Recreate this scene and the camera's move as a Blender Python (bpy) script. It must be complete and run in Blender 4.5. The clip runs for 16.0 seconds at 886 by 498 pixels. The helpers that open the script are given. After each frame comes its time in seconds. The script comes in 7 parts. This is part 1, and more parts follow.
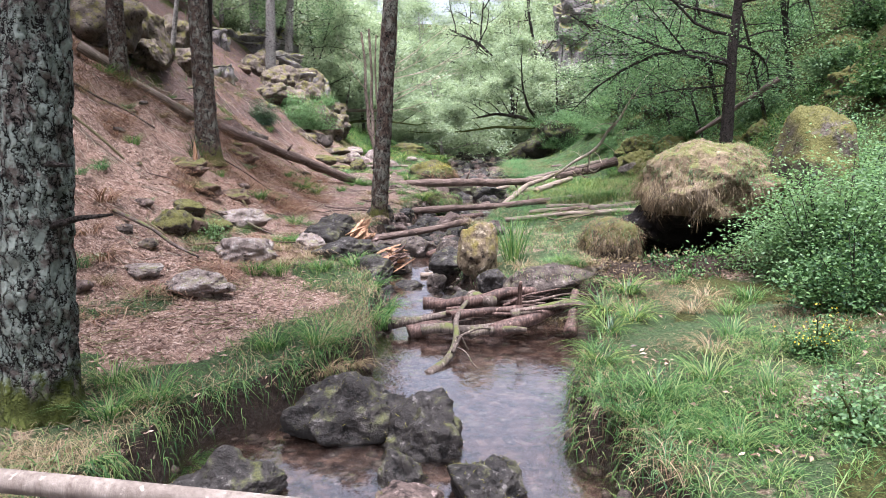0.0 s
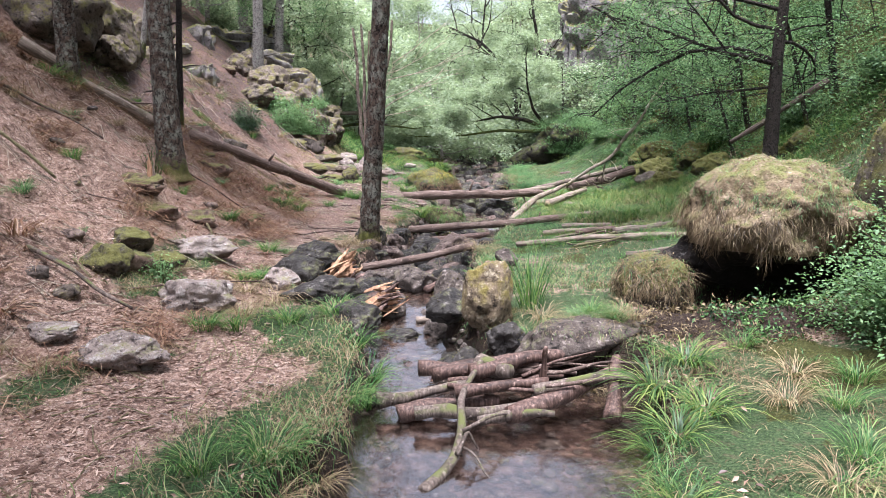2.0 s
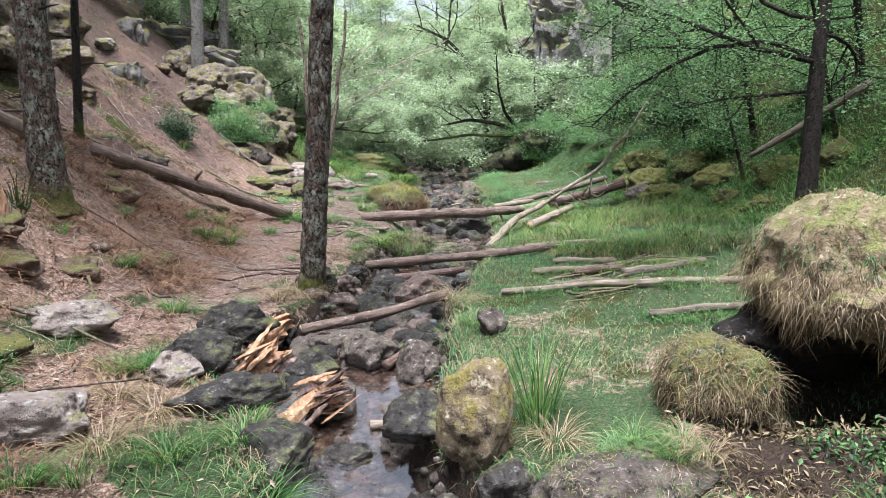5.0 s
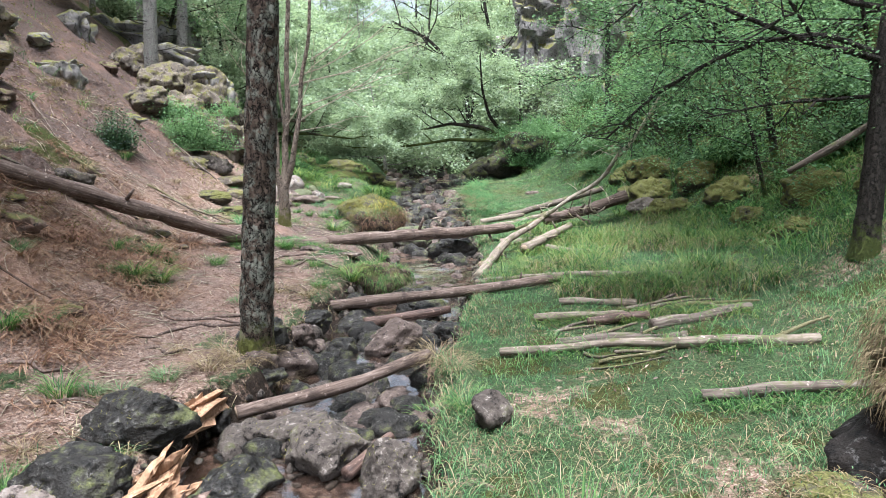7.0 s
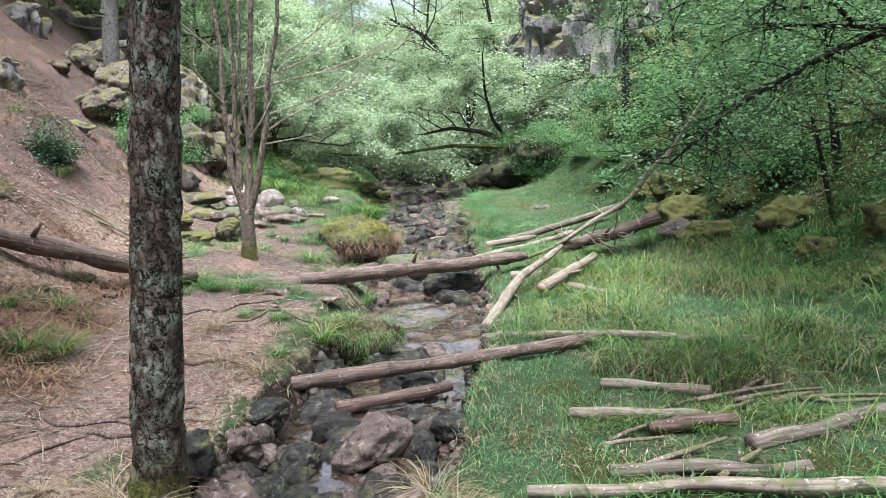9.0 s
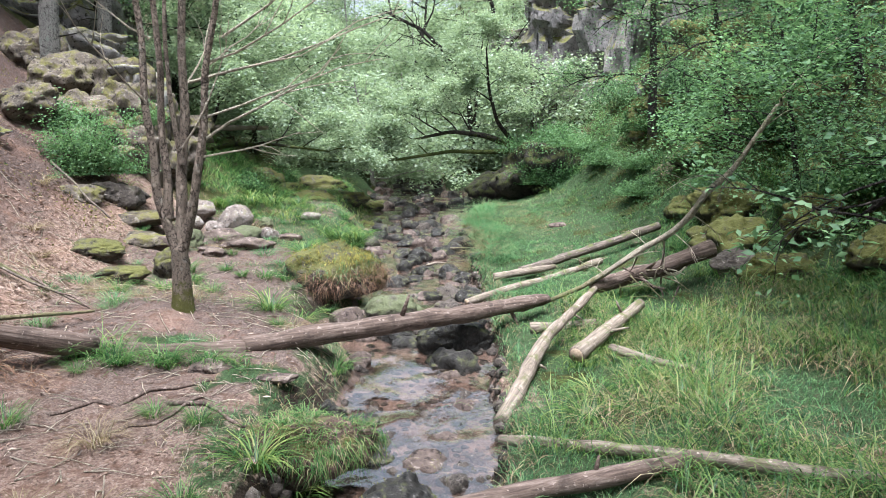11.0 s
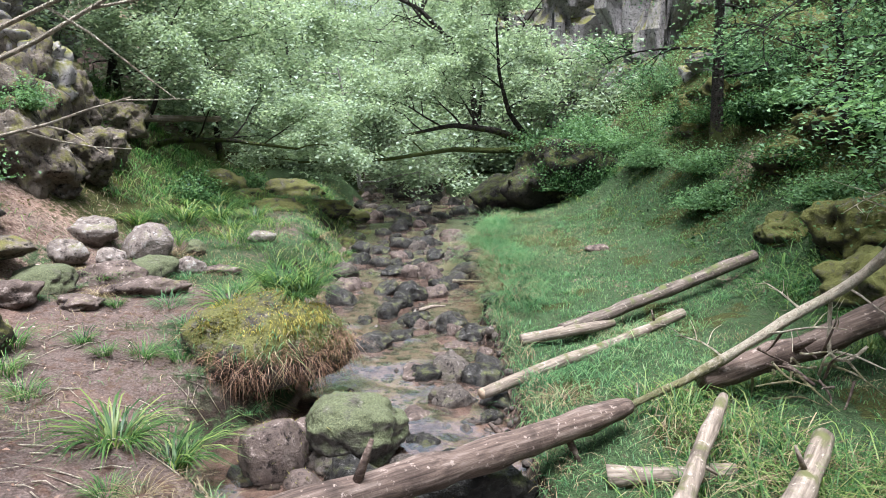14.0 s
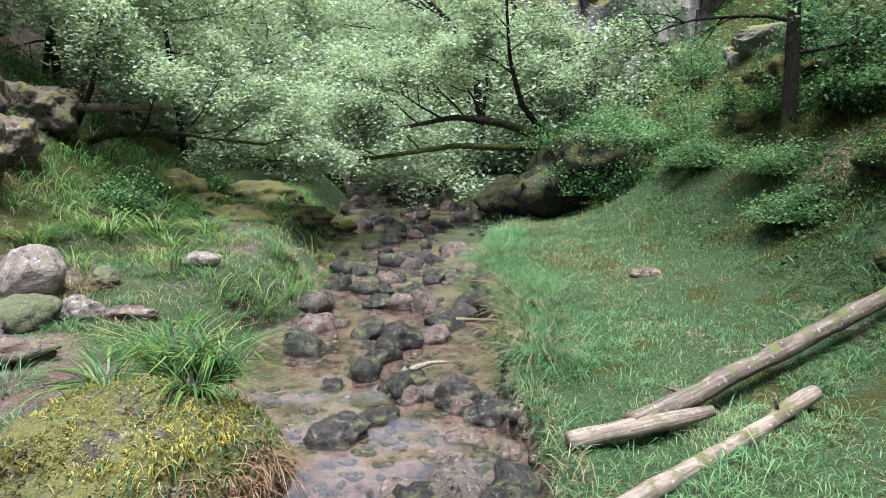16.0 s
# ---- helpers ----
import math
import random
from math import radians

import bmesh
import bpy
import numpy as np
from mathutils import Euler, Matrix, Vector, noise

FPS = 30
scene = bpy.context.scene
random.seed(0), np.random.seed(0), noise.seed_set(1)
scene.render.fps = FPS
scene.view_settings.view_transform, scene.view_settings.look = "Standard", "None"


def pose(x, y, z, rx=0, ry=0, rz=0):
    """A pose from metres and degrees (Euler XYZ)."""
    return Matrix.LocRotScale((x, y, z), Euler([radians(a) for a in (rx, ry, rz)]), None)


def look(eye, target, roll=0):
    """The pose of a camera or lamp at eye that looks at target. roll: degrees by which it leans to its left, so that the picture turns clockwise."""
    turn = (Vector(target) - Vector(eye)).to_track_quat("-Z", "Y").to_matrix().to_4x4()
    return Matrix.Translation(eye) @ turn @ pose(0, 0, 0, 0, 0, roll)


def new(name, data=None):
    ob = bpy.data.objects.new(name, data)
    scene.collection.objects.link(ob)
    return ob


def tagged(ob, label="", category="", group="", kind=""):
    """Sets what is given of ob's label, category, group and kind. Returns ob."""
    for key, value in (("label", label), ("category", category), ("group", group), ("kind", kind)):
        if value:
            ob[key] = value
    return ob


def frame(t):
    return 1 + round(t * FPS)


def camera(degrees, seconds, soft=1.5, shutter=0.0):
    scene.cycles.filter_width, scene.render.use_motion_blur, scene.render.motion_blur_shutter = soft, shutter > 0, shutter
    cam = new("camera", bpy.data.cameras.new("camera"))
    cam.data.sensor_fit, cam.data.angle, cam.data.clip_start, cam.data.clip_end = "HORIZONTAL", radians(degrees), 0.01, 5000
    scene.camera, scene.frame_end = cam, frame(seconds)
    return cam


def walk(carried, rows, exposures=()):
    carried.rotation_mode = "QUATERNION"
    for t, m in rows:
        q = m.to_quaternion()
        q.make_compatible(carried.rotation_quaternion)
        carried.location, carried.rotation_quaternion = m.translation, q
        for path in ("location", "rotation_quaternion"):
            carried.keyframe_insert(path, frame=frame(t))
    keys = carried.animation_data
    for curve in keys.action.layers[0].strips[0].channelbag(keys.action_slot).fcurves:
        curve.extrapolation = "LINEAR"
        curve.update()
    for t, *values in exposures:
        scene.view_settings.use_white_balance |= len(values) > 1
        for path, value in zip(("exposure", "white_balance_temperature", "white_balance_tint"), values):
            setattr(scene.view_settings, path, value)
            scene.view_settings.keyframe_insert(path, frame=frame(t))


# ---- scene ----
cam = camera(64.4, 16.0, 0.5)
METRES, EYE, TILT, LEAN, TURN = 20.0, 2.0, -9.3, 0.0, 0.0
ROWS = [
    (0.0, 0.0, 0.0, 0.0, -0.0, 0.0, 0.0),
    (0.5, 0.0, 0.0256, 0.0065, 0.01, 0.0, 0.0),
    (1.0, -0.0, 0.0506, 0.0128, 0.02, 0.01, 0.0),
    (1.5, -0.0002, 0.075, 0.0188, 0.02, 0.03, 0.0),
    (2.0, -0.0002, 0.0987, 0.0246, 0.02, 0.03, -0.0),
    (2.5, -0.0001, 0.1218, 0.0304, -0.04, 0.03, 0.02),
    (3.0, -0.0002, 0.1441, 0.0362, -0.28, 0.03, 0.07),
    (3.5, -0.0001, 0.1662, 0.0417, -0.77, 0.02, 0.14),
    (4.0, 0.0001, 0.1875, 0.0472, -1.45, -0.0, 0.31),
    (4.5, 0.0006, 0.2091, 0.0527, -2.1, -0.01, 0.5),
    (5.0, 0.0011, 0.2313, 0.0583, -2.71, -0.03, 0.6),
    (7.5, 0.008, 0.3631, 0.0903, -4.38, 0.02, 0.9),
    (8.0, 0.0103, 0.3929, 0.0978, -4.38, 0.01, 0.92),
    (8.5, 0.0128, 0.4245, 0.1057, -4.37, 0.01, 0.92),
    (9.0, 0.0159, 0.4578, 0.1137, -4.34, 0.03, 0.91),
    (9.5, 0.0188, 0.4925, 0.1222, -4.35, 0.05, 0.89),
    (10.0, 0.0214, 0.5282, 0.1311, -4.39, 0.06, 0.79),
    (12.5, 0.0357, 0.7112, 0.161, -4.47, 0.11, 0.68),
    (13.0, 0.0387, 0.749, 0.1638, -4.46, 0.12, 0.66),
    (13.5, 0.0417, 0.7867, 0.1674, -4.47, 0.12, 0.64),
    (14.0, 0.0448, 0.8248, 0.1711, -4.47, 0.13, 0.63),
    (14.5, 0.0479, 0.8629, 0.1752, -4.45, 0.13, 0.67),
    (15.0, 0.0506, 0.9012, 0.1794, -4.46, 0.14, 0.65),
    (15.5, 0.0535, 0.9397, 0.1841, -4.47, 0.15, 0.64),
    (16.0, 0.0564, 0.9778, 0.189, -4.49, 0.14, 0.61),
]
walk(cam, [(t, pose(0, 0, EYE, TILT, LEAN, TURN) @ pose(METRES * x, METRES * y, METRES * z, 90 + pitch, roll, yaw)) for t, x, y, z, yaw, pitch, roll in ROWS], [(0.0, 1.97, 5800.0, 21.0), (5.0, 1.85, 5750.0, 12.0), (8.0, 1.9, 5650.0, 8.0), (16.0, 1.68, 5700.0, 10.0)])

np.seterr(over="ignore")
# ---- the lie of the land ----
def hash3(i, j, k):
    h = (i * 374761393 + j * 668265263 + k * 2147483647 + 1013904223) & 0xFFFFFFFF
    h = ((h ^ (h >> 13)) * 1274126177) & 0xFFFFFFFF
    h = ((h ^ (h >> 16)) * 2246822519) & 0xFFFFFFFF
    return ((h ^ (h >> 15)) & 0xFFFFFF) / float(0xFFFFFF)


def vnoise(x, y, z=0.0):
    """Smooth value noise, -1 to 1, for arrays."""
    x, y, z = np.broadcast_arrays(np.asarray(x, float), np.asarray(y, float), np.asarray(z, float))
    i, j, k = np.floor(x).astype(np.int64), np.floor(y).astype(np.int64), np.floor(z).astype(np.int64)
    u, v, w = x - i, y - j, z - k
    u, v, w = u * u * (3 - 2 * u), v * v * (3 - 2 * v), w * w * (3 - 2 * w)
    out = 0
    for a in (0, 1):
        for b in (0, 1):
            for c in (0, 1):
                out = out + hash3(i + a, j + b, k + c) * (u if a else 1 - u) * (v if b else 1 - v) * (w if c else 1 - w)
    return out * 2 - 1


def fbm(x, y, z=0.0, octaves=4):
    out, amp, f = 0, 1.0, 1.0
    for o in range(octaves):
        out = out + amp * vnoise(np.asarray(x) * f + 17.3 * o, np.asarray(y) * f - 9.1 * o, np.asarray(z) * f + 4.7 * o)
        amp, f = amp * 0.5, f * 2.03
    return out


def smooth(a, b, v):
    s = np.clip((np.asarray(v, float) - a) / (b - a), 0, 1)
    return s * s * (3 - 2 * s)


def soft(v, k=0.5):
    """Zero below zero, then v, with a rounded foot."""
    v = np.asarray(v, float)
    return np.where(v > 8 * k, v, k * np.log1p(np.exp(np.clip(v / k, -30, 8))))


def water_z(y):
    return np.interp(y, [0, 9, 9.6, 10.6, 11.2, 14, 16, 22, 28, 35, 45, 90], [-.37, -.35, -.3, -.22, -.15, -.1, -.06, .0, .05, .25, .6, 3])


def left_edge(y):
    return np.interp(y, [2, 5, 5.8, 6.5, 7.5, 8.5, 9.3, 10.2, 10.8, 12, 12.9, 13.6, 14.6, 16.2, 18, 20, 21.4, 22.1, 22.8, 23.3, 24.5, 26, 27.3, 28.6, 30, 40, 60],
                     [-2.3, -1.9, -1.2, -.8, -.57, -.65, -.85, -1.0, -1.6, -1.7, -1.5, -1.05, -1.1, -.57, -.25, .2, .08, -.4, -.35, .1, .36, .0, -.32, -.05, .12, .12, 0])


def right_edge(y):
    return np.interp(y, [3, 4.4, 5.3, 6.2, 7.4, 8.6, 9.2, 10, 11.5, 13, 14.1, 14.8, 16.5, 18.3, 20.4, 24, 26, 27.5, 29.4, 31.4, 34.4, 36.2, 38.5, 41, 60],
                     [1.3, 1.1, 1, 1.15, 1.65, 1.75, .35, .05, .25, .4, .42, .75, 1, 1.5, 1.8, 2.1, 2.2, 2.5, 2.65, 2.5, 3.1, 4.3, 4.8, 3, 2.8])


def ground_z(x, y):
    x, y = np.broadcast_arrays(np.asarray(x, float), np.asarray(y, float))
    wz = water_z(y)
    wob = 0.16 * vnoise(y * 1.3, 3.3) + 0.09 * vnoise(y * 4.1, 8.1)
    l = left_edge(y) + wob
    r = right_edge(y) + 0.14 * vnoise(y * 1.2, 23.3) + 0.09 * vnoise(y * 3.9, 28.1)
    zl = np.interp(y, [0, 6, 9, 13, 17, 20.5, 24, 28, 32, 37, 45, 60, 90], [-.05, .0, .1, .28, .38, .5, .6, .72, .9, 1.1, 1.5, 2.3, 3.6])
    zr = np.interp(y, [0, 4, 8, 9.5, 13, 18, 22, 25, 28, 31, 35, 45, 60, 90], [-.1, .0, .15, .1, .2, .18, .25, .25, .4, .52, .65, 1.1, 2.0, 3.6])
    bed = wz - np.interp(y, [3, 4.2, 5.5, 7.8, 8.6], [.2, .24, .28, .26, .1]) - 0.05 * vnoise(x * 2.1, y * 2.1, 5)
    dl, dr = l - x, x - r
    # left: bank, path, slope
    fl = np.interp(y, [0, 6, 9, 14, 18, 22, 27, 33, 40, 60], [-5.5, -4.2, -3.4, -3.1, -3.2, -3.6, -3.2, -3.0, -3.8, -8])
    kl = np.interp(y, [0, 8, 14, 20, 30, 40], [.45, .62, .68, .7, .75, .7])
    run = soft(fl - x, .35)
    left = bed + (zl - bed) * smooth(-.06, np.interp(y, [4, 9, 13, 16, 18, 20, 22, 24], [.2, .2, .24, .3, .4, .75, .9, 1.2]), dl) + 0.05 * soft(dl - .5, .2) + kl * np.minimum(run, 9) + .45 * np.maximum(run - 9, 0)
    # right: bank, meadow, slope
    fr = np.interp(y, [0, 5, 10, 15, 20, 26, 31, 36, 45, 60], [5.0, 4.7, 6.2, 5.6, 7.2, 6.6, 5.9, 5.6, 6.5, 9])
    run = soft(x - fr, .4)
    right = bed + (zr - bed) * smooth(-.05, .22, dr) + 0.11 * soft(dr - .5, .2) + .82 * np.minimum(run, 9) + .5 * np.maximum(run - 9, 0)
    z = np.where(x < (l + r) / 2, left, right)
    dry = smooth(.1, .8, np.maximum(dl, dr))
    far = smooth(.5, 4, np.maximum(fl - x, x - fr))
    z = z + dry * (0.05 * fbm(x * .9, y * .9, 1.7, 3) + .025 * fbm(x * 4, y * 4, 2.2, 2)) + far * (.34 * fbm(x * .5, y * .5, 9.2, 3) + .16 * fbm(x * 1.9, y * 1.9, 3.1, 3))
    # ledges and runnels worn into the litter slope
    z = z + smooth(.3, 2, fl - x) * smooth(24, 18, y) * (.24 * (np.abs(fbm(x * .8 + y * .25, y * .8, 7.7, 3)) - .35) + .085 * fbm(x * 3.1, y * 2.2, 1.2, 3))
    # the hollow below the great boulder, the berm before it and the root mound of the alder
    z = z - .36 * np.exp(-((x - 3.75) / 1.05) ** 4 - ((y - 10.0) / .72) ** 4) + .1 * np.exp(-((x - 2.9) / 1.1) ** 2 - ((y - 8.9) / .35) ** 2)
    z = z + .24 * np.exp(-((x + 2.3) / .9) ** 2 - ((y - 20.9) / 1.1) ** 2)
    # the head of the valley and the rim all round
    z = z + .06 * soft(y - 58, 4) + .22 * soft(y - 78, 4) + np.minimum(.10 * soft(-6 - y, 2), 3)
    return np.where(z > 24, 24 + (z - 24) * .1, z)

# ---- light ----
world = bpy.data.worlds.new("overcast_sky")
scene.world = world
world.use_nodes = True
wn = world.node_tree.nodes
sky = wn.new("ShaderNodeTexSky")
sky.sky_type = "NISHITA"
sky.sun_disc = False
sky.sun_elevation = radians(78)
sky.sun_rotation = radians(190)
sky.air_density, sky.dust_density, sky.ozone_density = 1.0, 4.0, 1.0
veil = wn.new("ShaderNodeHueSaturation")
veil.inputs["Saturation"].default_value = 0.3
world.node_tree.links.new(sky.outputs[0], veil.inputs["Color"])
world.node_tree.links.new(veil.outputs[0], wn["Background"].inputs[0])
wn["Background"].inputs[1].default_value = 0.085
sun = new("sun", bpy.data.lights.new("sun", "SUN"))
sun.data.energy, sun.data.angle, sun.data.color = 4.2, radians(35), (1.0, 0.95, 0.88)
sun.matrix_world = look((-1, -6, 30), (0, 0, 0))

# ---- materials ----


def material(name, rough=0.9, spec=0.2):
    m = bpy.data.materials.new(name)
    m.use_nodes = True
    t = m.node_tree
    b = t.nodes["Principled BSDF"]
    b.inputs["Roughness"].default_value = rough
    b.inputs["Specular IOR Level"].default_value = spec
    return m, t, b


def node(t, kind, **kw):
    n = t.nodes.new(kind)
    for k, v in kw.items():
        n.inputs[k.replace("_", " ")].default_value = v
    return n


def ramp(t, src, stops):
    n = t.nodes.new("ShaderNodeValToRGB")
    t.links.new(src, n.inputs[0])
    e = n.color_ramp.elements
    while len(e) < len(stops):
        e.new(0.5)
    for i, (p, c) in enumerate(stops):
        e[i].position = p
        e[i].color = (*c, 1) if len(c) == 3 else c
    return n.outputs[0]


def grey(a, b):
    return [(a, (0, 0, 0)), (b, (1, 1, 1))]


def mix(t, fac, a, b, blend="MIX"):
    n = t.nodes.new("ShaderNodeMix")
    n.data_type, n.blend_type = "RGBA", blend
    for sock, v in ((n.inputs[0], fac), (n.inputs[6], a), (n.inputs[7], b)):
        if isinstance(v, (float, int)):
            sock.default_value = v
        elif isinstance(v, tuple):
            sock.default_value = (*v, 1)
        else:
            t.links.new(v, sock)
    return n.outputs[2]


def math_node(t, op, a, b=0.0):
    n = t.nodes.new("ShaderNodeMath")
    n.operation = op
    n.use_clamp = op in ("MULTIPLY_ADD",)
    for sock, v in ((n.inputs[0], a), (n.inputs[1], b)):
        if isinstance(v, (float, int)):
            sock.default_value = v
        else:
            t.links.new(v, sock)
    return n.outputs[0]


def coords(t, scale=(1, 1, 1), space="object"):
    if space == "world":
        src = t.nodes.new("ShaderNodeNewGeometry").outputs["Position"]
    else:
        src = t.nodes.new("ShaderNodeTexCoord").outputs["Object"]
    m = t.nodes.new("ShaderNodeMapping")
    m.inputs["Scale"].default_value = scale
    t.links.new(src, m.inputs[0])
    return m.outputs[0]


def noise_at(t, vec, scale, detail=4, rough=0.6, out=0):
    n = node(t, "ShaderNodeTexNoise", Scale=scale, Detail=detail, Roughness=rough)
    t.links.new(vec, n.inputs["Vector"])
    return n.outputs[out]


def bump(t, b, height, strength=0.5, dist=0.02, prev=None):
    n = node(t, "ShaderNodeBump", Strength=strength, Distance=dist)
    t.links.new(height, n.inputs["Height"])
    if prev is not None:
        t.links.new(prev, n.inputs["Normal"])
    t.links.new(n.outputs[0], b.inputs["Normal"])
    return n.outputs[0]


def up_facing(t, lo, hi):
    g = t.nodes.new("ShaderNodeNewGeometry")
    s = t.nodes.new("ShaderNodeSeparateXYZ")
    t.links.new(g.outputs["Normal"], s.inputs[0])
    n = t.nodes.new("ShaderNodeMapRange")
    n.inputs["From Min"].default_value, n.inputs["From Max"].default_value = lo, hi
    t.links.new(s.outputs[2], n.inputs[0])
    return n.outputs[0]


def ground_material():
    m, t, b = material("forest_floor", 0.95, 0.12)
    v = coords(t, space="world")
    z = t.nodes.new("ShaderNodeVertexColor")
    z.layer_name = "zone"
    s = t.nodes.new("ShaderNodeSeparateColor")
    t.links.new(z.outputs[0], s.inputs[0])
    fine = noise_at(t, v, 55, 6, 0.75)
    mid = noise_at(t, v, 9, 5, 0.65)
    big = noise_at(t, v, 1.1, 4, 0.6)
    vor = node(t, "ShaderNodeTexVoronoi", Scale=58.0)
    vor.feature = "F1"
    t.links.new(mix(t, 0.12, v, noise_at(t, v, 14, 2, 0.5, 1)), vor.inputs["Vector"])
    chip = t.nodes.new("ShaderNodeSeparateColor")
    t.links.new(vor.outputs["Color"], chip.inputs[0])
    chips = ramp(t, chip.outputs[0], [(0, (.025, .015, .011)), (.25, (.15, .088, .065)), (.6, (.34, .23, .175)), (.85, (.50, .37, .30)), (1, (.64, .53, .445))])
    soil = ramp(t, fine, [(.3, (.02, .012, .01)), (.5, (.20, .135, .106)), (.75, (.47, .36, .30))])
    z2 = t.nodes.new("ShaderNodeVertexColor")
    z2.layer_name = "trodden"
    earth = ramp(t, fine, [(.3, (.014, .010, .009)), (.55, (.125, .094, .086)), (.8, (.27, .21, .19))])
    litter = mix(t, 0.5, soil, chips)
    litter = mix(t, math_node(t, "MULTIPLY", z2.outputs[0], .9), litter, earth)
    litter = mix(t, math_node(t, "MULTIPLY", z2.outputs["Alpha"], .85), litter, ramp(t, fine, [(.3, (.012, .009, .009)), (.55, (.068, .05, .049)), (.8, (.16, .122, .118))]))
    litter = mix(t, ramp(t, mid, grey(.52, .64)), litter, mix(t, fine, (.018, .011, .009), (.19, .115, .085)))
    litter = mix(t, ramp(t, big, grey(.5, .75)), litter, mix(t, 0.4, litter, (.34, .20, .145)))
    turf = ramp(t, fine, [(.3, (.010, .018, .008)), (.5, (.042, .07, .03)), (.75, (.13, .165, .075))])
    turf = mix(t, ramp(t, mid, grey(.55, .75)), turf, mix(t, fine, (.02, .015, .010), (.17, .135, .085)))
    moss = ramp(t, fine, [(.3, (.010, .012, .004)), (.52, (.05, .054, .017)), (.8, (.17, .155, .05))])
    bed = ramp(t, mid, [(.3, (.007, .005, .0045)), (.5, (.055, .036, .029)), (.75, (.21, .15, .122))])
    grit = mix(t, .5, ramp(t, mid, [(.3, (.06, .038, .031)), (.52, (.19, .128, .105)), (.72, (.33, .245, .21))]), ramp(t, fine, [(.3, (.05, .033, .027)), (.7, (.33, .235, .195))]))
    grit = mix(t, ramp(t, noise_at(t, v, 2.7, 6, .7), grey(.46, .6)), grit, mix(t, fine, (.016, .011, .009), (.10, .07, .058)))
    xyz = t.nodes.new("ShaderNodeSeparateXYZ")
    t.links.new(v, xyz.inputs[0])
    upstream = t.nodes.new("ShaderNodeMapRange")
    upstream.inputs["From Min"].default_value, upstream.inputs["From Max"].default_value = 14.5, 18.5
    t.links.new(xyz.outputs[1], upstream.inputs[0])
    bed = mix(t, upstream.outputs[0], bed, grit)
    rough_edge = math_node(t, "MULTIPLY", math_node(t, "SUBTRACT", mid, 0.5), 1.3)

    def edge(ch, lo, hi):
        return ramp(t, math_node(t, "ADD", s.outputs[ch], rough_edge), grey(lo, hi))

    col = mix(t, edge(0, .35, .6), litter, turf)
    col = mix(t, edge(1, .4, .62), col, moss)
    col = mix(t, ramp(t, s.outputs[2], grey(.3, .6)), col, bed)
    # dark soil that also paints shade under the banks and the boulder
    peat_shade = ramp(t, fine, [(.3, (.012, .009, .007)), (.7, (.06, .043, .033))])
    col = mix(t, ramp(t, math_node(t, "ADD", z.outputs["Alpha"], rough_edge), grey(.4, .6)), col, peat_shade)
    t.links.new(col, b.inputs["Base Color"])
    rg = ramp(t, s.outputs[2], [(.3, (.95, .95, .95)), (.7, (.3, .3, .3))])
    t.links.new(rg, b.inputs["Roughness"])
    n1 = bump(t, b, vor.outputs["Distance"], 0.5, 0.02)
    n2 = bump(t, b, mid, 1.0, 0.12, n1)
    bump(t, b, fine, 0.8, 0.02, n2)
    return m


def bark_material(name, plate, crack, lichen, moss, scale=1.0, lichen_amount=.55):
    m, t, b = material(name, 0.92, 0.15)
    v = coords(t, (1, 1, 0.34))
    v1 = coords(t)
    vor = node(t, "ShaderNodeTexVoronoi", Scale=21.0 * scale)
    vor.feature = "DISTANCE_TO_EDGE"
    warp = mix(t, 0.16, v, noise_at(t, v1, 9 * scale, 4, .7, 1))
    t.links.new(warp, vor.inputs["Vector"])
    n = noise_at(t, v1, 40 * scale, 5, .7)
    lich = noise_at(t, v1, 7 * scale, 5, .7)
    col = mix(t, n, tuple(c * .6 for c in plate), tuple(min(1, c * 1.45) for c in plate))
    col = mix(t, ramp(t, lich, grey(lichen_amount, lichen_amount + .1)), col, mix(t, n, tuple(c * .55 for c in lichen), lichen))
    col = mix(t, ramp(t, math_node(t, "ADD", vor.outputs[0], math_node(t, "MULTIPLY", math_node(t, "SUBTRACT", noise_at(t, v1, 11 * scale, 5, .75), .5), .42)), [(.02, (1, 1, 1)), (.09, (0, 0, 0))]), col, crack)
    mo = mix(t, n, tuple(c * .5 for c in moss), moss)
    sep = t.nodes.new("ShaderNodeSeparateXYZ")
    t.links.new(v1, sep.inputs[0])
    low = math_node(t, "ADD", math_node(t, "MULTIPLY", sep.outputs[2], -1.1), math_node(t, "MULTIPLY", lich, 1.5))
    col = mix(t, ramp(t, low, grey(.28, .5)), col, mo)
    t.links.new(col, b.inputs["Base Color"])
    n1 = bump(t, b, ramp(t, vor.outputs[0], grey(0, .22)), 1.0, 0.03)
    n2 = bump(t, b, lich, 0.8, 0.03, n1)
    bump(t, b, n, 0.9, 0.012, n2)
    return m


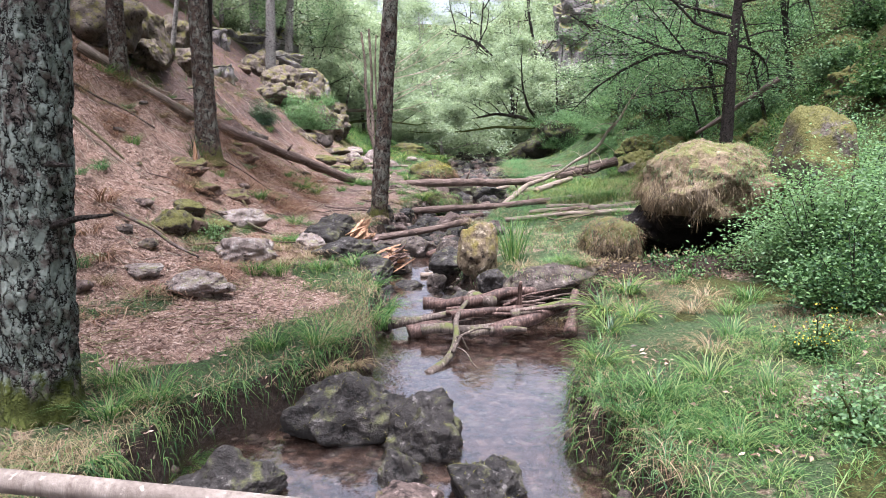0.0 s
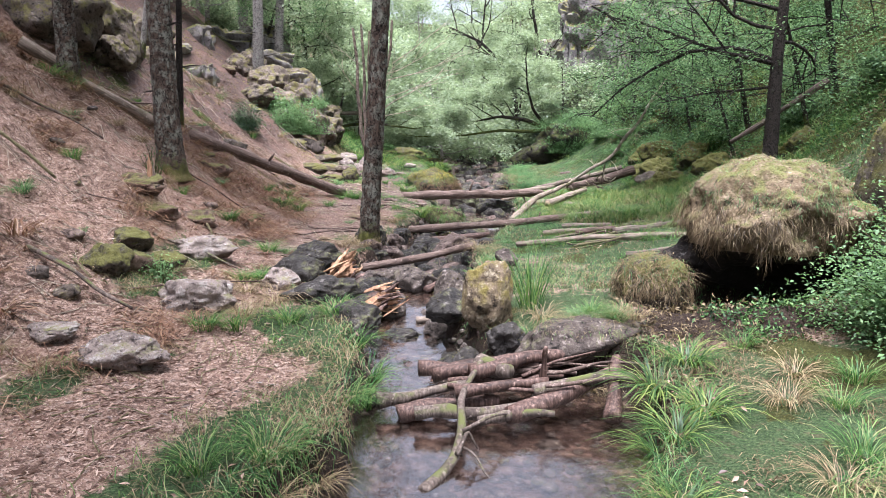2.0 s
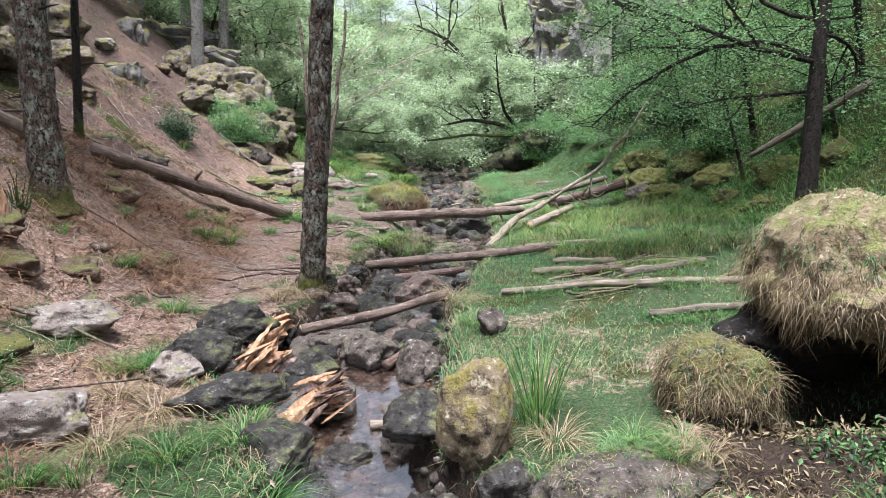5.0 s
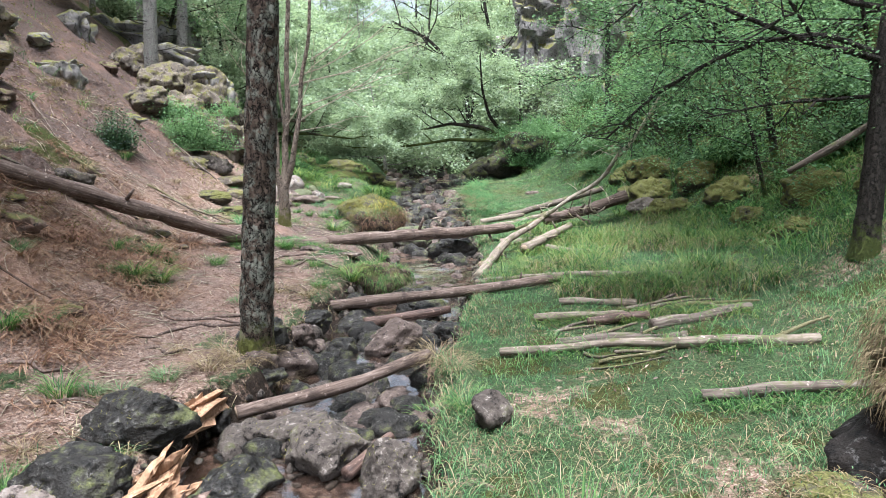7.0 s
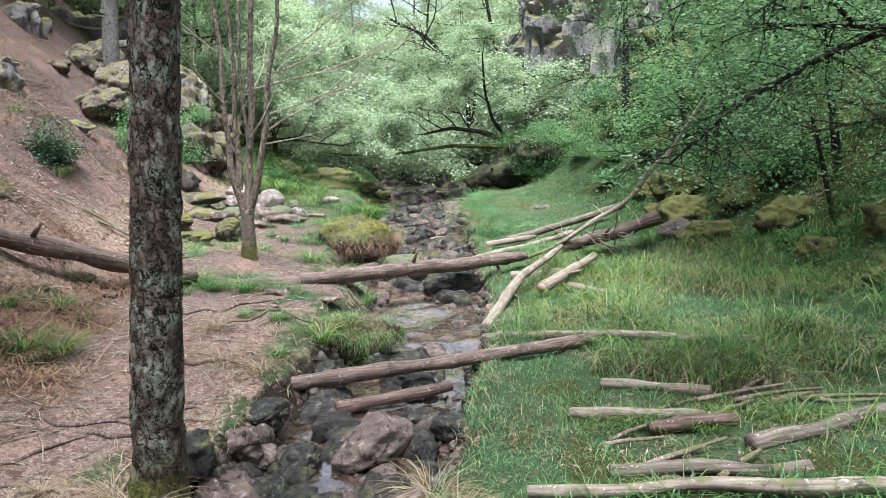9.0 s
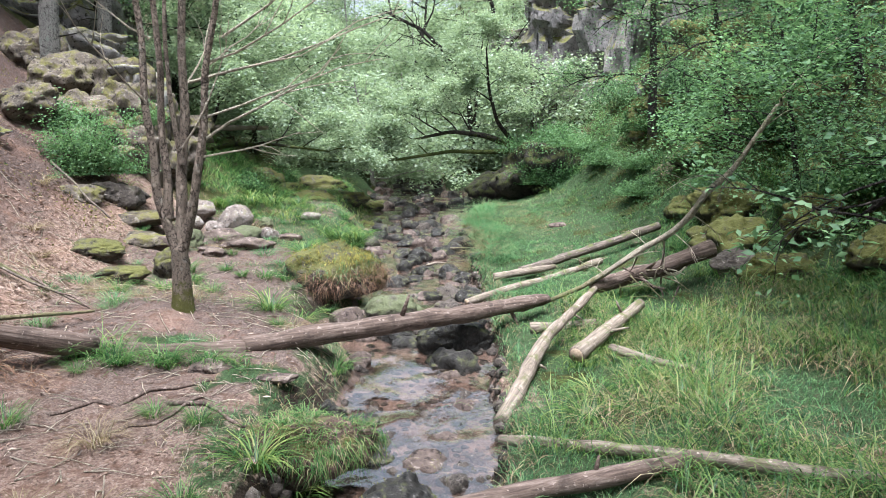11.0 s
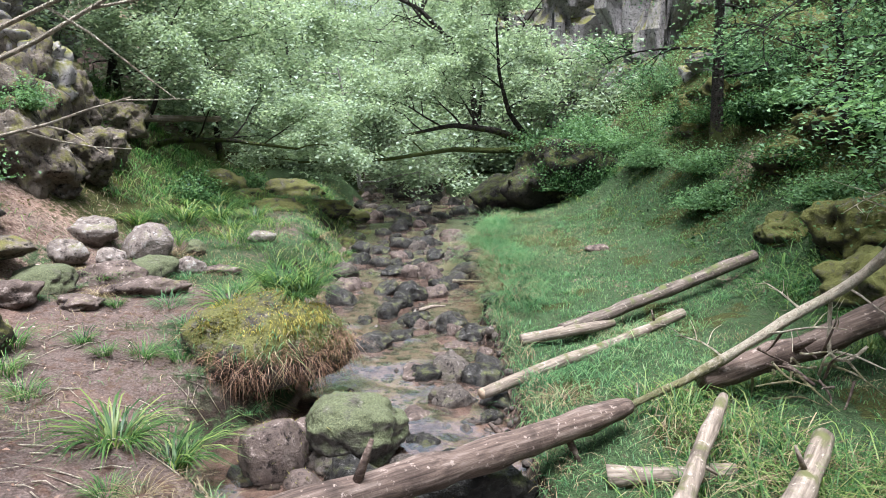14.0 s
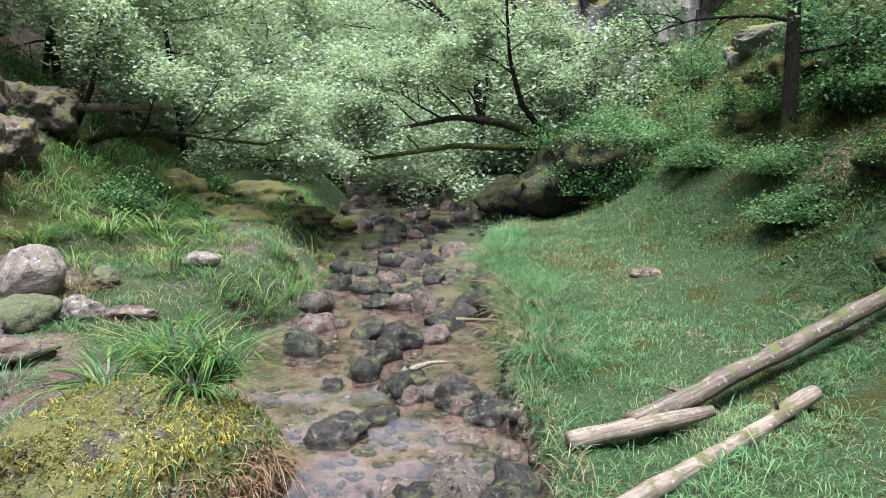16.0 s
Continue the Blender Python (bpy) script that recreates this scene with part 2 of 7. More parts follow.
def log_material(name, wood, dark, pale, moss=None, gloss=.85):
    m, t, b = material(name, gloss, 0.2)
    v1 = coords(t)
    v = coords(t, (1, 1, .06))
    grain = noise_at(t, v, 34, 5, .65)
    blot = noise_at(t, v1, 3.2, 5, .65)
    spot = noise_at(t, v1, 22, 3, .6)
    col = ramp(t, grain, [(.25, dark), (.5, wood), (.8, pale)])
    col = mix(t, ramp(t, blot, grey(.5, .66)), col, mix(t, .65, col, dark))
    col = mix(t, ramp(t, spot, grey(.62, .68)), col, pale)
    if moss:
        up = up_facing(t, .1, .8)
        f = math_node(t, "MULTIPLY", up, ramp(t, noise_at(t, v1, 5, 4, .6), grey(.5, .62)))
        col = mix(t, f, col, moss)
    t.links.new(col, b.inputs["Base Color"])
    n1 = bump(t, b, grain, .6, .012)
    bump(t, b, blot, .5, .03, n1)
    return m


def rock_material(name, base, dark, pale, moss, moss_lo=.45, moss_cover=.5, wet=False, lichen=None):
    m, t, b = material(name, .55 if wet else .88, .22 if wet else .2)
    v = coords(t)
    rnd = t.nodes.new("ShaderNodeObjectInfo").outputs["Random"]
    n1 = noise_at(t, v, 2.6, 6, .65)
    n2 = noise_at(t, v, 24, 5, .72)
    n3 = noise_at(t, v, 70, 3, .7)
    col = ramp(t, n1, [(.36, dark), (.52, base), (.7, pale)])
    col = mix(t, .45, col, ramp(t, n2, [(.3, tuple(c * .45 for c in base)), (.5, base), (.72, pale)]))
    col = mix(t, .3, col, mix(t, rnd, tuple(c * .5 for c in base), tuple(.5 * c + .5 * d for c, d in zip(base, pale))))
    if lichen:
        col = mix(t, ramp(t, noise_at(t, v, 6.5, 5, .75), grey(.56, .62)), col, lichen)
    crust = math_node(t, "MULTIPLY", ramp(t, noise_at(t, v, 11, 6, .8), grey(.57, .62)), up_facing(t, -.1, .6))
    col = mix(t, math_node(t, "MULTIPLY", crust, .4), col, tuple(min(.5, .12 + 1.5 * c) for c in pale))
    pit = ramp(t, noise_at(t, v, 9, 6, .75), grey(.36, .47))
    col = mix(t, pit, tuple(c * .5 for c in dark), col)
    if moss:
        up = up_facing(t, moss_lo, moss_lo + .45)
        mc = ramp(t, n3, [(.25, tuple(c * .4 for c in moss)), (.5, moss), (.8, tuple(min(1, c * 1.9) for c in moss))])
        f = math_node(t, "MULTIPLY", up, ramp(t, noise_at(t, v, 4.2, 5, .7), grey(1 - moss_cover - .06, 1 - moss_cover + .06)))
        col = mix(t, f, col, mc)
    t.links.new(col, b.inputs["Base Color"])
    b1 = bump(t, b, n1, .9, .12)
    b2 = bump(t, b, n2, .75, .025, b1)
    bump(t, b, n3, .5, .006, b2)
    return m


def leaf_material(name, colours, glow=.45, gloss=.12, vary_scale=.6):
    """Thin leaves: each island takes its own tint, with drifts of tint through the whole crown."""
    m = bpy.data.materials.new(name)
    m.use_nodes = True
    t = m.node_tree
    t.nodes.remove(t.nodes["Principled BSDF"])
    g = t.nodes.new("ShaderNodeNewGeometry")
    drift = noise_at(t, coords(t, space="world"), vary_scale, 3, .6)
    pick = math_node(t, "ADD", math_node(t, "MULTIPLY", g.outputs["Random Per Island"], .75), math_node(t, "MULTIPLY", math_node(t, "SUBTRACT", drift, .35), .8))
    col = ramp(t, pick, [(i / (len(colours) - 1), c) for i, c in enumerate(colours)])
    d = t.nodes.new("ShaderNodeBsdfDiffuse")
    tr = t.nodes.new("ShaderNodeBsdfTranslucent")
    gl = node(t, "ShaderNodeBsdfGlossy", Roughness=.45)
    gl.inputs[0].default_value = (.8, .85, .85, 1)
    t.links.new(col, d.inputs[0])
    t.links.new(mix(t, 1.0, col, (1.0, 1.0, .75), "MULTIPLY"), tr.inputs[0])
    a = node(t, "ShaderNodeMixShader", Fac=glow)
    t.links.new(d.outputs[0], a.inputs[1])
    t.links.new(tr.outputs[0], a.inputs[2])
    e = node(t, "ShaderNodeMixShader", Fac=gloss)
    t.links.new(a.outputs[0], e.inputs[1])
    t.links.new(gl.outputs[0], e.inputs[2])
    t.links.new(e.outputs[0], t.nodes["Material Output"].inputs[0])
    return m


def water_material():
    m, t, b = material("stream_water", .04, .5)
    b.inputs["Base Color"].default_value = (.74, .64, .56, 1)
    b.inputs["Transmission Weight"].default_value = 1.0
    b.inputs["IOR"].default_value = 1.8
    b.inputs["Coat Weight"].default_value = .75
    b.inputs["Coat IOR"].default_value = 1.8
    b.inputs["Coat Roughness"].default_value = .05
    v = coords(t, (1, .55, 1), "world")
    a = noise_at(t, v, 5, 3, .55)
    c = noise_at(t, v, 22, 3, .6)
    n1 = bump(t, b, a, .22, .03)
    n2 = bump(t, b, c, .35, .01, n1)
    t.links.new(n2, b.inputs["Coat Normal"])
    return m


MAT_GROUND = ground_material()
MAT_WATER = water_material()
MAT_PINE = bark_material("pine_bark", (.095, .068, .053), (.007, .005, .004), (.25, .25, .21), (.12, .125, .035), 1.0, .47)
MAT_PINE_OLD = bark_material("old_pine_bark", (.085, .073, .064), (.004, .0035, .003), (.23, .27, .235), (.10, .12, .03), .85, .42)
MAT_ALDER = bark_material("alder_bark", (.235, .185, .15), (.06, .045, .036), (.36, .32, .275), (.15, .145, .045), 1.1, .56)
MAT_DARKBARK = bark_material("dark_bark", (.042, .035, .03), (.007, .006, .005), (.09, .095, .07), (.09, .11, .03), 1.2, .6)
MAT_GREYBARK = bark_material("grey_bark", (.30, .28, .26), (.05, .045, .04), (.34, .36, .32), (.14, .15, .05), 1.2, .55)
MAT_TWIG = bark_material("pale_dead_branch", (.52, .45, .36), (.26, .21, .16), (.58, .54, .45), (.3, .27, .15), 2.0, .6)
MAT_LOG = log_material("stripped_log", (.10, .07, .057), (.016, .011, .009), (.235, .185, .16))
MAT_LOG_RED = log_material("wet_red_log", (.075, .046, .037), (.010, .007, .006), (.22, .15, .125), None, .6)
MAT_LOG_PALE = log_material("pale_log", (.17, .135, .108), (.045, .034, .027), (.33, .28, .235), (.085, .085, .035))
MAT_LOG_DARK = log_material("barky_dark_log", (.10, .078, .065), (.022, .017, .014), (.25, .21, .18), (.08, .09, .03))
MAT_ROT = log_material("rotten_orange_wood", (.30, .175, .105), (.10, .052, .032), (.47, .33, .22))
MAT_RAIL = log_material("weathered_handrail_wood", (.16, .135, .115), (.09, .072, .06), (.24, .21, .185))
MAT_CUT = log_material("cut_wood", (.32, .24, .17), (.16, .11, .075), (.46, .36, .27))
MAT_ROCK = rock_material("stream_stone", (.07, .056, .048), (.010, .008, .007), (.21, .178, .155), (.085, .085, .042), .1, .38)
MAT_ROCK_WET = rock_material("wet_stone", (.020, .018, .016), (.004, .0036, .0033), (.095, .083, .075), (.085, .09, .035), .25, .42, True)
MAT_ROCK_RED = rock_material("reddish_stone", (.10, .073, .063), (.022, .016, .014), (.23, .178, .152), (.14, .13, .05), .4, .35)
MAT_ROCK_PALE = rock_material("pale_stone", (.185, .15, .132), (.06, .047, .042), (.31, .265, .24), (.13, .13, .05), .4, .4, False, (.27, .245, .225))
MAT_ROCK_MOSS = rock_material("mossy_rock", (.06, .05, .042), (.010, .009, .008), (.15, .13, .11), (.085, .083, .026), -.1, .56)
MAT_ROCK_BLACK = rock_material("black_mossed_rock", (.022, .019, .016), (.005, .0045, .004), (.06, .052, .043), (.05, .055, .018), -.2, .5)
MAT_ROCK_YELLOW = rock_material("yellow_mossed_rock", (.07, .06, .048), (.010, .009, .008), (.17, .145, .12), (.092, .092, .028), -.4, .6)
MAT_ROCK_GREYMOSS = rock_material("grey_mossed_stone", (.085, .072, .062), (.015, .0125, .011), (.22, .195, .17), (.085, .092, .05), -.2, .62)
MAT_ROCK_TALL = rock_material("lichened_stone", (.16, .122, .08), (.03, .023, .016), (.29, .235, .165), (.12, .10, .03), -.1, .5, False, (.30, .26, .19))
MAT_CRAG = rock_material("mossy_crag_rock", (.10, .08, .066), (.009, .0075, .006), (.28, .23, .185), (.115, .105, .036), -.25, .45)
MAT_THATCH = rock_material("dead_thatch", (.14, .105, .066), (.03, .022, .015), (.27, .21, .14), (.10, .105, .035), .3, .5)
MAT_SOIL = rock_material("crumbling_soil", (.10, .066, .052), (.014, .010, .008), (.22, .155, .125), (.09, .09, .03), .3, .5)
# near-black that paints the shade below the great boulder
MAT_HOLLOW_SHADE = rock_material("hollow_shade", (.012, .0095, .008), (.004, .0035, .003), (.028, .022, .019), None)
MAT_CLIFF = rock_material("grey_cliff", (.22, .20, .195), (.04, .037, .035), (.40, .37, .36), (.13, .125, .04), .1, .55)
MAT_GRASS = leaf_material("meadow_grass", [(.010, .03, .013), (.042, .11, .046), (.10, .205, .088), (.165, .275, .12), (.29, .32, .17)], .42, .012)
MAT_GRASS_DRY = leaf_material("straw_grass", [(.025, .017, .010), (.115, .082, .047), (.225, .17, .10), (.35, .285, .18), (.10, .125, .05)], .3, .02)
MAT_GRASS_DEEP = leaf_material("lush_grass", [(.009, .027, .009), (.034, .095, .028), (.085, .18, .055), (.17, .27, .09), (.31, .30, .15)], .48, .012)
MAT_RUSH = leaf_material("woodrush_blades", [(.009, .024, .008), (.036, .085, .024), (.09, .165, .045), (.19, .255, .07), (.34, .31, .14)], .45, .02)
MAT_BEARD = leaf_material("brown_thatch_grass", [(.015, .011, .007), (.07, .05, .03), (.14, .105, .062), (.235, .185, .115), (.08, .095, .035)], .25, .012)
MAT_STRAW = leaf_material("dead_straw", [(.07, .032, .02), (.15, .078, .048), (.25, .155, .10), (.36, .27, .19)], .25, .03)
MAT_LITTER = leaf_material("dead_leaves", [(.04, .022, .016), (.13, .072, .05), (.26, .165, .12), (.42, .31, .245)], .1, .05)
MAT_LEAF = leaf_material("rowan_leaves", [(.03, .062, .036), (.075, .14, .07), (.14, .245, .12), (.23, .345, .175)], .45, .012)
# leaf colour lightened to paint the haze over distant foliage
MAT_LEAF_HAZED = leaf_material("hazed_leaves", [(.09, .13, .08), (.20, .27, .17), (.31, .39, .26), (.43, .51, .36)], .55, .04)
MAT_LEAF_PALE2 = leaf_material("birch_leaves", [(.04, .078, .044), (.09, .165, .085), (.165, .275, .14), (.26, .38, .2)], .45, .012)
MAT_LEAF_DARK = leaf_material("shaded_leaves", [(.005, .014, .007), (.02, .046, .02), (.055, .11, .048), (.14, .22, .10)], .35, .03)
MAT_BILBERRY = leaf_material("bilberry_leaves", [(.045, .095, .045), (.095, .18, .08), (.155, .27, .118), (.22, .345, .16)], .5, .02)
MAT_FERN = leaf_material("shrub_leaves", [(.007, .018, .008), (.032, .075, .028), (.085, .165, .058), (.18, .28, .11)], .3, .012)
MAT_GORSE = leaf_material("yellow_flowers", [(.5, .34, .01), (.7, .5, .03), (.8, .62, .08)], .3, .03)
MAT_MOSS_GOLD = leaf_material("golden_moss", [(.06, .054, .011), (.18, .155, .03), (.30, .255, .055), (.42, .37, .11)], .3, .012)
MAT_MOSSBLADE = leaf_material("moss_tufts", [(.025, .027, .007), (.09, .088, .023), (.17, .16, .042), (.28, .255, .085)], .3, .012)

# ---- mesh helpers ----


class Geo:
    """Gathers vertices and faces for one mesh."""

    def __init__(self):
        self.v, self.f, self.n = [], [], 0

    def add(self, v, *faces):
        for f in faces:
            if len(f):
                self.f.append(np.asarray(f, np.int64) + self.n)
        self.v.append(np.asarray(v, float))
        self.n += len(v)

    def mesh(self, name, mat, flat=False):
        v = np.concatenate(self.v)
        me = bpy.data.meshes.new(name)
        me.vertices.add(len(v))
        me.vertices.foreach_set("co", v.astype(np.float32).ravel())
        idx = np.concatenate([f.ravel() for f in self.f])
        tot = np.concatenate([np.full(len(f), f.shape[1]) for f in self.f])
        me.loops.add(len(idx))
        me.loops.foreach_set("vertex_index", idx.astype(np.int32))
        me.polygons.add(len(tot))
        me.polygons.foreach_set("loop_start", np.concatenate([[0], np.cumsum(tot)[:-1]]).astype(np.int32))
        me.polygons.foreach_set("use_smooth", np.full(len(tot), not flat))
        me.materials.append(mat)
        me.update(calc_edges=True)
        return me

    def part(self, name, mat, parent=None, label="", flat=False):
        ob = new(name, self.mesh(name, mat, flat))
        if parent is not None:
            ob.parent = parent
        if label:
            ob["label"] = label
        return ob


def base(name, loc, label, category, group="", kind=""):
    """An empty at the foot of a thing, to hold its parts."""
    ob = new(name)
    ob.location = loc
    ob.empty_display_size = .1
    return tagged(ob, label, category, group, kind)


def frames_along(p):
    """Two cross directions for each point of a line."""
    d = np.gradient(p, axis=0)
    d /= np.linalg.norm(d, axis=1)[:, None] + 1e-9
    ref = np.array([0, 0, 1.0]) if abs(d[0, 2]) < .9 else np.array([1.0, 0, 0])
    u = np.cross(d, ref)
    u /= np.linalg.norm(u, axis=1)[:, None] + 1e-9
    return u, np.cross(u, d)


def tube(geo, pts, radii, seg=8, rough=0.0, seed=0, caps=True, freq=3.0):
    p = np.asarray(pts, float)
    r = np.broadcast_to(np.asarray(radii, float), (len(p),))
    u, w = frames_along(p)
    a = np.arange(seg) * 2 * np.pi / seg
    ring = np.cos(a)[None, :, None] * u[:, None] + np.sin(a)[None, :, None] * w[:, None]
    rr = np.repeat(r[:, None], seg, 1)
    if rough:
        q = p[:, None] + ring * r[:, None, None]
        rr = rr * (1 + rough * fbm(q[..., 0] * freq + seed, q[..., 1] * freq, q[..., 2] * freq, 3))
    v = (p[:, None] + ring * rr[..., None]).reshape(-1, 3)
    n = len(p)
    i = (np.arange(n - 1)[:, None] * seg + np.arange(seg)[None]).ravel()
    j = (np.arange(n - 1)[:, None] * seg + (np.arange(seg)[None] + 1) % seg).ravel()
    quads = np.stack([i, i + seg, j + seg, j], 1)
    if caps:
        c0, c1 = len(v), len(v) + 1
        v = np.vstack([v, p[0], p[-1]])
        k = np.arange(seg)
        geo.add(v, quads, np.stack([np.full(seg, c0), k, (k + 1) % seg], 1), np.stack([np.full(seg, c1), (n - 1) * seg + (k + 1) % seg, (n - 1) * seg + k], 1))
    else:
        geo.add(v, quads)


def curve_pts(ends, n, wander=0.0, seed=0):
    """A smooth line through the given points."""
    e = np.asarray(ends, float)
    s = np.concatenate([[0], np.cumsum(np.linalg.norm(np.diff(e, axis=0), axis=1))])
    t = np.linspace(0, s[-1], n)
    out = np.stack([np.interp(t, s, e[:, k]) for k in range(3)], 1)
    for _ in range(max(1, n // 8) if len(e) > 2 else 0):
        out[1:-1] = (out[:-2] + 2 * out[1:-1] + out[2:]) / 4
    if wander:
        fade = np.sin(np.linspace(0, np.pi, n))[:, None]
        out = out + wander * fade * np.stack([vnoise(t * 1.7 + seed, 3.1 + k * 7, seed * .37) for k in range(3)], 1)
    return out


def unit(v):
    v = np.asarray(v, float)
    return v / (np.linalg.norm(v) + 1e-9)


def branch(geo, tips, p0, d, length, r, level, rng, droop=.15, kids=5, spread=.8, seg=5, wander=.22, start=.3, shrink=(.35, .6)):
    """One limb and its side branches. tips gathers points and directions for leaves."""
    n = 6 if level > 1 else 5 if level else 3
    p, dd, pts = np.array(p0, float), unit(d), [np.array(p0, float)]
    for i in range(n):
        dd = unit(dd + rng.normal(0, wander, 3) * (.6 if level else 1) + np.array([0, 0, -droop * (i + 1) / n]))
        p = p + dd * length / n
        pts.append(p)
    pts = np.array(pts)
    tube(geo, pts, np.linspace(r, r * .3, n + 1), seg, caps=False)
    if level == 0:
        for i in range(1, n + 1):
            tips.append((pts[i], unit(pts[i] - pts[i - 1])))
        return
    for k in range(kids):
        f = start + (1 - start) * (k + rng.random() * .8) / kids
        i = min(int(f * n), n - 1)
        q = pts[i] + (pts[i + 1] - pts[i]) * (f * n - i)
        ax = unit(pts[i + 1] - pts[i])
        side = unit(np.cross(ax, rng.normal(0, 1, 3)) + np.array([0, 0, .15]))
        branch(geo, tips, q, ax * (1 - spread * .6) + side * spread, length * rng.uniform(*shrink) * (1.15 - .5 * f), r * (.62 - .25 * f), level - 1, rng, droop, max(3, kids - 1), spread, max(3, seg - 1), wander, .2, shrink)
    for i in range(n - 1, n + 1):
        tips.append((pts[i], unit(pts[i] - pts[i - 1])))


def leaves(geo, points, size, rng, flatness=.5, aspect=.55, simple=False):
    """Small folded leaf blades at the points given."""
    p = np.asarray(points, float)
    n = len(p)
    az = rng.uniform(0, 2 * np.pi, n)
    tilt = rng.normal(0, 1 - flatness, n)
    ax = np.stack([np.cos(az) * np.cos(tilt), np.sin(az) * np.cos(tilt), np.sin(tilt)], 1)
    side = np.cross(ax, np.array([0, 0, 1.0]) + rng.normal(0, .45, (n, 3)))
    side /= np.linalg.norm(side, axis=1)[:, None] + 1e-9
    up = np.cross(side, ax)
    s = (size * rng.uniform(.6, 1.35, n))[:, None]
    if simple:
        v = np.stack([p, p + s * (.9 * ax + aspect * .55 * side), p + s * (.9 * ax - aspect * .55 * side)], 1).reshape(-1, 3)
        geo.add(v, np.arange(n)[:, None] * 3 + np.array([0, 1, 2]))
        return
    v = np.stack([p, p + s * (.5 * ax + aspect * .5 * side + .08 * up), p + s * (ax - .08 * up), p + s * (.5 * ax - aspect * .5 * side + .08 * up)], 1).reshape(-1, 3)
    b = np.arange(n)[:, None] * 4
    geo.add(v, np.concatenate([b + [0, 1, 2], b + [0, 2, 3]]))


def leaf_points(tips, per, scatter, rng):
    p = np.array([t[0] for t in tips])
    return np.repeat(p, per, 0) + rng.normal(0, 1, (len(p) * per, 3)) * scatter * np.array([1, 1, .45])


def blades(geo, p, height, width, lean, rng, steps=2, droop=0.35, azimuth=None):
    """Grass blades, each bent over towards its own side."""
    p = np.asarray(p, float)
    n = len(p)
    az = rng.uniform(0, 2 * np.pi, n) if azimuth is None else azimuth
    out = np.stack([np.cos(az), np.sin(az), np.zeros(n)], 1)
    side = np.stack([-np.sin(az), np.cos(az), np.zeros(n)], 1)
    h, w = np.broadcast_to(height, (n,))[:, None], np.broadcast_to(width, (n,))[:, None]
    le = np.broadcast_to(lean, (n,))[:, None]
    rows = []
    for i in range(steps):
        f = i / steps
        c = p + out * h * (le * f + droop * f * f * 1.2) + np.array([0, 0, 1.0]) * h * (f - droop * .75 * f * f * f)
        ww = w * (.7 + .6 * f) * (1 - f) ** .4
        rows += [c - side * ww / 2, c + side * ww / 2]
    rows.append(p + out * h * (le + droop * 1.2) + np.array([0, 0, 1.0]) * h * (1 - droop * .75 - le * .15))
    k = 2 * steps + 1
    v = np.stack(rows, 1).reshape(-1, 3)
    b = np.arange(n)[:, None] * k
    tris = []
    for i in range(steps - 1):
        tris += [b + [2 * i, 2 * i + 1, 2 * i + 3], b + [2 * i, 2 * i + 3, 2 * i + 2]]
    tris.append(b + [2 * steps - 2, 2 * steps - 1, 2 * steps])
    geo.add(v, np.concatenate(tris))


ICO = {}


def ico(sub):
    if sub not in ICO:
        bm = bmesh.new()
        bmesh.ops.create_icosphere(bm, subdivisions=sub, radius=1)
        v = np.array([x.co[:] for x in bm.verts])
        f = np.array([[x.index for x in q.verts] for q in bm.faces])
        bm.free()
        ICO[sub] = (v, f)
    return ICO[sub]


def stone_shape(seed, sub=3, planes=11, rough=.07, round_off=.25, flat_base=False):
    """A broken, worn stone: a body cut by planes, softened and roughened. About 2 across."""
    rng = np.random.default_rng(seed)
    d, f = ico(sub)
    nrm = rng.normal(0, 1, (planes, 3))
    nrm /= np.linalg.norm(nrm, axis=1)[:, None]
    off = rng.uniform(.62, .95, planes)
    dots = d @ nrm.T
    r = np.where(dots > .05, off[None] / np.maximum(dots, .05), 9.0).min(1)
    r = np.minimum(r, 1.15) * (1 - round_off) + .85 * round_off
    r = r * (1 + rough * fbm(d[:, 0] * 2.2 + seed, d[:, 1] * 2.2, d[:, 2] * 2.2, 4) - .35 * rough * np.abs(fbm(d[:, 0] * 6 + seed, d[:, 1] * 6, d[:, 2] * 6, 3)))
    v = d * r[:, None]
    if flat_base:
        v[:, 2] = np.maximum(v[:, 2], -.45 + .05 * vnoise(v[:, 0] * 3, v[:, 1] * 3, seed))
    return v, f


def ground_at(x, y):
    return float(ground_z(x, y))


def rock(name, x, y, size, mat, label, turn=0, seed=1, sub=3, sink=.3, z=None, group="", tilt=(0, 0), rough=.12, round_off=.2, planes=11, category="rock", fuzz=0):
    """size: full width, depth and height. It is let into the ground by the share sink of its height."""
    v, f = stone_shape(seed, sub, planes, rough, round_off)
    g = Geo()
    g.add(v * np.array(size) / 2, f)
    ob = g.part(name, mat)
    zz = (ground_at(x, y) if z is None else z) + size[2] * (.5 - sink)
    ob.matrix_world = pose(x, y, zz, tilt[0], tilt[1], turn)
    if mat.name == "mossy_rock" or fuzz:
        moss_fuzz(ob, v * np.array(size) / 2, f, seed, fuzz or 260)
    return tagged(ob, label, category, group)


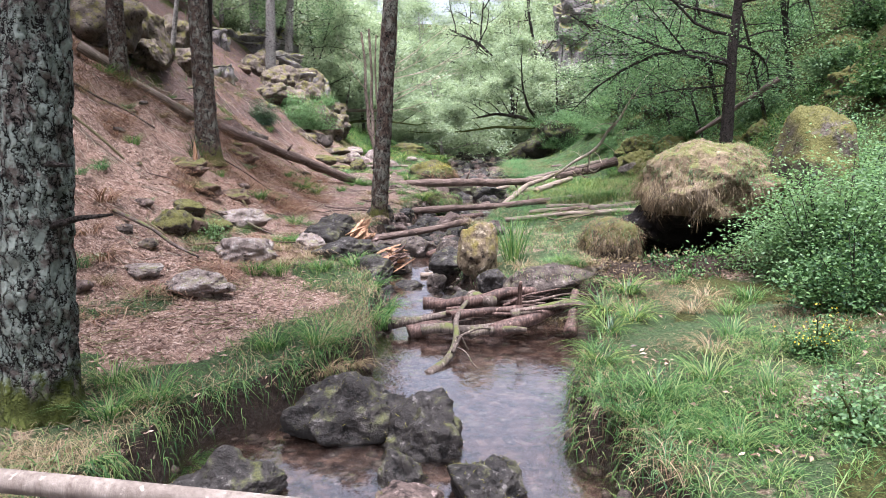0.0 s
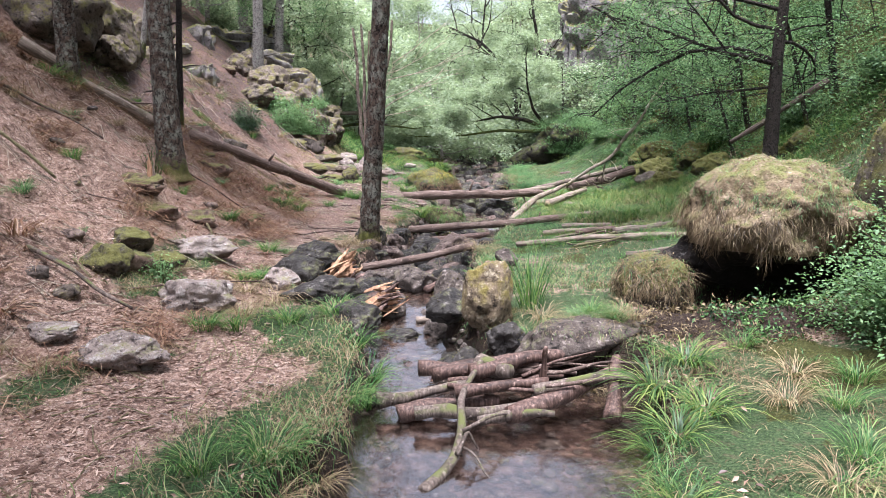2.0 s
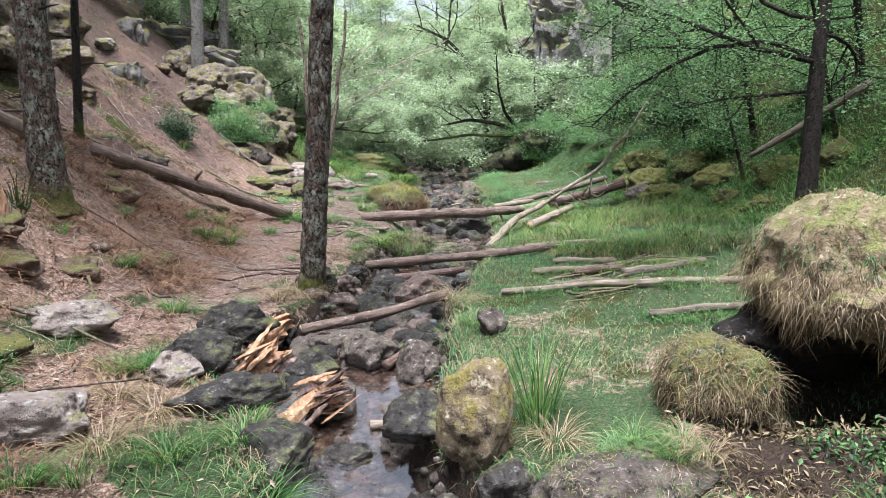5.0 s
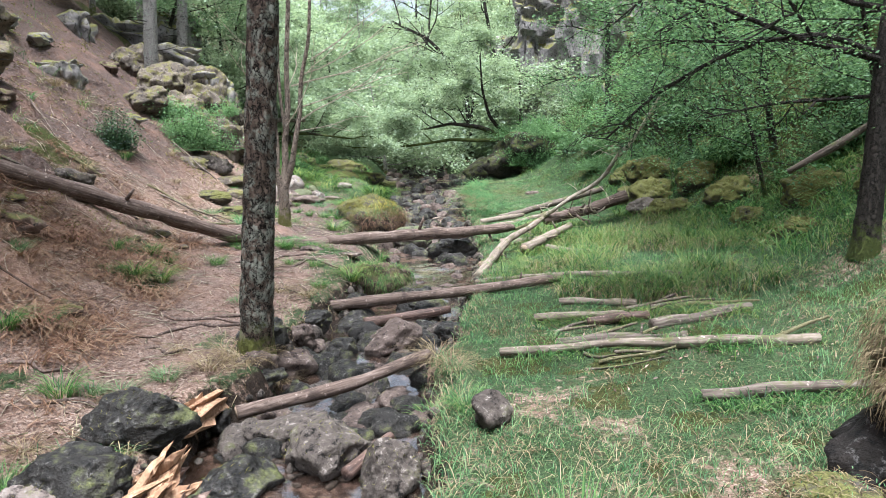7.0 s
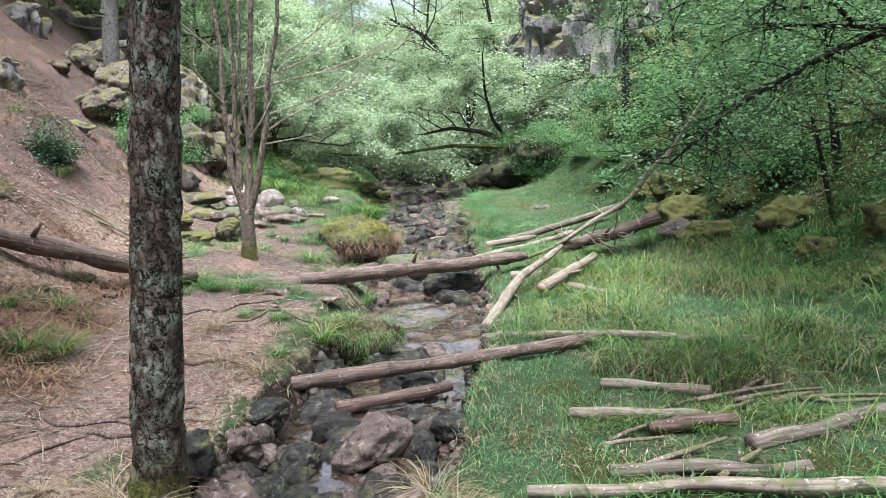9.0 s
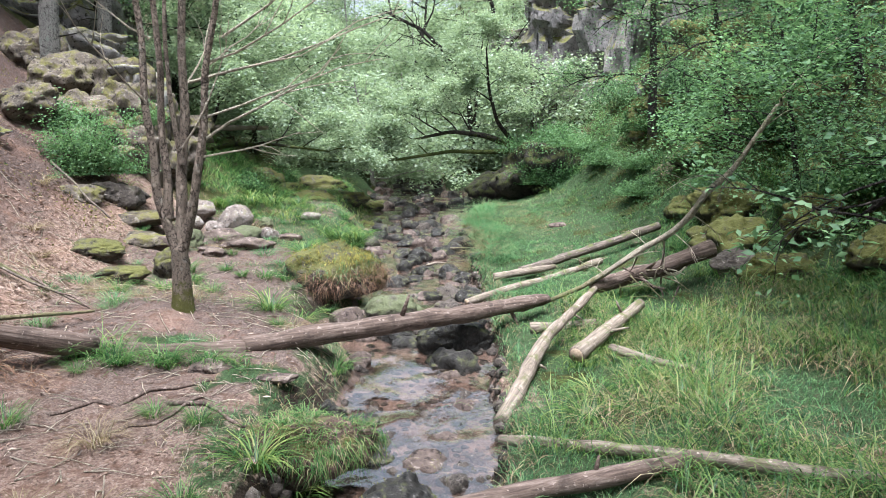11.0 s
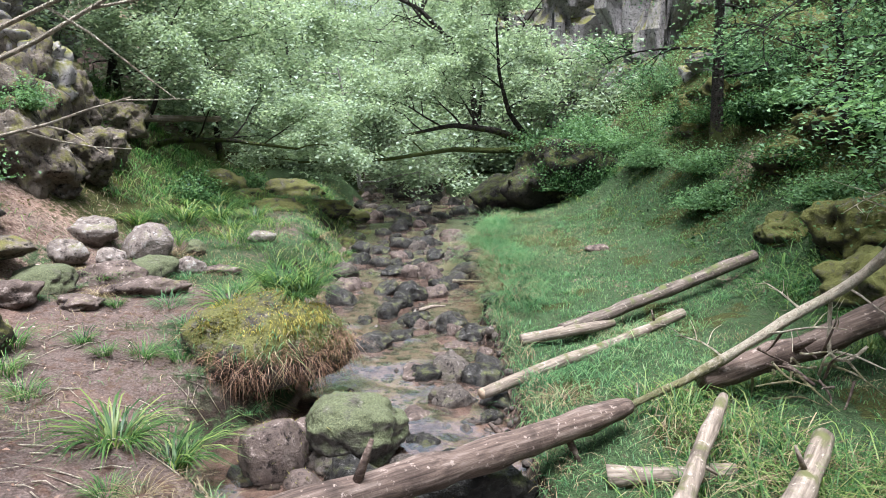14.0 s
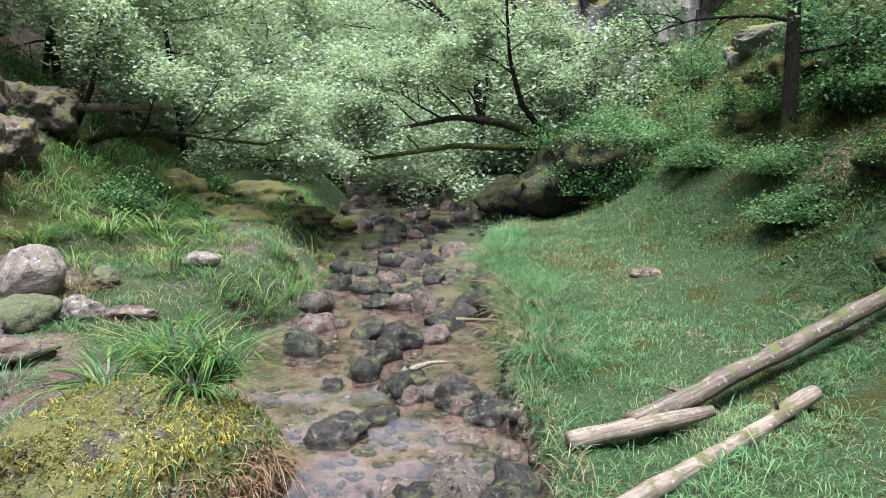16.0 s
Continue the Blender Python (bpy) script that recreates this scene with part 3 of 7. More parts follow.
def moss_fuzz(parent, v, f, seed, per_area, mat=None, h=.028):
    """Short tufts of moss standing on the upper faces."""
    rg = np.random.default_rng(seed + 9)
    a, b, c = v[f[:, 0]], v[f[:, 1]], v[f[:, 2]]
    nrm = np.cross(b - a, c - a)
    area = np.linalg.norm(nrm, axis=1) / 2
    up = nrm[:, 2] / (2 * area + 1e-9)
    patch = smooth(-.35, .25, fbm(a[:, 0] * 2.1 + seed, a[:, 1] * 2.1, a[:, 2] * 2.1, 3))
    wgt = area * smooth(-.1, .5, up) * patch
    n = int(min(5000, wgt.sum() * per_area * 6))
    if n < 5:
        return
    k = rg.choice(len(f), n, p=wgt / wgt.sum())
    u = rg.random((n, 2))
    u = np.where(u.sum(1, keepdims=True) > 1, 1 - u, u)
    p = a[k] + (b - a)[k] * u[:, :1] + (c - a)[k] * u[:, 1:]
    g = Geo()
    blades(g, p - [0, 0, .008], h * rg.uniform(.4, 1.4, n), h * .5 * rg.uniform(.6, 1.4, n), rg.uniform(.2, 1.2, n), rg, 1, .3)
    ob = g.part("moss", mat or MAT_MOSSBLADE, parent, "tufted yellow-green moss")
    ob["kind"] = "stuff"


def crag_shape(seed, size, sub, cells, step):
    """Fractured bedrock: one mass broken into blocks that stand out or lie back, with cracks between."""
    rg = np.random.default_rng(seed)
    d, f = ico(sub)
    cube = np.sign(d) * np.abs(d) ** .45
    cube /= np.abs(cube).max(1, keepdims=True) ** .6
    v = cube * np.array(size) / 2
    p = v / np.array([1.0, 1.0, .8]) + .12 * size[0] * np.stack([fbm(v[:, 0] * 1.1 + k * 9, v[:, 1] * 1.1, v[:, 2] * 1.1 + seed, 2) for k in range(3)], 1)
    c = rg.uniform(-.62, .62, (cells, 3)) * np.array(size)
    dist = np.linalg.norm(p[:, None] - c[None], axis=2)
    order = np.argsort(dist, axis=1)[:, :2]
    d1 = np.take_along_axis(dist, order[:, :1], 1)[:, 0]
    d2 = np.take_along_axis(dist, order[:, 1:], 1)[:, 0]
    off = rg.uniform(-.75, .5, cells)[order[:, 0]] * step
    crack = np.exp(-((d2 - d1) / (.05 * size[0])) ** 2) * step * .7
    fine = .10 * step * fbm(v[:, 0] * 5, v[:, 1] * 5, v[:, 2] * 5 + seed, 3)
    return v + d * (off - crack + fine)[:, None], f


def crag(name, x, y, z, size, n, seed, mat, label, group, fuzz=220, turn=0, sub=5):
    """Cracked bedrock standing out of the ground, with moss on its ledges."""
    v, f = crag_shape(seed, size, sub, n * 7, .24 * min(size))
    v = v + np.array([0, 0, size[2] * .38])
    g = Geo()
    g.add(v, f)
    ob = g.part(name, mat, flat=name == "cliff")
    ob.matrix_world = pose(x, y, z, 0, 0, turn)
    moss_fuzz(ob, v, f, seed, fuzz)
    return tagged(ob, label, "crag", group)


def log(name, ends, r0, r1, mat, label, seed=0, seg=16, wander=.05, stubs=0, group="logs lying in the valley", cut=None, rough=.19, splintered=False):
    """A felled stem lying along the points, with broken stubs and end faces."""
    p = curve_pts(ends, max(12, int(8 * np.linalg.norm(np.asarray(ends[-1]) - np.asarray(ends[0])))), wander, seed)
    o = p[0].copy()
    d = unit(p[-1] - p[0])
    # turn the line so that the log's own z runs along it, for the grain
    zq = Vector(d).to_track_quat("Z", "Y").to_matrix().to_4x4()
    m = Matrix.Translation(Vector(o)) @ zq
    inv = np.array(m.inverted())
    loc = p @ inv[:3, :3].T + inv[:3, 3]
    g = Geo()
    radii = np.linspace(r0, r1, len(p))
    if splintered:
        radii[-3:] *= np.array([.97, .85, .62])
    tube(g, loc, radii, seg, rough, seed, caps=True, freq=4.0)
    ob = g.part(name, mat)
    ob.matrix_world = m
    tagged(ob, label, "log", group)
    rng = np.random.default_rng(seed + 5)
    for k in range(stubs):
        i = rng.integers(2, len(p) - 2)
        a = rng.uniform(0, 2 * np.pi)
        side = np.array([np.cos(a), np.sin(a), rng.uniform(-.2, .5)])
        gs = Geo()
        rr = np.interp(i, [0, len(p) - 1], [r0, r1])
        L = rng.uniform(1.2, 2.6) * rr
        tube(gs, [loc[i] + side * rr * .6, loc[i] + side * (rr + L * .5), loc[i] + side * (rr + L)], [rr * .3, rr * .22, rr * .12], 6)
        gs.part("branch_stub", mat, ob)
    if cut:
        for i, dirn in ((0, -1), (-1, 1)):
            gc = Geo()
            rr = radii[i] * .93
            q = loc[i] + np.array([0, 0, dirn * .006])
            a = np.arange(14) * 2 * np.pi / 14
            ring = np.stack([q[0] + rr * np.cos(a), q[1] + rr * np.sin(a), np.full(14, q[2])], 1)
            ring2 = ring - np.array([0, 0, dirn * .02])
            v = np.vstack([ring, ring2, q + np.array([0, 0, dirn * .004])])
            k = np.arange(14)
            gc.add(v, np.stack([k, (k + 1) % 14, np.full(14, 28)], 1), np.stack([k, k + 14, (k + 1) % 14 + 14, (k + 1) % 14], 1))
            gc.part("cut_end", cut, ob, "pale cut end grain")
    return ob


def stick(name, a, b, r, mat, label, seed=0, bend=.04, group="", category="branch"):
    g = Geo()
    n = 10
    p = curve_pts([a, b], n, bend, seed)
    tube(g, p - p[0], np.linspace(r, r * .6, n), 10, .28, seed, freq=9)
    ob = g.part(name, mat)
    ob.location = p[0]
    return tagged(ob, label, category, group)


# ---- ground and water ----


def spaced(lo, a, b, hi, fine, grow):
    out = list(np.arange(a, b, fine))
    s, p = fine, out[-1]
    while p < hi:
        s = min(s * grow, 14)
        p += s
        out.append(p)
    s, p = fine, a
    while p > lo:
        s = min(s * grow, 14)
        p -= s
        out.insert(0, p)
    return np.array(out)


def build_ground():
    # columns run along the stream, so that its banks are cleanly cut
    xs = spaced(-420, -2.4, 2.6, 420, .065, 1.045)
    ys = spaced(-380, 3, 32, 640, .13, 1.06)
    U, Y = np.meshgrid(xs, ys)
    mid = (left_edge(Y) + right_edge(Y)) / 2
    X = U + mid * np.exp(-(U / 9) ** 2)
    Z = ground_z(X, Y)
    nx, ny = len(xs), len(ys)
    i = (np.arange(ny - 1)[:, None] * nx + np.arange(nx - 1)[None]).ravel()
    g = Geo()
    g.add(np.stack([X.ravel(), Y.ravel(), Z.ravel()], 1), np.stack([i, i + 1, i + nx + 1, i + nx], 1))
    ob = g.part("ground", MAT_GROUND)
    turf, moss, bed = zones(X.ravel(), Y.ravel())
    e = .05
    steep = np.hypot(ground_z(X + e, Y) - ground_z(X - e, Y), ground_z(X, Y + e) - ground_z(X, Y - e)).ravel() / (2 * e)
    # dark peat on steep bank faces, also standing for undercut shade
    peat_shade = smooth(.7, 1.3, steep) * smooth(1.0, .6, Z.ravel() - water_z(Y.ravel())) * smooth(42, 36, Y.ravel()) * np.interp(Y.ravel(), [11, 13], [1, .62])
    peat_shade = np.maximum(peat_shade, .98 * np.exp(-((X.ravel() - 3.2) / 1.35) ** 4 - ((Y.ravel() - 9.05) / .6) ** 4))
    # the floor of the hollow is darkened to paint its shade
    peat_shade = np.maximum(peat_shade, smooth(1.25, .95, np.hypot((X.ravel() - 3.75) / 1.15, Y.ravel() - 10.1)))
    me = ob.data
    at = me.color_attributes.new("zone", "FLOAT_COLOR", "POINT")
    at.data.foreach_set("color", np.stack([turf, moss, bed, peat_shade], 1).astype(np.float32).ravel())
    x, y = X.ravel(), Y.ravel()
    path = smooth(.3, .7, left_edge(y) - x) * smooth(-4.2, -3.0, x + .5 * fbm(x, y, 3.9, 2)) * smooth(10, 13, y)
    up = smooth(-4.0, -5.2, x) * smooth(15.5, 17.5, y) * smooth(-14, -11, x) * .9
    at = me.color_attributes.new("trodden", "FLOAT_COLOR", "POINT")
    p = np.clip(path * np.interp(y, [10, 13, 18, 19.5], [.1, .35, .5, .9]), 0, 1)
    at.data.foreach_set("color", np.stack([p, p, p, up], 1).astype(np.float32).ravel())
    return tagged(ob, "valley floor of brown leaf litter, turf and moss", "ground", kind="structure")


def zones(x, y):
    """Shares of turf, moss and stream bed over the land."""
    l, r, wz = left_edge(y), right_edge(y), water_z(y)
    z = ground_z(x, y)
    dl, dr = l - x, x - r
    n = fbm(x * .55, y * .55, 4.4, 3)
    n2 = fbm(x * 1.6, y * 1.6, 8.8, 3)
    right = smooth(.0, .2, dr) * smooth(9.5, 7, x) * np.clip(.85 + .4 * n + .3 * n2 + .15 * smooth(18, 24, y) - .12 * smooth(9.6, 8.4, y) * smooth(.9, 1.6, dr), 0, 1)
    right = right * (1 - .95 * np.exp(-((x - 3.2) / 1.35) ** 4 - ((y - 9.0) / .62) ** 4))
    strip = smooth(.0, .15, dl) * (smooth(10.8, 9.6, y) * smooth(1.35, .5, dl + .5 * n2) * .95 + smooth(9, 11, y) * smooth(.8, .3, dl + .5 * n2) * .55)
    upper = smooth(.0, .15, dl) * smooth(-4.4, -3.4, x) * smooth(20.5, 23, y) * np.clip(.55 + .6 * n + .3 * n2 + .4 * smooth(28, 32, y), 0, 1)
    patches = smooth(.2, .4, dl) * smooth(.28, .6, n + .5 * n2) * .85 * smooth(-4.4, -3.2, x)
    turf = np.clip(right + strip + upper + patches, 0, 1)
    moss = smooth(6.4, 8.5, x + .8 * n) * .8 + smooth(-4, -6, x) * smooth(.25, .55, n) * .75 + smooth(26, 29, y) * smooth(-2.6, -3.6, x) * smooth(-7, -5, x) * .7
    moss = np.maximum(moss, smooth(.3, .6, dr) * smooth(.25, .55, n2 - .5 * n) * .75)
    far = smooth(40, 48, y)
    moss = np.maximum(moss, far * .8 * smooth(-12, -5, x))
    bed = smooth(.10, .02, z - wz) * smooth(60, 50, y)
    return turf, np.clip(moss, 0, 1), bed


ground = build_ground()


def build_water():
    ys = np.arange(1.0, 58, .11)
    us = np.linspace(-.35, 1.35, 26)
    l, r = left_edge(ys), right_edge(ys)
    X = l[:, None] + (r - l)[:, None] * us[None]
    Y = np.repeat(ys[:, None], len(us), 1)
    lively = np.interp(Y, [0, 8.6, 9.2, 12, 14, 18, 26, 60], [.15, .2, 1.4, 1.8, 1.9, 1.7, 1.7, 1.6])
    Z = water_z(Y) + lively * (.012 * fbm(X * 3.1, Y * 2.2, 1.0, 2) + .008 * fbm(X * 9, Y * 6, 3.0, 2))
    n = len(us)
    i = (np.arange(len(ys) - 1)[:, None] * n + np.arange(n - 1)[None]).ravel()
    g = Geo()
    g.add(np.stack([X.ravel(), Y.ravel(), Z.ravel()], 1), np.stack([i, i + 1, i + n + 1, i + n], 1))
    ob = g.part("water", MAT_WATER)
    ob.visible_shadow = False
    return tagged(ob, "shallow clear stream over a reddish stony bed", "water", kind="structure")


water = build_water()

# ---- trees ----


def bark_trunk(pts, radii, mat, parent, seg=30, step=.05, plate=.035, flare=.0, name="trunk", seed=0):
    """A stem with cracked plates in its surface. Points are given from the tree's foot."""
    p = np.asarray(pts, float)
    s = np.concatenate([[0], np.cumsum(np.linalg.norm(np.diff(p, axis=0), axis=1))])
    n = max(8, int(s[-1] / step))
    t = np.linspace(0, s[-1], n)
    q = np.stack([np.interp(t, s, p[:, k]) for k in range(3)], 1)
    for _ in range(6):
        q[1:-1] = (q[:-2] + 2 * q[1:-1] + q[2:]) / 4
    r = np.interp(t, s, radii)
    r = r * (1 + flare * np.exp(-t / .22))
    u, w = frames_along(q)
    a = np.arange(seg) * 2 * np.pi / seg
    ring = np.cos(a)[None, :, None] * u[:, None] + np.sin(a)[None, :, None] * w[:, None]
    c = q[:, None] + ring * r[:, None, None]
    cell = fbm(c[..., 0] * 22 + seed, c[..., 1] * 22, c[..., 2] * 7, 2)
    root = flare * np.exp(-t / .18)[:, None] * np.cos(a * 5 + seed)[None] * .35
    rr = r[:, None] * (1 + plate * np.clip(cell * 2.2, -1.4, .9) + .04 * fbm(c[..., 0] * 3, c[..., 1] * 3, c[..., 2] * 2, 2) + root)
    v = (q[:, None] + ring * rr[..., None]).reshape(-1, 3)
    i = (np.arange(n - 1)[:, None] * seg + np.arange(seg)[None]).ravel()
    j = (np.arange(n - 1)[:, None] * seg + (np.arange(seg)[None] + 1) % seg).ravel()
    g = Geo()
    k = np.arange(seg)
    g.add(np.vstack([v, q[-1]]), np.stack([i, i + seg, j + seg, j], 1), np.stack([np.full(seg, len(v)), (n - 1) * seg + (k + 1) % seg, (n - 1) * seg + k], 1))
    return g.part(name, mat, parent)


def pine(x, y, r, top, mat, label, height=11.0, seed=1, seg=30, step=.06, flare=.35, crown=True, name="pine_tree", stubs=6, plate=.04):
    """A conifer with a long bare stem. top: the sideways lean over its height."""
    z = ground_at(x, y) - .08
    e = base(name, (x, y, z), label, "tree", "trees of the valley")
    rng = np.random.default_rng(seed)
    k = np.linspace(0, 1, 9)
    bow = np.sin(k * np.pi) * rng.normal(0, .06)
    pts = np.stack([top[0] * k + bow, top[1] * k + bow * .5, height * k], 1)
    rad = r * (1 - .62 * k)
    trunk = bark_trunk(pts, rad, mat, e, seg, step, plate, flare, seed=seed)
    for s in range(stubs):
        h = rng.uniform(1.0, 4.4)
        a = rng.uniform(0, 2 * np.pi)
        c = np.array([np.interp(h, pts[:, 2], pts[:, 0]), np.interp(h, pts[:, 2], pts[:, 1]), h])
        d = np.array([np.cos(a), np.sin(a), rng.uniform(-.1, .25)])
        L = rng.uniform(.15, .6)
        g = Geo()
        rr = r * .85
        tube(g, [c + d * rr * .6, c + d * (rr + L * .5), c + d * (rr + L) + [0, 0, rng.uniform(-.1, .06)]], [.022, .015, .006], 6)
        g.part("dead_branch", MAT_DARKBARK, trunk)
    if crown:
        gb, tips = Geo(), []
        for s in range(16):
            h = rng.uniform(max(height * .62, 6.8), height * .98)
            a = rng.uniform(0, 2 * np.pi)
            c = np.array([np.interp(h, pts[:, 2], pts[:, 0]), np.interp(h, pts[:, 2], pts[:, 1]), h])
            branch(gb, tips, c, [np.cos(a), np.sin(a), .15], (height - h) * .4 + 1.4, .035, 1, rng, .1, 6, seg=4)
        gb.part("branchwork", mat, e)["kind"] = "stuff"
        gl = Geo()
        leaves(gl, leaf_points(tips, 14, .2, rng), .22, rng, .4, .3, True)
        gl.part("crown", MAT_LEAF_DARK, e)["kind"] = "stuff"
    return e


def leafy_tree(name, x, y, stems, limbs, bark, leaf, label, leaf_size=.05, per=7, scatter=.1, level=2, seed=1, kids=5, droop=.12, spread=.8, z=None, radius=.1, seg=14, category="tree", flatness=.6, wander=.22, grp="trees of the valley", simple=False):
    """stems: lists of points from the foot. limbs: (stem, share of its length, direction, length, radius)."""
    zz = ground_at(x, y) - .06 if z is None else z
    e = base(name, (x, y, zz), label, category, grp)
    rng = np.random.default_rng(seed)
    lines = []
    for s in stems:
        p = np.asarray(s[0], float)
        bark_trunk(p, np.interp(np.linspace(0, 1, len(p)), [0, 1], [s[1], s[1] * s[2]]), bark, e, seg, .08, .03, .3, seed=seed)
        lines.append((p, s[1], s[2]))
    gb, tips = Geo(), []
    for i, f, d, L, r in limbs:
        p = lines[i][0]
        s = np.concatenate([[0], np.cumsum(np.linalg.norm(np.diff(p, axis=0), axis=1))])
        c = np.array([np.interp(f * s[-1], s, p[:, k]) for k in range(3)])
        branch(gb, tips, c, d, L, r, level, rng, droop, kids, spread, 6, wander)
    if gb.n:
        gb.part("branchwork", bark, e)["kind"] = "stuff"
    if leaf and tips:
        gl = Geo()
        leaves(gl, leaf_points(tips, per, scatter, rng), leaf_size, rng, flatness, .6, simple)
        gl.part("crown", leaf, e)["kind"] = "stuff"
    return e


def around(n, rise, length, r, rng, stem=0, lo=.4, hi=1.0):
    out = []
    for k in range(n):
        a = k * 2.4 + rng.uniform(-.5, .5)
        f = lo + (hi - lo) * (k + .5) / n
        out.append((stem, f, (np.cos(a), np.sin(a), rise + rng.uniform(-.15, .2)), length * (1.2 - .6 * f) * rng.uniform(.8, 1.2), r))
    return out


# the big old trunk by the handrail
big = pine(-2.93, 4.82, .255, (.55, -.3), MAT_PINE_OLD, "thick old pine trunk with deep-cracked bark and lichen", 10, 3, 64, .03, .28, True, plate=.075, stubs=0)
for h, L, dz in ((1.86, .16, -.02), (1.42, .42, .10)):
    g = Geo()
    c = np.array([.06 * h, -.03 * h, h])
    tube(g, [c + [.18, -.1, 0], c + [.2 + L * .5, -.13, dz * .7], c + [.24 + L, -.15, dz]], [.03, .02, .008], 7, .2, 3)
    g.part("dead_branch", MAT_DARKBARK, big, "snapped dead branch")
# the slender pine that leans over the stream
pine(-1.30, 14.05, .165, (1.31, -.76), MAT_PINE, "slender leaning pine with plated bark and a mossy foot", 16, 5, 44, .035, .3, True, plate=.06, stubs=0)
# stems on the slope
pine(-4.72, 14.3, .225, (-.25, .1), MAT_PINE, "tall pine on the litter-covered slope", 11, 7, 30, .06, .5)
pine(-6.62, 14.8, .18, (.3, .1), MAT_PINE, "tall pine on the litter-covered slope", 11, 8, 24, .07, .5)
pine(-7.0, 29.3, .22, (.5, 0), MAT_GREYBARK, "grey-barked pine at the top of the slope", 11, 9, 20, .08, .3, False)
pine(-6.95, 32.2, .2, (.9, 0), MAT_GREYBARK, "grey-barked pine at the top of the slope", 11, 10, 16, .1, .3, False)
pine(-5.6, 17.2, .075, (.3, .1), MAT_DARKBARK, "thin dark sapling on the slope", 7, 11, 12, .1, .2, False)
pine(-7.6, 20.3, .07, (1.0, .2), MAT_GREYBARK, "thin leaning sapling on the slope", 7, 12, 12, .1, .2, False)
pine(-10.5, 22, .24, (.3, .1), MAT_PINE, "tall pine on the upper slope", 12, 13, 20, .1, .3)
pine(-11.5, 28, .24, (-.2, .1), MAT_PINE, "tall pine on the upper slope", 12, 14, 20, .1, .3)
pine(-9.3, 36, .24, (.3, .1), MAT_GREYBARK, "tall pine on the upper slope", 13, 15, 16, .1, .3, False)

# unseen tall pines added round, above and behind the camera to block skylight
for i, (x, y) in enumerate([(-6.5, 6), (-8, 10), (-5.5, -3), (-9, 1), (6.5, 0), (3.5, -7), (-2, -8), (-12, 12), (0, -14), (9, -8), (-10, -8),]):
    pine(x, y, .22, (.2, .1), MAT_PINE, "unseen tall pine added to screen off the sky", 13, 300 + i, 12, .3, .3, True, stubs=2)

# the bare many-stemmed alder
rng = np.random.default_rng(21)
ST = [([(0, 0, 0), (.01, 0, .3), (.0, 0, .6), (.0, 0, .95)], .125, .85),
      ([(0, 0, .8), (-.1, 0, 1.1), (-.26, 0, 1.6), (-.25, .02, 2.1), (-.34, .02, 2.8), (-.32, .05, 3.6), (-.44, .05, 4.6)], .07, .5),
      ([(-.13, .02, 1.3), (-.1, .04, 1.8), (-.16, .06, 2.4), (-.12, .06, 3.2), (-.2, .08, 4.7)], .058, .6),
      ([(0, .02, .85), (.06, .02, 1.3), (.06, .05, 1.9), (.15, .1, 2.6), (.14, .1, 3.4), (.24, .1, 4.9)], .08, .55),
      ([(.02, 0, .85), (.2, -.03, 1.35), (.3, -.05, 1.9), (.42, -.05, 2.5), (.46, -.05, 3.2), (.66, -.1, 4.0), (.7, -.1, 4.8)], .068, .45),
      ([(.1, 0, 2.0), (.02, -.06, 2.7), (.0, -.1, 3.6), (.05, -.1, 4.5)], .035, .6)]
alder = leafy_tree("alder_tree", -1.95, 20.85, ST, [], MAT_ALDER, None, "bare many-stemmed alder with smooth brown bark", seed=21, seg=18)
gb, tips = Geo(), []
for c, d, L, r in (((.38, -.05, 2.3), (1, -.2, .95), 2.2, .022), ((.25, 0, 3.05), (1, -.2, .35), 2.9, .022), ((.42, -.05, 2.6), (1, -.2, .16), 2.5, .018), ((.38, -.05, 2.1), (1, -.1, .12), 1.3, .016), ((.1, 0, 2.2), (1, -.2, .9), 1.8, .016), ((.5, 0, 3.3), (1, -.3, .1), 2.2, .018),
                   ((-.3, 0, 2.8), (-.6, -.4, .6), 1.5, .016), ((.1, .1, 2.9), (.3, .6, .8), 1.5, .016), ((.7, -.08, 3.6), (1, -.2, .5), 1.9, .02), ((-.24, .1, 3.6), (-.8, -.2, .6), 1.4, .014), ((.4, 0, 3.2), (.6, .4, .7), 1.4, .014)):
    branch(gb, tips, c, d, L, r, 1, rng, -.04, 3, .45, 5, .17)
gb.part("branchwork", MAT_TWIG, alder, "pale leafless branches")
alder.scale = (.9, .9, .9)

# the tree over the overhang boulder, with long level limbs
rng = np.random.default_rng(31)
limbs = [(0, .36, (-1, -.25, .12), 3.2, .045), (0, .45, (-.9, .5, .2), 2.6, .04), (0, .5, (-1, .1, .25), 3.0, .04), (0, .55, (.8, -.3, .2), 2.4, .04), (0, .42, (.9, .4, .1), 2.2, .035),
         (0, .62, (-.8, -.7, .3), 2.8, .04), (0, .3, (-.9, .3, .0), 2.0, .03), (0, .7, (.3, -1, .3), 2.2, .035), (0, .75, (-1, .2, .35), 2.4, .035), (0, .85, (-.2, .9, .4), 2.0, .03)]
RW = leafy_tree("rowan_tree", 5.95, 15.0, [([(0, 0, 0), (.02, 0, 1.2), (.02, 0, 2.6), (.12, 0, 4.2), (.1, 0, 6.6)], .15, .35)], limbs, MAT_DARKBARK, MAT_LEAF, "dark-stemmed rowan with level leafy limbs above a mossy boulder", .052, 6, .18, 2, 31, 6, .06)


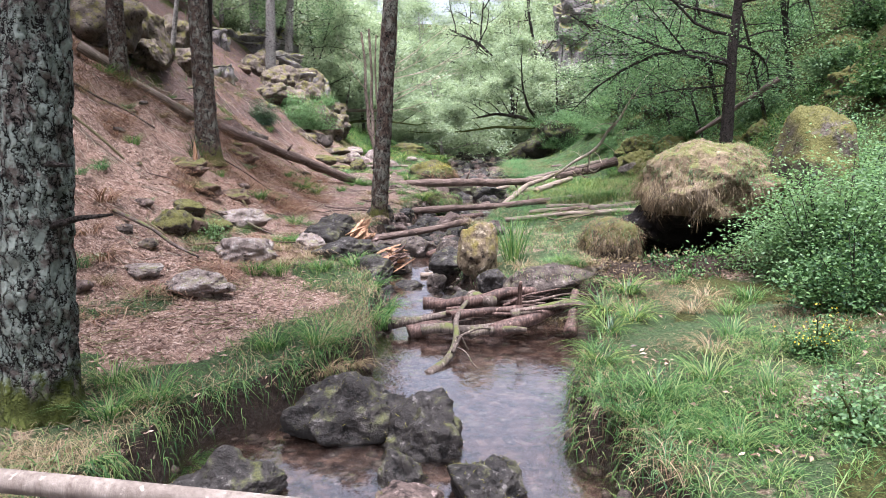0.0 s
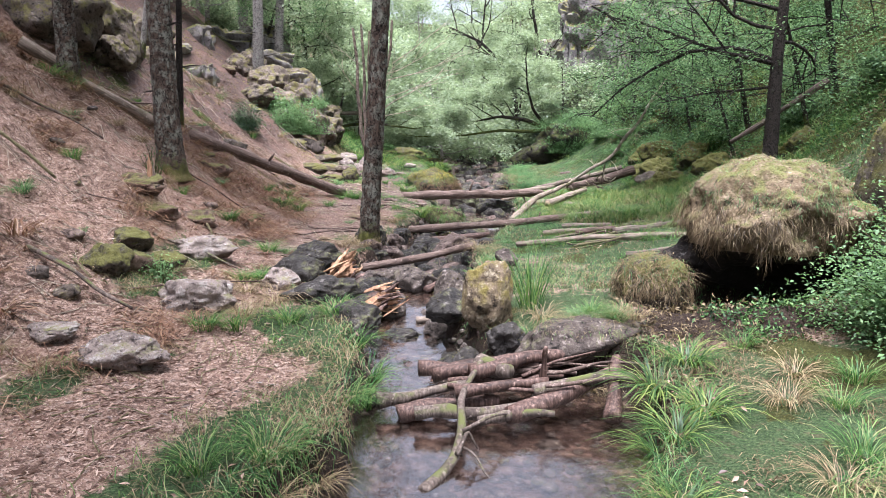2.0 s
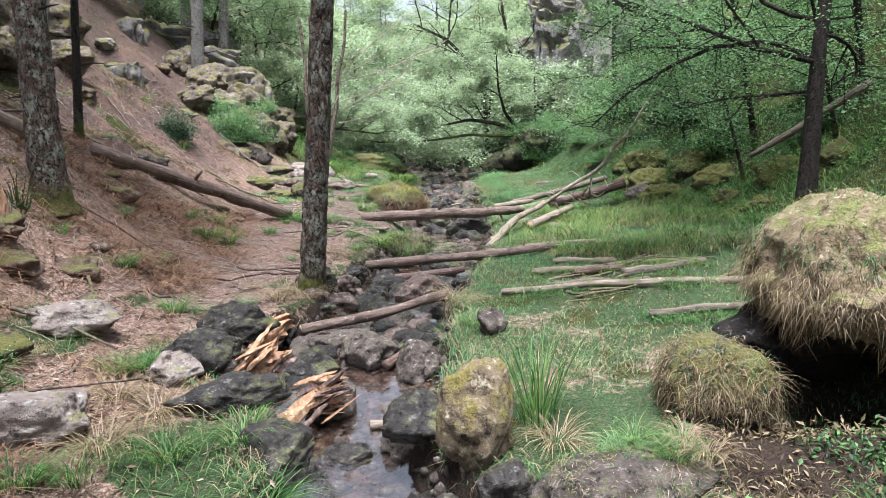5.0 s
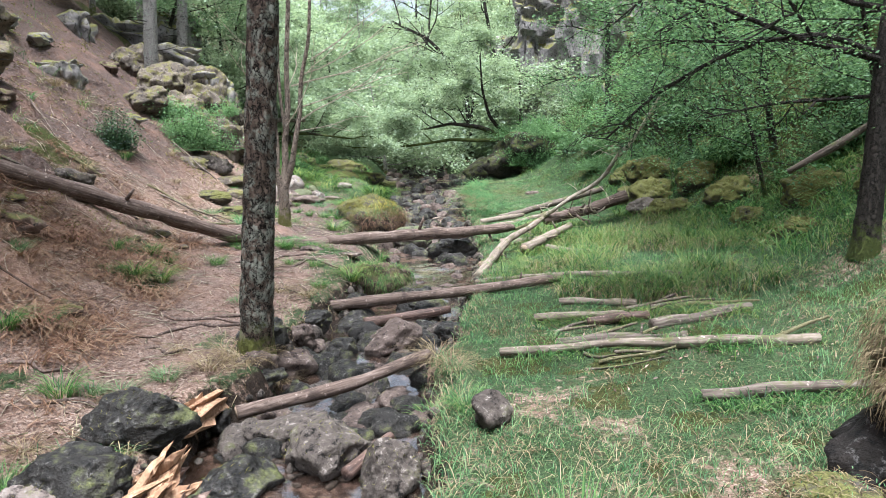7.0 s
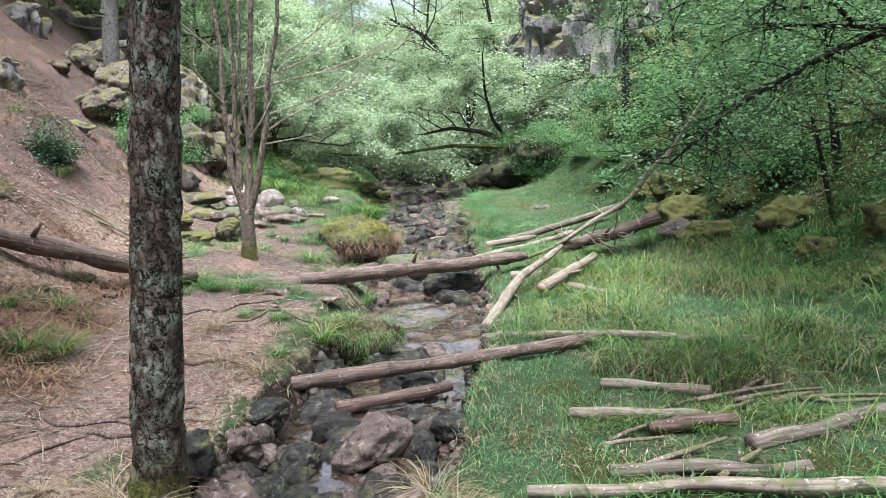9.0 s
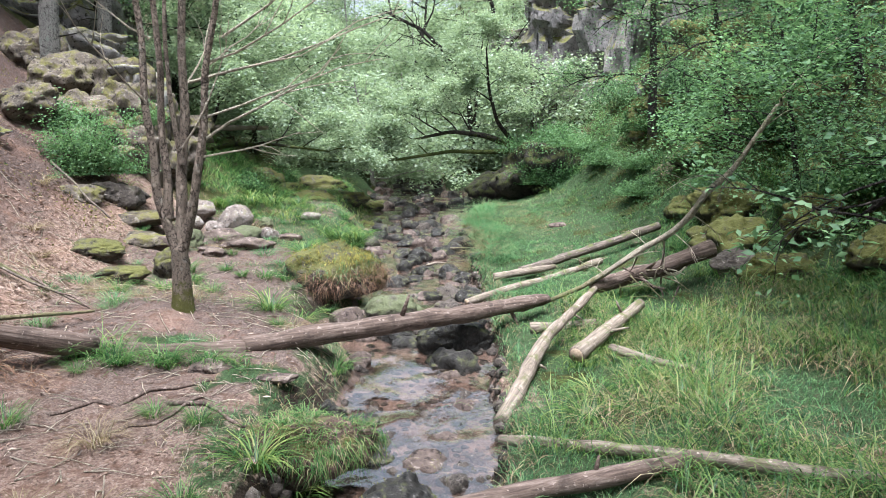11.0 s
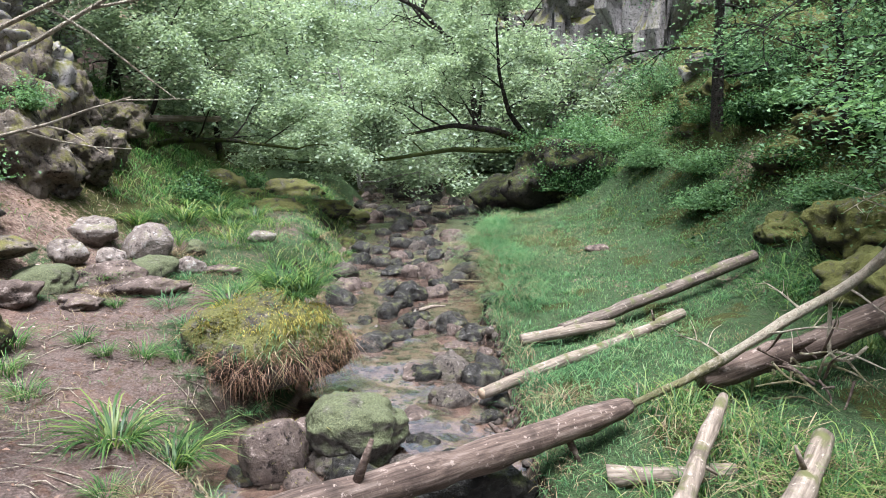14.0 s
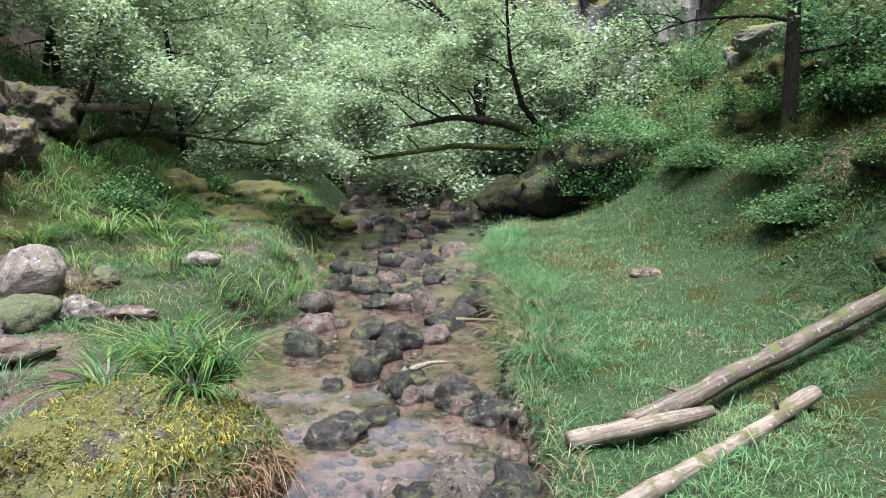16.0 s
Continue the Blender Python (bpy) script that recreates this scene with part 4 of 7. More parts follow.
rg = np.random.default_rng(32)
for k, pp in enumerate([[(5.97, 15.0, 3.45), (5.2, 14.95, 3.75), (4.4, 14.9, 3.62), (3.3, 14.9, 3.6)], [(4.4, 14.9, 3.62), (3.9, 15.1, 3.4), (3.2, 15.3, 2.95), (2.8, 15.5, 2.5)], [(4.0, 14.9, 3.62), (3.3, 14.7, 4.0), (2.5, 14.4, 4.3)]]):
    q = curve_pts(pp, 16, .06, k) - np.array(RW.location)
    g, tips = Geo(), []
    tube(g, q, np.linspace(.04 - .01 * k, .012, 16), 7, .1, k, freq=6)
    for m in range(3, 16):
        for _ in range(2):
            branch(g, tips, q[m], (rg.normal(0, .7), rg.normal(0, .7), rg.uniform(-.5, .2)), rg.uniform(.4, .9), .008, 1, rg, .15, 4, .7, 4)
    g.part("limb", MAT_DARKBARK, RW)
    gl = Geo()
    leaves(gl, leaf_points(tips, 4, .09, rg), .05, rg, .6)
    gl.part("foliage", MAT_LEAF_PALE2, RW)["kind"] = "stuff"


def slope_tree(x, y, h, r, lean, leaf, bark, seed, per=12, leaf_size=.07, spread=2.6, lo=.25, name="birch_tree", label="slim leafy birch on the mossy slope", scatter=.22, level=2, limbs=11, kids=5, droop=.12):
    rg = np.random.default_rng(seed)
    stem = [(0, 0, 0), (lean[0] * .3, lean[1] * .3, h * .35), (lean[0] * .65, lean[1] * .65, h * .7), (lean[0], lean[1], h)]
    return leafy_tree(name, x, y, [(stem, r, .25)], around(limbs, .12, spread, r * .28, rg, 0, lo, .98), bark, leaf, label, leaf_size, per, scatter, level, seed, kids, droop, seg=10, simple=y > 23)


# woods on the right-hand slope, filling the view above the meadow
for i, (x, y, h, r, lean) in enumerate([(7.75, 31.2, 6.5, .13, (-.35, -.2)), (9.0, 18.5, 6.0, .09, (-1.6, -.8)), (8.4, 21.5, 5.5, .075, (-1.8, -.8)), (9.4, 25, 6.0, .09, (-2.0, -.5)), (8.2, 27.6, 5.0, .075, (-1.2, -.5)),
                                        (11.5, 20, 6.5, .11, (-1.4, 0)), (11.5, 28, 6.5, .11, (-1.4, 0)), (11.5, 15, 6.5, .1, (-1.4, 0)), (13.5, 24, 7, .11, (-1, 0)), (9.2, 12.8, 5.0, .075, (-.8, 0)), (8.0, 17.6, 4.2, .05, (-1.6, -.6)), (7.8, 24.2, 4.2, .05, (-1.2, -.6)), (7.6, 20.3, 3.6, .045, (-1.4, -.3)), (12.5, 17.5, 7, .1, (-1, 0))]):
    slope_tree(x, y, h, r, lean, (MAT_LEAF, MAT_LEAF_PALE2, MAT_LEAF_PALE2)[i % 3], MAT_DARKBARK, 60 + i, 11 if y < 30 else 13, .066, 2.3, .18)

# young trees closing the head of the valley, leaf colour paled for haze
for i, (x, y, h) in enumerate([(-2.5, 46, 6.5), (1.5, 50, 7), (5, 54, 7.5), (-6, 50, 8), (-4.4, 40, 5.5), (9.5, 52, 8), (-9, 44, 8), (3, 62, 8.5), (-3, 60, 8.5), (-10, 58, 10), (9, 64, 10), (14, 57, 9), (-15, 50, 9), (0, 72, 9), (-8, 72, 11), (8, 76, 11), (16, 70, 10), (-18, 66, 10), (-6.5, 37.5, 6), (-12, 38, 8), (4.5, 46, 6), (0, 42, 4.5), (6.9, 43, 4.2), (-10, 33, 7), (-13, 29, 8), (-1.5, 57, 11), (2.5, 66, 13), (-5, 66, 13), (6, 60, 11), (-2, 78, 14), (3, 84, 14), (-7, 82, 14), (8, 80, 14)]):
    slope_tree(x, y, h, .1, (((i * 37) % 7 - 3) * .25, -.4), MAT_LEAF_HAZED, MAT_GREYBARK if i % 2 else MAT_DARKBARK, 90 + i, 44, .15, 3.4, .1, label="young leafy tree at the head of the valley, paled for haze", scatter=.42, level=1, limbs=13, kids=8)

# the tree that leans out across the stream from the mossy boulder
rng = np.random.default_rng(41)
ST = [([(0, 0, 0), (-1.2, -.3, .42), (-2.4, -.8, .55), (-3.6, -1.2, .3)], .12, .3), ([(0, 0, -.1), (-1.1, -.4, -.15), (-2.4, -.9, -.1), (-4.2, -1.6, -.35), (-6.4, -2.4, -.4)], .1, .25), ([(0, .1, 0), (-.7, .2, .9), (-1.0, .2, 2.0), (-1.1, .2, 3.4)], .09, .3)]
limbs = [(0, .45, (-.5, -.2, .9), 2.2, .03), (0, .6, (-.7, .3, .8), 2.3, .03), (0, .75, (-.8, -.4, .6), 2.0, .03), (0, .9, (-.9, .1, .5), 2.0, .025), (0, 1, (-1, .0, .25), 1.8, .02), (1, .5, (-.6, -.4, .5), 1.6, .025), (1, .65, (-.8, .3, .5), 1.7, .02),
         (1, .8, (-.9, -.2, .35), 1.5, .02), (1, .95, (-1, .1, .2), 1.5, .018), (2, .35, (.2, -.6, .5), 1.5, .02), (2, .5, (-.8, -.3, .4), 1.8, .025), (2, .65, (.6, .2, .5), 1.5, .02), (2, .8, (-.6, .4, .6), 1.6, .02), (2, .95, (-.2, -.5, .8), 1.4, .02), (2, .7, (-.5, -.8, .4), 1.5, .02)]
leafy_tree("leaning_alder_tree", 5.1, 37.0, ST, limbs, MAT_DARKBARK, MAT_LEAF_HAZED, "alder with haze-paled leaves leaning out across the stream", .085, 24, .2, 2, 41, 6, .1, z=2.45)
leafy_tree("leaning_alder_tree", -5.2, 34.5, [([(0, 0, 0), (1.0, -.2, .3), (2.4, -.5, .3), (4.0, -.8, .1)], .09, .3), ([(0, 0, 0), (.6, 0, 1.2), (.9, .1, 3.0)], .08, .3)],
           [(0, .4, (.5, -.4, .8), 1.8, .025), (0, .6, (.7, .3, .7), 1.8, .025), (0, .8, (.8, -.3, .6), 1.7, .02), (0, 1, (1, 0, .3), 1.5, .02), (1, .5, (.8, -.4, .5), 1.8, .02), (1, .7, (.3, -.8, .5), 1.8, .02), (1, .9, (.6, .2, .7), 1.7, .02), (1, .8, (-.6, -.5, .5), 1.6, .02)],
           MAT_DARKBARK, MAT_LEAF_HAZED, "alder with haze-paled leaves leaning in from the rocky bank", .085, 24, .2, 2, 43, 6, .1, z=2.3)

# ---- large rocks ----
BO = base("overhang_boulder", (3.72, 10.25, .38), "huge boulder under straw-coloured grass with a black hollow below", "boulder")
v, f = stone_shape(205, 6, 12, .10, .5)
v = v * np.array([1.13, 1.25, .84])
v[:, 2] = np.maximum(v[:, 2], -.52 + .06 * fbm(v[:, 0] * 3, v[:, 1] * 3, 2.0, 3))
v[:, 2] = v[:, 2] + .16 * np.clip(v[:, 0] * .4 + v[:, 1] * .3, -.4, .5)
v[:, 2] -= .26 * smooth(.1, -1.1, v[:, 0]) * smooth(-.3, .3, v[:, 2])
v = v * (1 + .07 * fbm(v[:, 0] * 3.2, v[:, 1] * 3.2, v[:, 2] * 3.2 + 5, 3) + .03 * fbm(v[:, 0] * 9, v[:, 1] * 9, v[:, 2] * 9, 2))[:, None]
BV = v + np.array([.16, .05, .86])
g = Geo()
# the lower faces are coloured black to stand for the shade underneath
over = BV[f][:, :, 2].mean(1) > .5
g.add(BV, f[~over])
g.part("stone", MAT_HOLLOW_SHADE, BO)
g = Geo()
g.add(BV, f[over])
g.part("thatch", MAT_THATCH, BO, "matted dead grass")["kind"] = "stuff"


def hanging(geo, p, length, width, azimuth, rng):
    """Blades that bend over at once and hang down a bank or a rim."""
    n = len(p)
    out = np.stack([np.cos(azimuth), np.sin(azimuth), np.zeros(n)], 1)
    side = np.stack([-np.sin(azimuth), np.cos(azimuth), np.zeros(n)], 1)
    L = np.broadcast_to(length, (n,))[:, None]
    sway = rng.normal(0, .4, (n, 1))
    rows = []
    for f in (0, .33, .7):
        c = p + out * L * .34 * f ** .6 + side * L * sway * f * f + np.array([0, 0, 1.0]) * L * (.22 * f - .95 * f * f)
        rows += [c - side * width * (.5 - .25 * f), c + side * width * (.5 - .25 * f)]
    rows.append(p + out * L * .34 + side * L * sway - np.array([0, 0, 1.0]) * L * .75)
    b = np.arange(n)[:, None] * 7
    geo.add(np.stack(rows, 1).reshape(-1, 3), np.concatenate([b + [0, 1, 3], b + [0, 3, 2], b + [2, 3, 5], b + [2, 5, 4], b + [4, 5, 6]]))


def turf_on(parent, name, verts, n, mat, h, w, rng, lo=.1, droop=.9, lean=.4, label=""):
    """Long grass over the upper faces of a stone, hanging out over its rim."""
    c = verts.mean(0)
    idx = np.where(verts[:, 2] > c[2] + lo)[0]
    p = verts[rng.choice(idx, n)] + rng.normal(0, .025, (n, 3))
    az = np.arctan2(p[:, 1] - c[1], p[:, 0] - c[0]) + rng.normal(0, .8, n)
    rim = 1 - smooth(c[2] + lo, verts[:, 2].max(), p[:, 2])
    clump = np.clip(.85 + 1.0 * vnoise(p[:, 0] * 4, p[:, 1] * 4, p[:, 2] * 4) + .4 * vnoise(p[:, 0] * 11, p[:, 1] * 11, p[:, 2] * 11), .2, 2.2)
    az = az + 1.3 * vnoise(p[:, 0] * 6, p[:, 1] * 6, p[:, 2] * 6 + 9)
    g = Geo()
    low = rim > rng.uniform(.35, .75, n)
    blades(g, p[~low] - [0, 0, .02], (h * (.45 + .5 * rim) * clump * rng.uniform(.5, 1.3, n))[~low], w * rng.uniform(.7, 1.3, (~low).sum()), lean * rng.uniform(.3, 1.5, (~low).sum()), rng, 3, droop, rng.uniform(0, 6.28, (~low).sum()))
    hanging(g, p[low], (h * 1.6 * clump * rng.uniform(.5, 1.4, n))[low], w, az[low], rng)
    ob = g.part(name, mat, parent, label)
    ob["kind"] = "stuff"
    return ob


rng = np.random.default_rng(51)
turf_on(BO, "dry_grass", BV, 11000, MAT_BEARD, .085, .007, rng, -.30, 1.3, 1.2, "straw-coloured hanging grass")
turf_on(BO, "green_grass", BV, 5000, MAT_GRASS, .075, .006, rng, .12, .8, .7)
moss_fuzz(BO, BV, f, 71, 120)
# beards of dead grass combed down over the rim
g = Geo()
rim = BV[(BV[:, 2] > .5) & (BV[:, 2] < .95)]
for k in range(60):
    c = rim[rng.integers(len(rim))]
    out = unit((c - BV.mean(0)) * [1, 1, 0])
    m = 46
    q = c + out * .02 + rng.normal(0, 1, (m, 3)) * [.06, .06, .05] + [0, 0, .08]
    hanging(g, q, rng.uniform(.12, .34) * rng.uniform(.6, 1.2, m), .007, np.arctan2(out[1], out[0]) + rng.normal(0, .5, m), rng)
g.part("grass_beard", MAT_BEARD, BO, "long dead grass combed over the rim")["kind"] = "stuff"
# added stones shut light out of the hollow; the rear two are painted black
for nm, x, y, s, sd, mt, lb in (("boulder", 4.6, 10.6, (1.4, 1.0, 1.1), 206, MAT_HOLLOW_SHADE, "rock at the back of the hollow, blackened to stand for shade"), ("boulder", 3.55, 10.75, (1.7, 1.0, 1.0), 207, MAT_HOLLOW_SHADE, "rock at the back of the hollow, blackened to stand for shade"),
                                ("boulder", 5.0, 9.6, (1.0, 1.6, 1.9), 208, MAT_ROCK_MOSS, "mossy boulder added to keep light out of the hollow")):
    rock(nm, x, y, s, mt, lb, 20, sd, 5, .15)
TU = base("grass_tussock", (2.38, 9.75, .16), "rounded rock shaggy with straw-coloured grass", "tussock")
v, f = stone_shape(209, 4, 12, .1, .5)
v = v * np.array([.38, .5, .3]) + np.array([-.04, 0, .3])
v = v + np.array([0, 0, .22]) * smooth(-.3, .6, v[:, :1] * .8 + v[:, 1:2])
g = Geo()
g.add(v, f)
g.part("stone", MAT_ROCK_MOSS, TU)
turf_on(TU, "dry_grass", v, 4200, MAT_BEARD, .085, .007, rng, -.12, 1.6, .9, "straw-coloured hanging grass")
turf_on(TU, "green_grass", v, 700, MAT_GRASS, .08, .006, rng, .08, .6, .4)
moss_fuzz(TU, v, f, 61, 400)

# mossy boulder the far tree stands on
rock("mossy_boulder", 5.95, 36.2, (3.5, 2.6, 2.5), MAT_ROCK_BLACK, "large dark boulder capped with moss above the stream", 15, 211, 5, .2, z=.7, category="boulder", rough=.24, fuzz=300)
rock("mossy_boulder", 4.4, 38.6, (2.0, 1.6, 1.3), MAT_ROCK_BLACK, "low mossy boulder undercut by the stream", 40, 212, 4, .3, z=.65, category="boulder")
# crags of the left bank and the upper slope
G3 = "mossy crags"
for i, (x, y, s, tx, ty, tz) in enumerate([(-3.65, 28.3, (1.4, 1.3, 2.0), 0, -10, 15), (-4.25, 29.1, (1.7, 1.6, 2.7), 6, -8, 40), (-4.9, 28.1, (1.5, 1.3, 1.8), -5, -12, 10), (-3.4, 29.7, (1.1, 1.2, 1.4), 0, -6, 70), (-5.0, 30.3, (1.9, 1.7, 2.6), 4, -10, 0), (-5.7, 28.9, (1.6, 1.4, 1.9), 0, -15, 30), (-3.5, 31.0, (1.2, 1.0, 1.2), 8, 0, 55), (-4.3, 31.3, (1.5, 1.3, 2.2), 0, -8, 20), (-6.0, 31.3, (2.0, 1.6, 2.2), 0, -10, 80), (-5.4, 26.8, (1.3, 1.0, 1.1), 0, -12, 25), (-6.5, 29.7, (1.6, 1.4, 1.8), -6, -10, 5), (-4.6, 27.2, (.9, .8, .8), 0, -6, 60), (-4.0, 27.4, (.8, .7, .7), 0, 0, 35), (-5.3, 32.6, (1.8, 1.5, 1.8), 0, -8, 45), (-4.1, 33.4, (1.4, 1.2, 1.3), 0, -8, 0)]):
    rock("mossy_crag", x - 1.0, y, (s[0], s[1], s[2] * .78), MAT_CRAG, "cracked rock face cushioned in yellow-green moss beside the stream", tz, 880 + i, 5, .22, group=G3, tilt=(tx, ty), rough=.2, round_off=.12, planes=13, category="crag", fuzz=150)
for i, (x, y, z, size, n, tz) in enumerate([(-7.0, 31.6, 4.0, (1.8, 1.4, 1.7), 7, 30), (-5.6, 30.4, 3.4, (1.4, 1.2, 1.2), 5, 60), (-8.7, 33.2, 4.8, (2.4, 1.6, 2.0), 8, 10), (-9.5, 29.6, 5.0, (1.6, 1.4, 1.3), 5, 15), (-8.2, 35.4, 5.0, (2.4, 2, 2.6), 8, 80), (-7.6, 24.5, 3.6, (1.0, .9, .8), 4, 0)]):
    crag("mossy_crag", x, y, z, size, n, 43 + i, MAT_CLIFF, "weathered mossy crag on the upper slope", G3, 70, tz)
for i, (x, y, s, tx, ty, tz) in enumerate([(-8.6, 17.6, (2.2, 2.6, 2.8), 8, -18, 20), (-8.2, 19.4, (1.6, 1.8, 2.2), -6, -20, 50), (-9.8, 19.6, (2.8, 2.6, 4.2), 5, -12, 10), (-9.9, 16.4, (2.4, 2.6, 4.0), -8, -14, 70), (-7.6, 18.6, (1.0, 1.3, 1.0), 0, -10, 30), (-10.8, 22.0, (3.0, 2.8, 4.6), 4, -10, 0), (-8.4, 22.6, (1.5, 1.4, 1.3), 0, -8, 40), (-7.4, 20.8, (1.0, .9, .7), 0, -10, 15)]):
    rock("mossy_outcrop", x, y, s, MAT_CRAG, "steep dark outcrop furred with yellow-green moss", tz, 820 + i, 5, .25, group=G3, tilt=(tx, ty), rough=.2, round_off=.12, planes=12, category="crag", fuzz=260)
for i, (x, y, s, zz, tz) in enumerate([(-3.95, 25.4, (1.3, .8, .34), 1.3, 8), (-3.8, 24.6, (1.5, .8, .36), 1.02, -6), (-4.9, 25.0, (1.2, .9, .4), 1.75, 30)]):
    rock("moss_slab", x, y, s, MAT_CRAG, "flat rock slab thick with yellow moss", tz, 225 + i, 4, .3, z=zz, group=G3, planes=9, round_off=.3, fuzz=450)
# grey cliff behind the right bank
for i, (x, y, s, zz, tz) in enumerate([(8.6, 46, (3.6, 2.6, 9), 2.6, 12), (11.4, 43.5, (3.8, 3, 8.5), 3.2, 30), (14, 40, (4, 3.4, 8.5), 4.2, 45), (7.3, 48.5, (2.6, 2.2, 6.5), 2.6, 0), (12.6, 36.5, (3.4, 3, 3.2), 5.2, 50), (10.4, 36.0, (2.4, 2, 1.9), 3.2, 20), (9.3, 33.9, (1.8, 1.4, 1.2), 2.6, 70)]):
    crag("cliff", x, y, zz, s, 9, 90 + i, MAT_CLIFF, "grey weathered rock cliff rising behind the trees", "cliffs", 30, tz, 6 if i < 3 else 5)
for i, (x, y, s, zz, tz) in enumerate([(8.9, 33.0, (2.2, 1.4, 1.5), 2.9, 15), (10.4, 31.6, (2.4, 1.6, 1.8), 4.0, 30), (9.6, 30.0, (1.9, 1.3, 1.4), 3.4, 60), (11.2, 29.0, (2.4, 1.8, 1.9), 4.8, 10), (10.8, 34.4, (2.6, 1.8, 2.4), 4.6, 40), (8.7, 28.4, (1.5, 1.1, 1.0), 2.6, 0), (12.2, 32.5, (2.6, 2, 3.0), 5.4, 20), (9.4, 26.2, (1.8, 1.3, 1.2), 3.2, 35)]):
    crag("mossy_ledge", x, y, zz - .3, (s[0], s[1], s[2]), 6, 70 + i, MAT_ROCK_YELLOW, "dark mossy rock ledge jutting from the slope", "mossy ledges", 150, tz)
# humps of moss at the foot of the right-hand slope
for i, (x, y, s) in enumerate([(6.5, 22.4, (1.3, 1.0, .9)), (7.4, 21.4, (1.2, 1.1, .9)), (6.9, 19.6, (.9, .8, .7)), (7.6, 18.6, (1.3, 1, 1)), (6.6, 17.4, (.8, .7, .6)), (7.4, 16.6, (1, .9, .9)), (8.2, 24.6, (1.2, 1, .9)), (6.9, 26.9, (1.1, .9, .7)), (7.9, 28.6, (1.3, 1, .9)), (8.4, 14.6, (1.3, 1.1, 1)), (9.4, 17, (1.6, 1.2, 1.2)), (10.2, 15, (1.6, 1.4, 1.6)), (6.7, 24.4, (1.7, 1.4, 1.3)), (7.3, 25.6, (1.7, 1.4, 1.3)), (7.6, 23.3, (1.5, 1.2, 1.2))]):
    rock("mossy_rock", x, y, s, MAT_ROCK_YELLOW, "rock cushioned in yellow-green moss", i * 40, 280 + i, 5, .5, fuzz=420, group="mossy rocks of the slope", round_off=.6, rough=.24)


# ---- stones of the stream and the path ----


def stones(rows, mat, label, group, name="rock", sink=.3, sub=4, seed0=300, **kw):
    kw.setdefault("fuzz", 110)
    kw.setdefault("rough", .14)
    for i, (x, y, sx, sy, sz, turn) in enumerate(rows):
        rock(name, x, y, (sx, sy, sz), mat, label, turn, seed0 + i, min(sub + 1, 5) if sx > .45 and y < 24 else min(sub, 4), sink, group=group, **kw)


G1 = "rocks in the stream"
stones([(.5, 9.55, .64, .56, .98, 20)], MAT_ROCK_TALL, "tall rounded stone with lichen and moss beside the water", G1, "tall_rock", .22, 5, 303, round_off=.72, tilt=(-6, 9), fuzz=60)
stones([(.12, 10.05, .62, .5, .45, 10), (.62, 9.15, .5, .42, .42, 60), (.2, 9.3, .52, .4, .42, 30)], MAT_ROCK_WET, "dark wet rock at the edge of the stream", G1, "rock", .25, 4, 305)
RB = rock("rock", 1.4, 9.0, (1.5, .8, .6), MAT_ROCK, "broad turf-topped rock on the bank", 12, 310, 4, .58, group=G1, round_off=.35)
v = np.array([q.co[:] for q in RB.data.vertices])
turf_on(RB, "green_grass", v, 700, MAT_GRASS_DEEP, .05, .005, np.random.default_rng(63), .12, .9, .9)
turf_on(RB, "dry_grass", v, 900, MAT_GRASS_DRY, .05, .0045, np.random.default_rng(64), .12, 1.2, 1.2)
stones([(-.12, 5.1, .74, .68, .68, 40), (-.68, 5.4, .98, .66, .78, 0), (.3, 4.42, .62, .5, .5, 70), (-1.45, 4.35, .75, .5, .52, 20), (-.28, 4.62, .42, .36, .4, 100)], MAT_ROCK_WET, "wet black rock with moss in the pool", G1, "rock", .3, 5, 315, z=-.46, fuzz=90, rough=.2)
stones([(-.22, 4.2, .5, .4, .3, 10)], MAT_ROCK_RED, "reddish rock in the pool", G1, "rock", .3, 4, 320, z=-.42)
stones([(.1, 12.0, .55, .5, .6, 30), (-.42, 12.5, .8, .7, .55, 80), (-.75, 12.9, .8, .6, .5, 10), (-.75, 11.1, .6, .5, .55, 50), (.95, 12.3, .45, .4, .35, 20)], MAT_ROCK, "brown stream rock streaked with moss", G1, "rock", .25, 4, 325)
stones([(-1.85, 12.2, .85, .55, .55, 10), (-1.95, 11.3, .8, .6, .5, 25), (-.98, 9.6, .65, .6, .45, 0), (-.5, 10.3, .6, .35, .25, 10), (-1.45, 10.35, .9, .5, .45, 10), (-1.1, 12.0, .7, .6, .5, 40)], MAT_ROCK_WET, "dark flat rock at the foot of the path", G1, "rock", .3, 4, 332)
stones([(.12, 15.35, .75, .6, .55, 20)], MAT_ROCK_RED, "large reddish boulder in the stream", G1, "rock", .15, 5, 340, planes=9, round_off=.15)
stones([(.62, 16.05, .42, .36, .36, 0), (-.5, 15.2, .5, .4, .35, 40), (-.85, 15.7, .6, .45, .3, 70), (.9, 15.7, .4, .35, .3, 10), (-.35, 16.5, .7, .5, .35, 15)], MAT_ROCK_WET, "dark wet stone in the stream", G1, "rock", .2, 4, 345)
stones([(.55, 17.3, .8, .7, .5, 20), (.35, 18.4, .42, .36, .24, 0), (.25, 19.2, .4, .3, .22, 40)], MAT_ROCK_WET, "dark wet stone in the stream", G1, "rock", .2, 4, 352)
stones([(.85, 18.3, .42, .36, .26, 10), (1.1, 18.8, .4, .34, .24, 50), (1.35, 19.6, .42, .3, .2, 80), (1.25, 20.5, .4, .3, .22, 20)], MAT_ROCK_RED, "reddish stone in the stream", G1, "rock", .25, 3, 358)
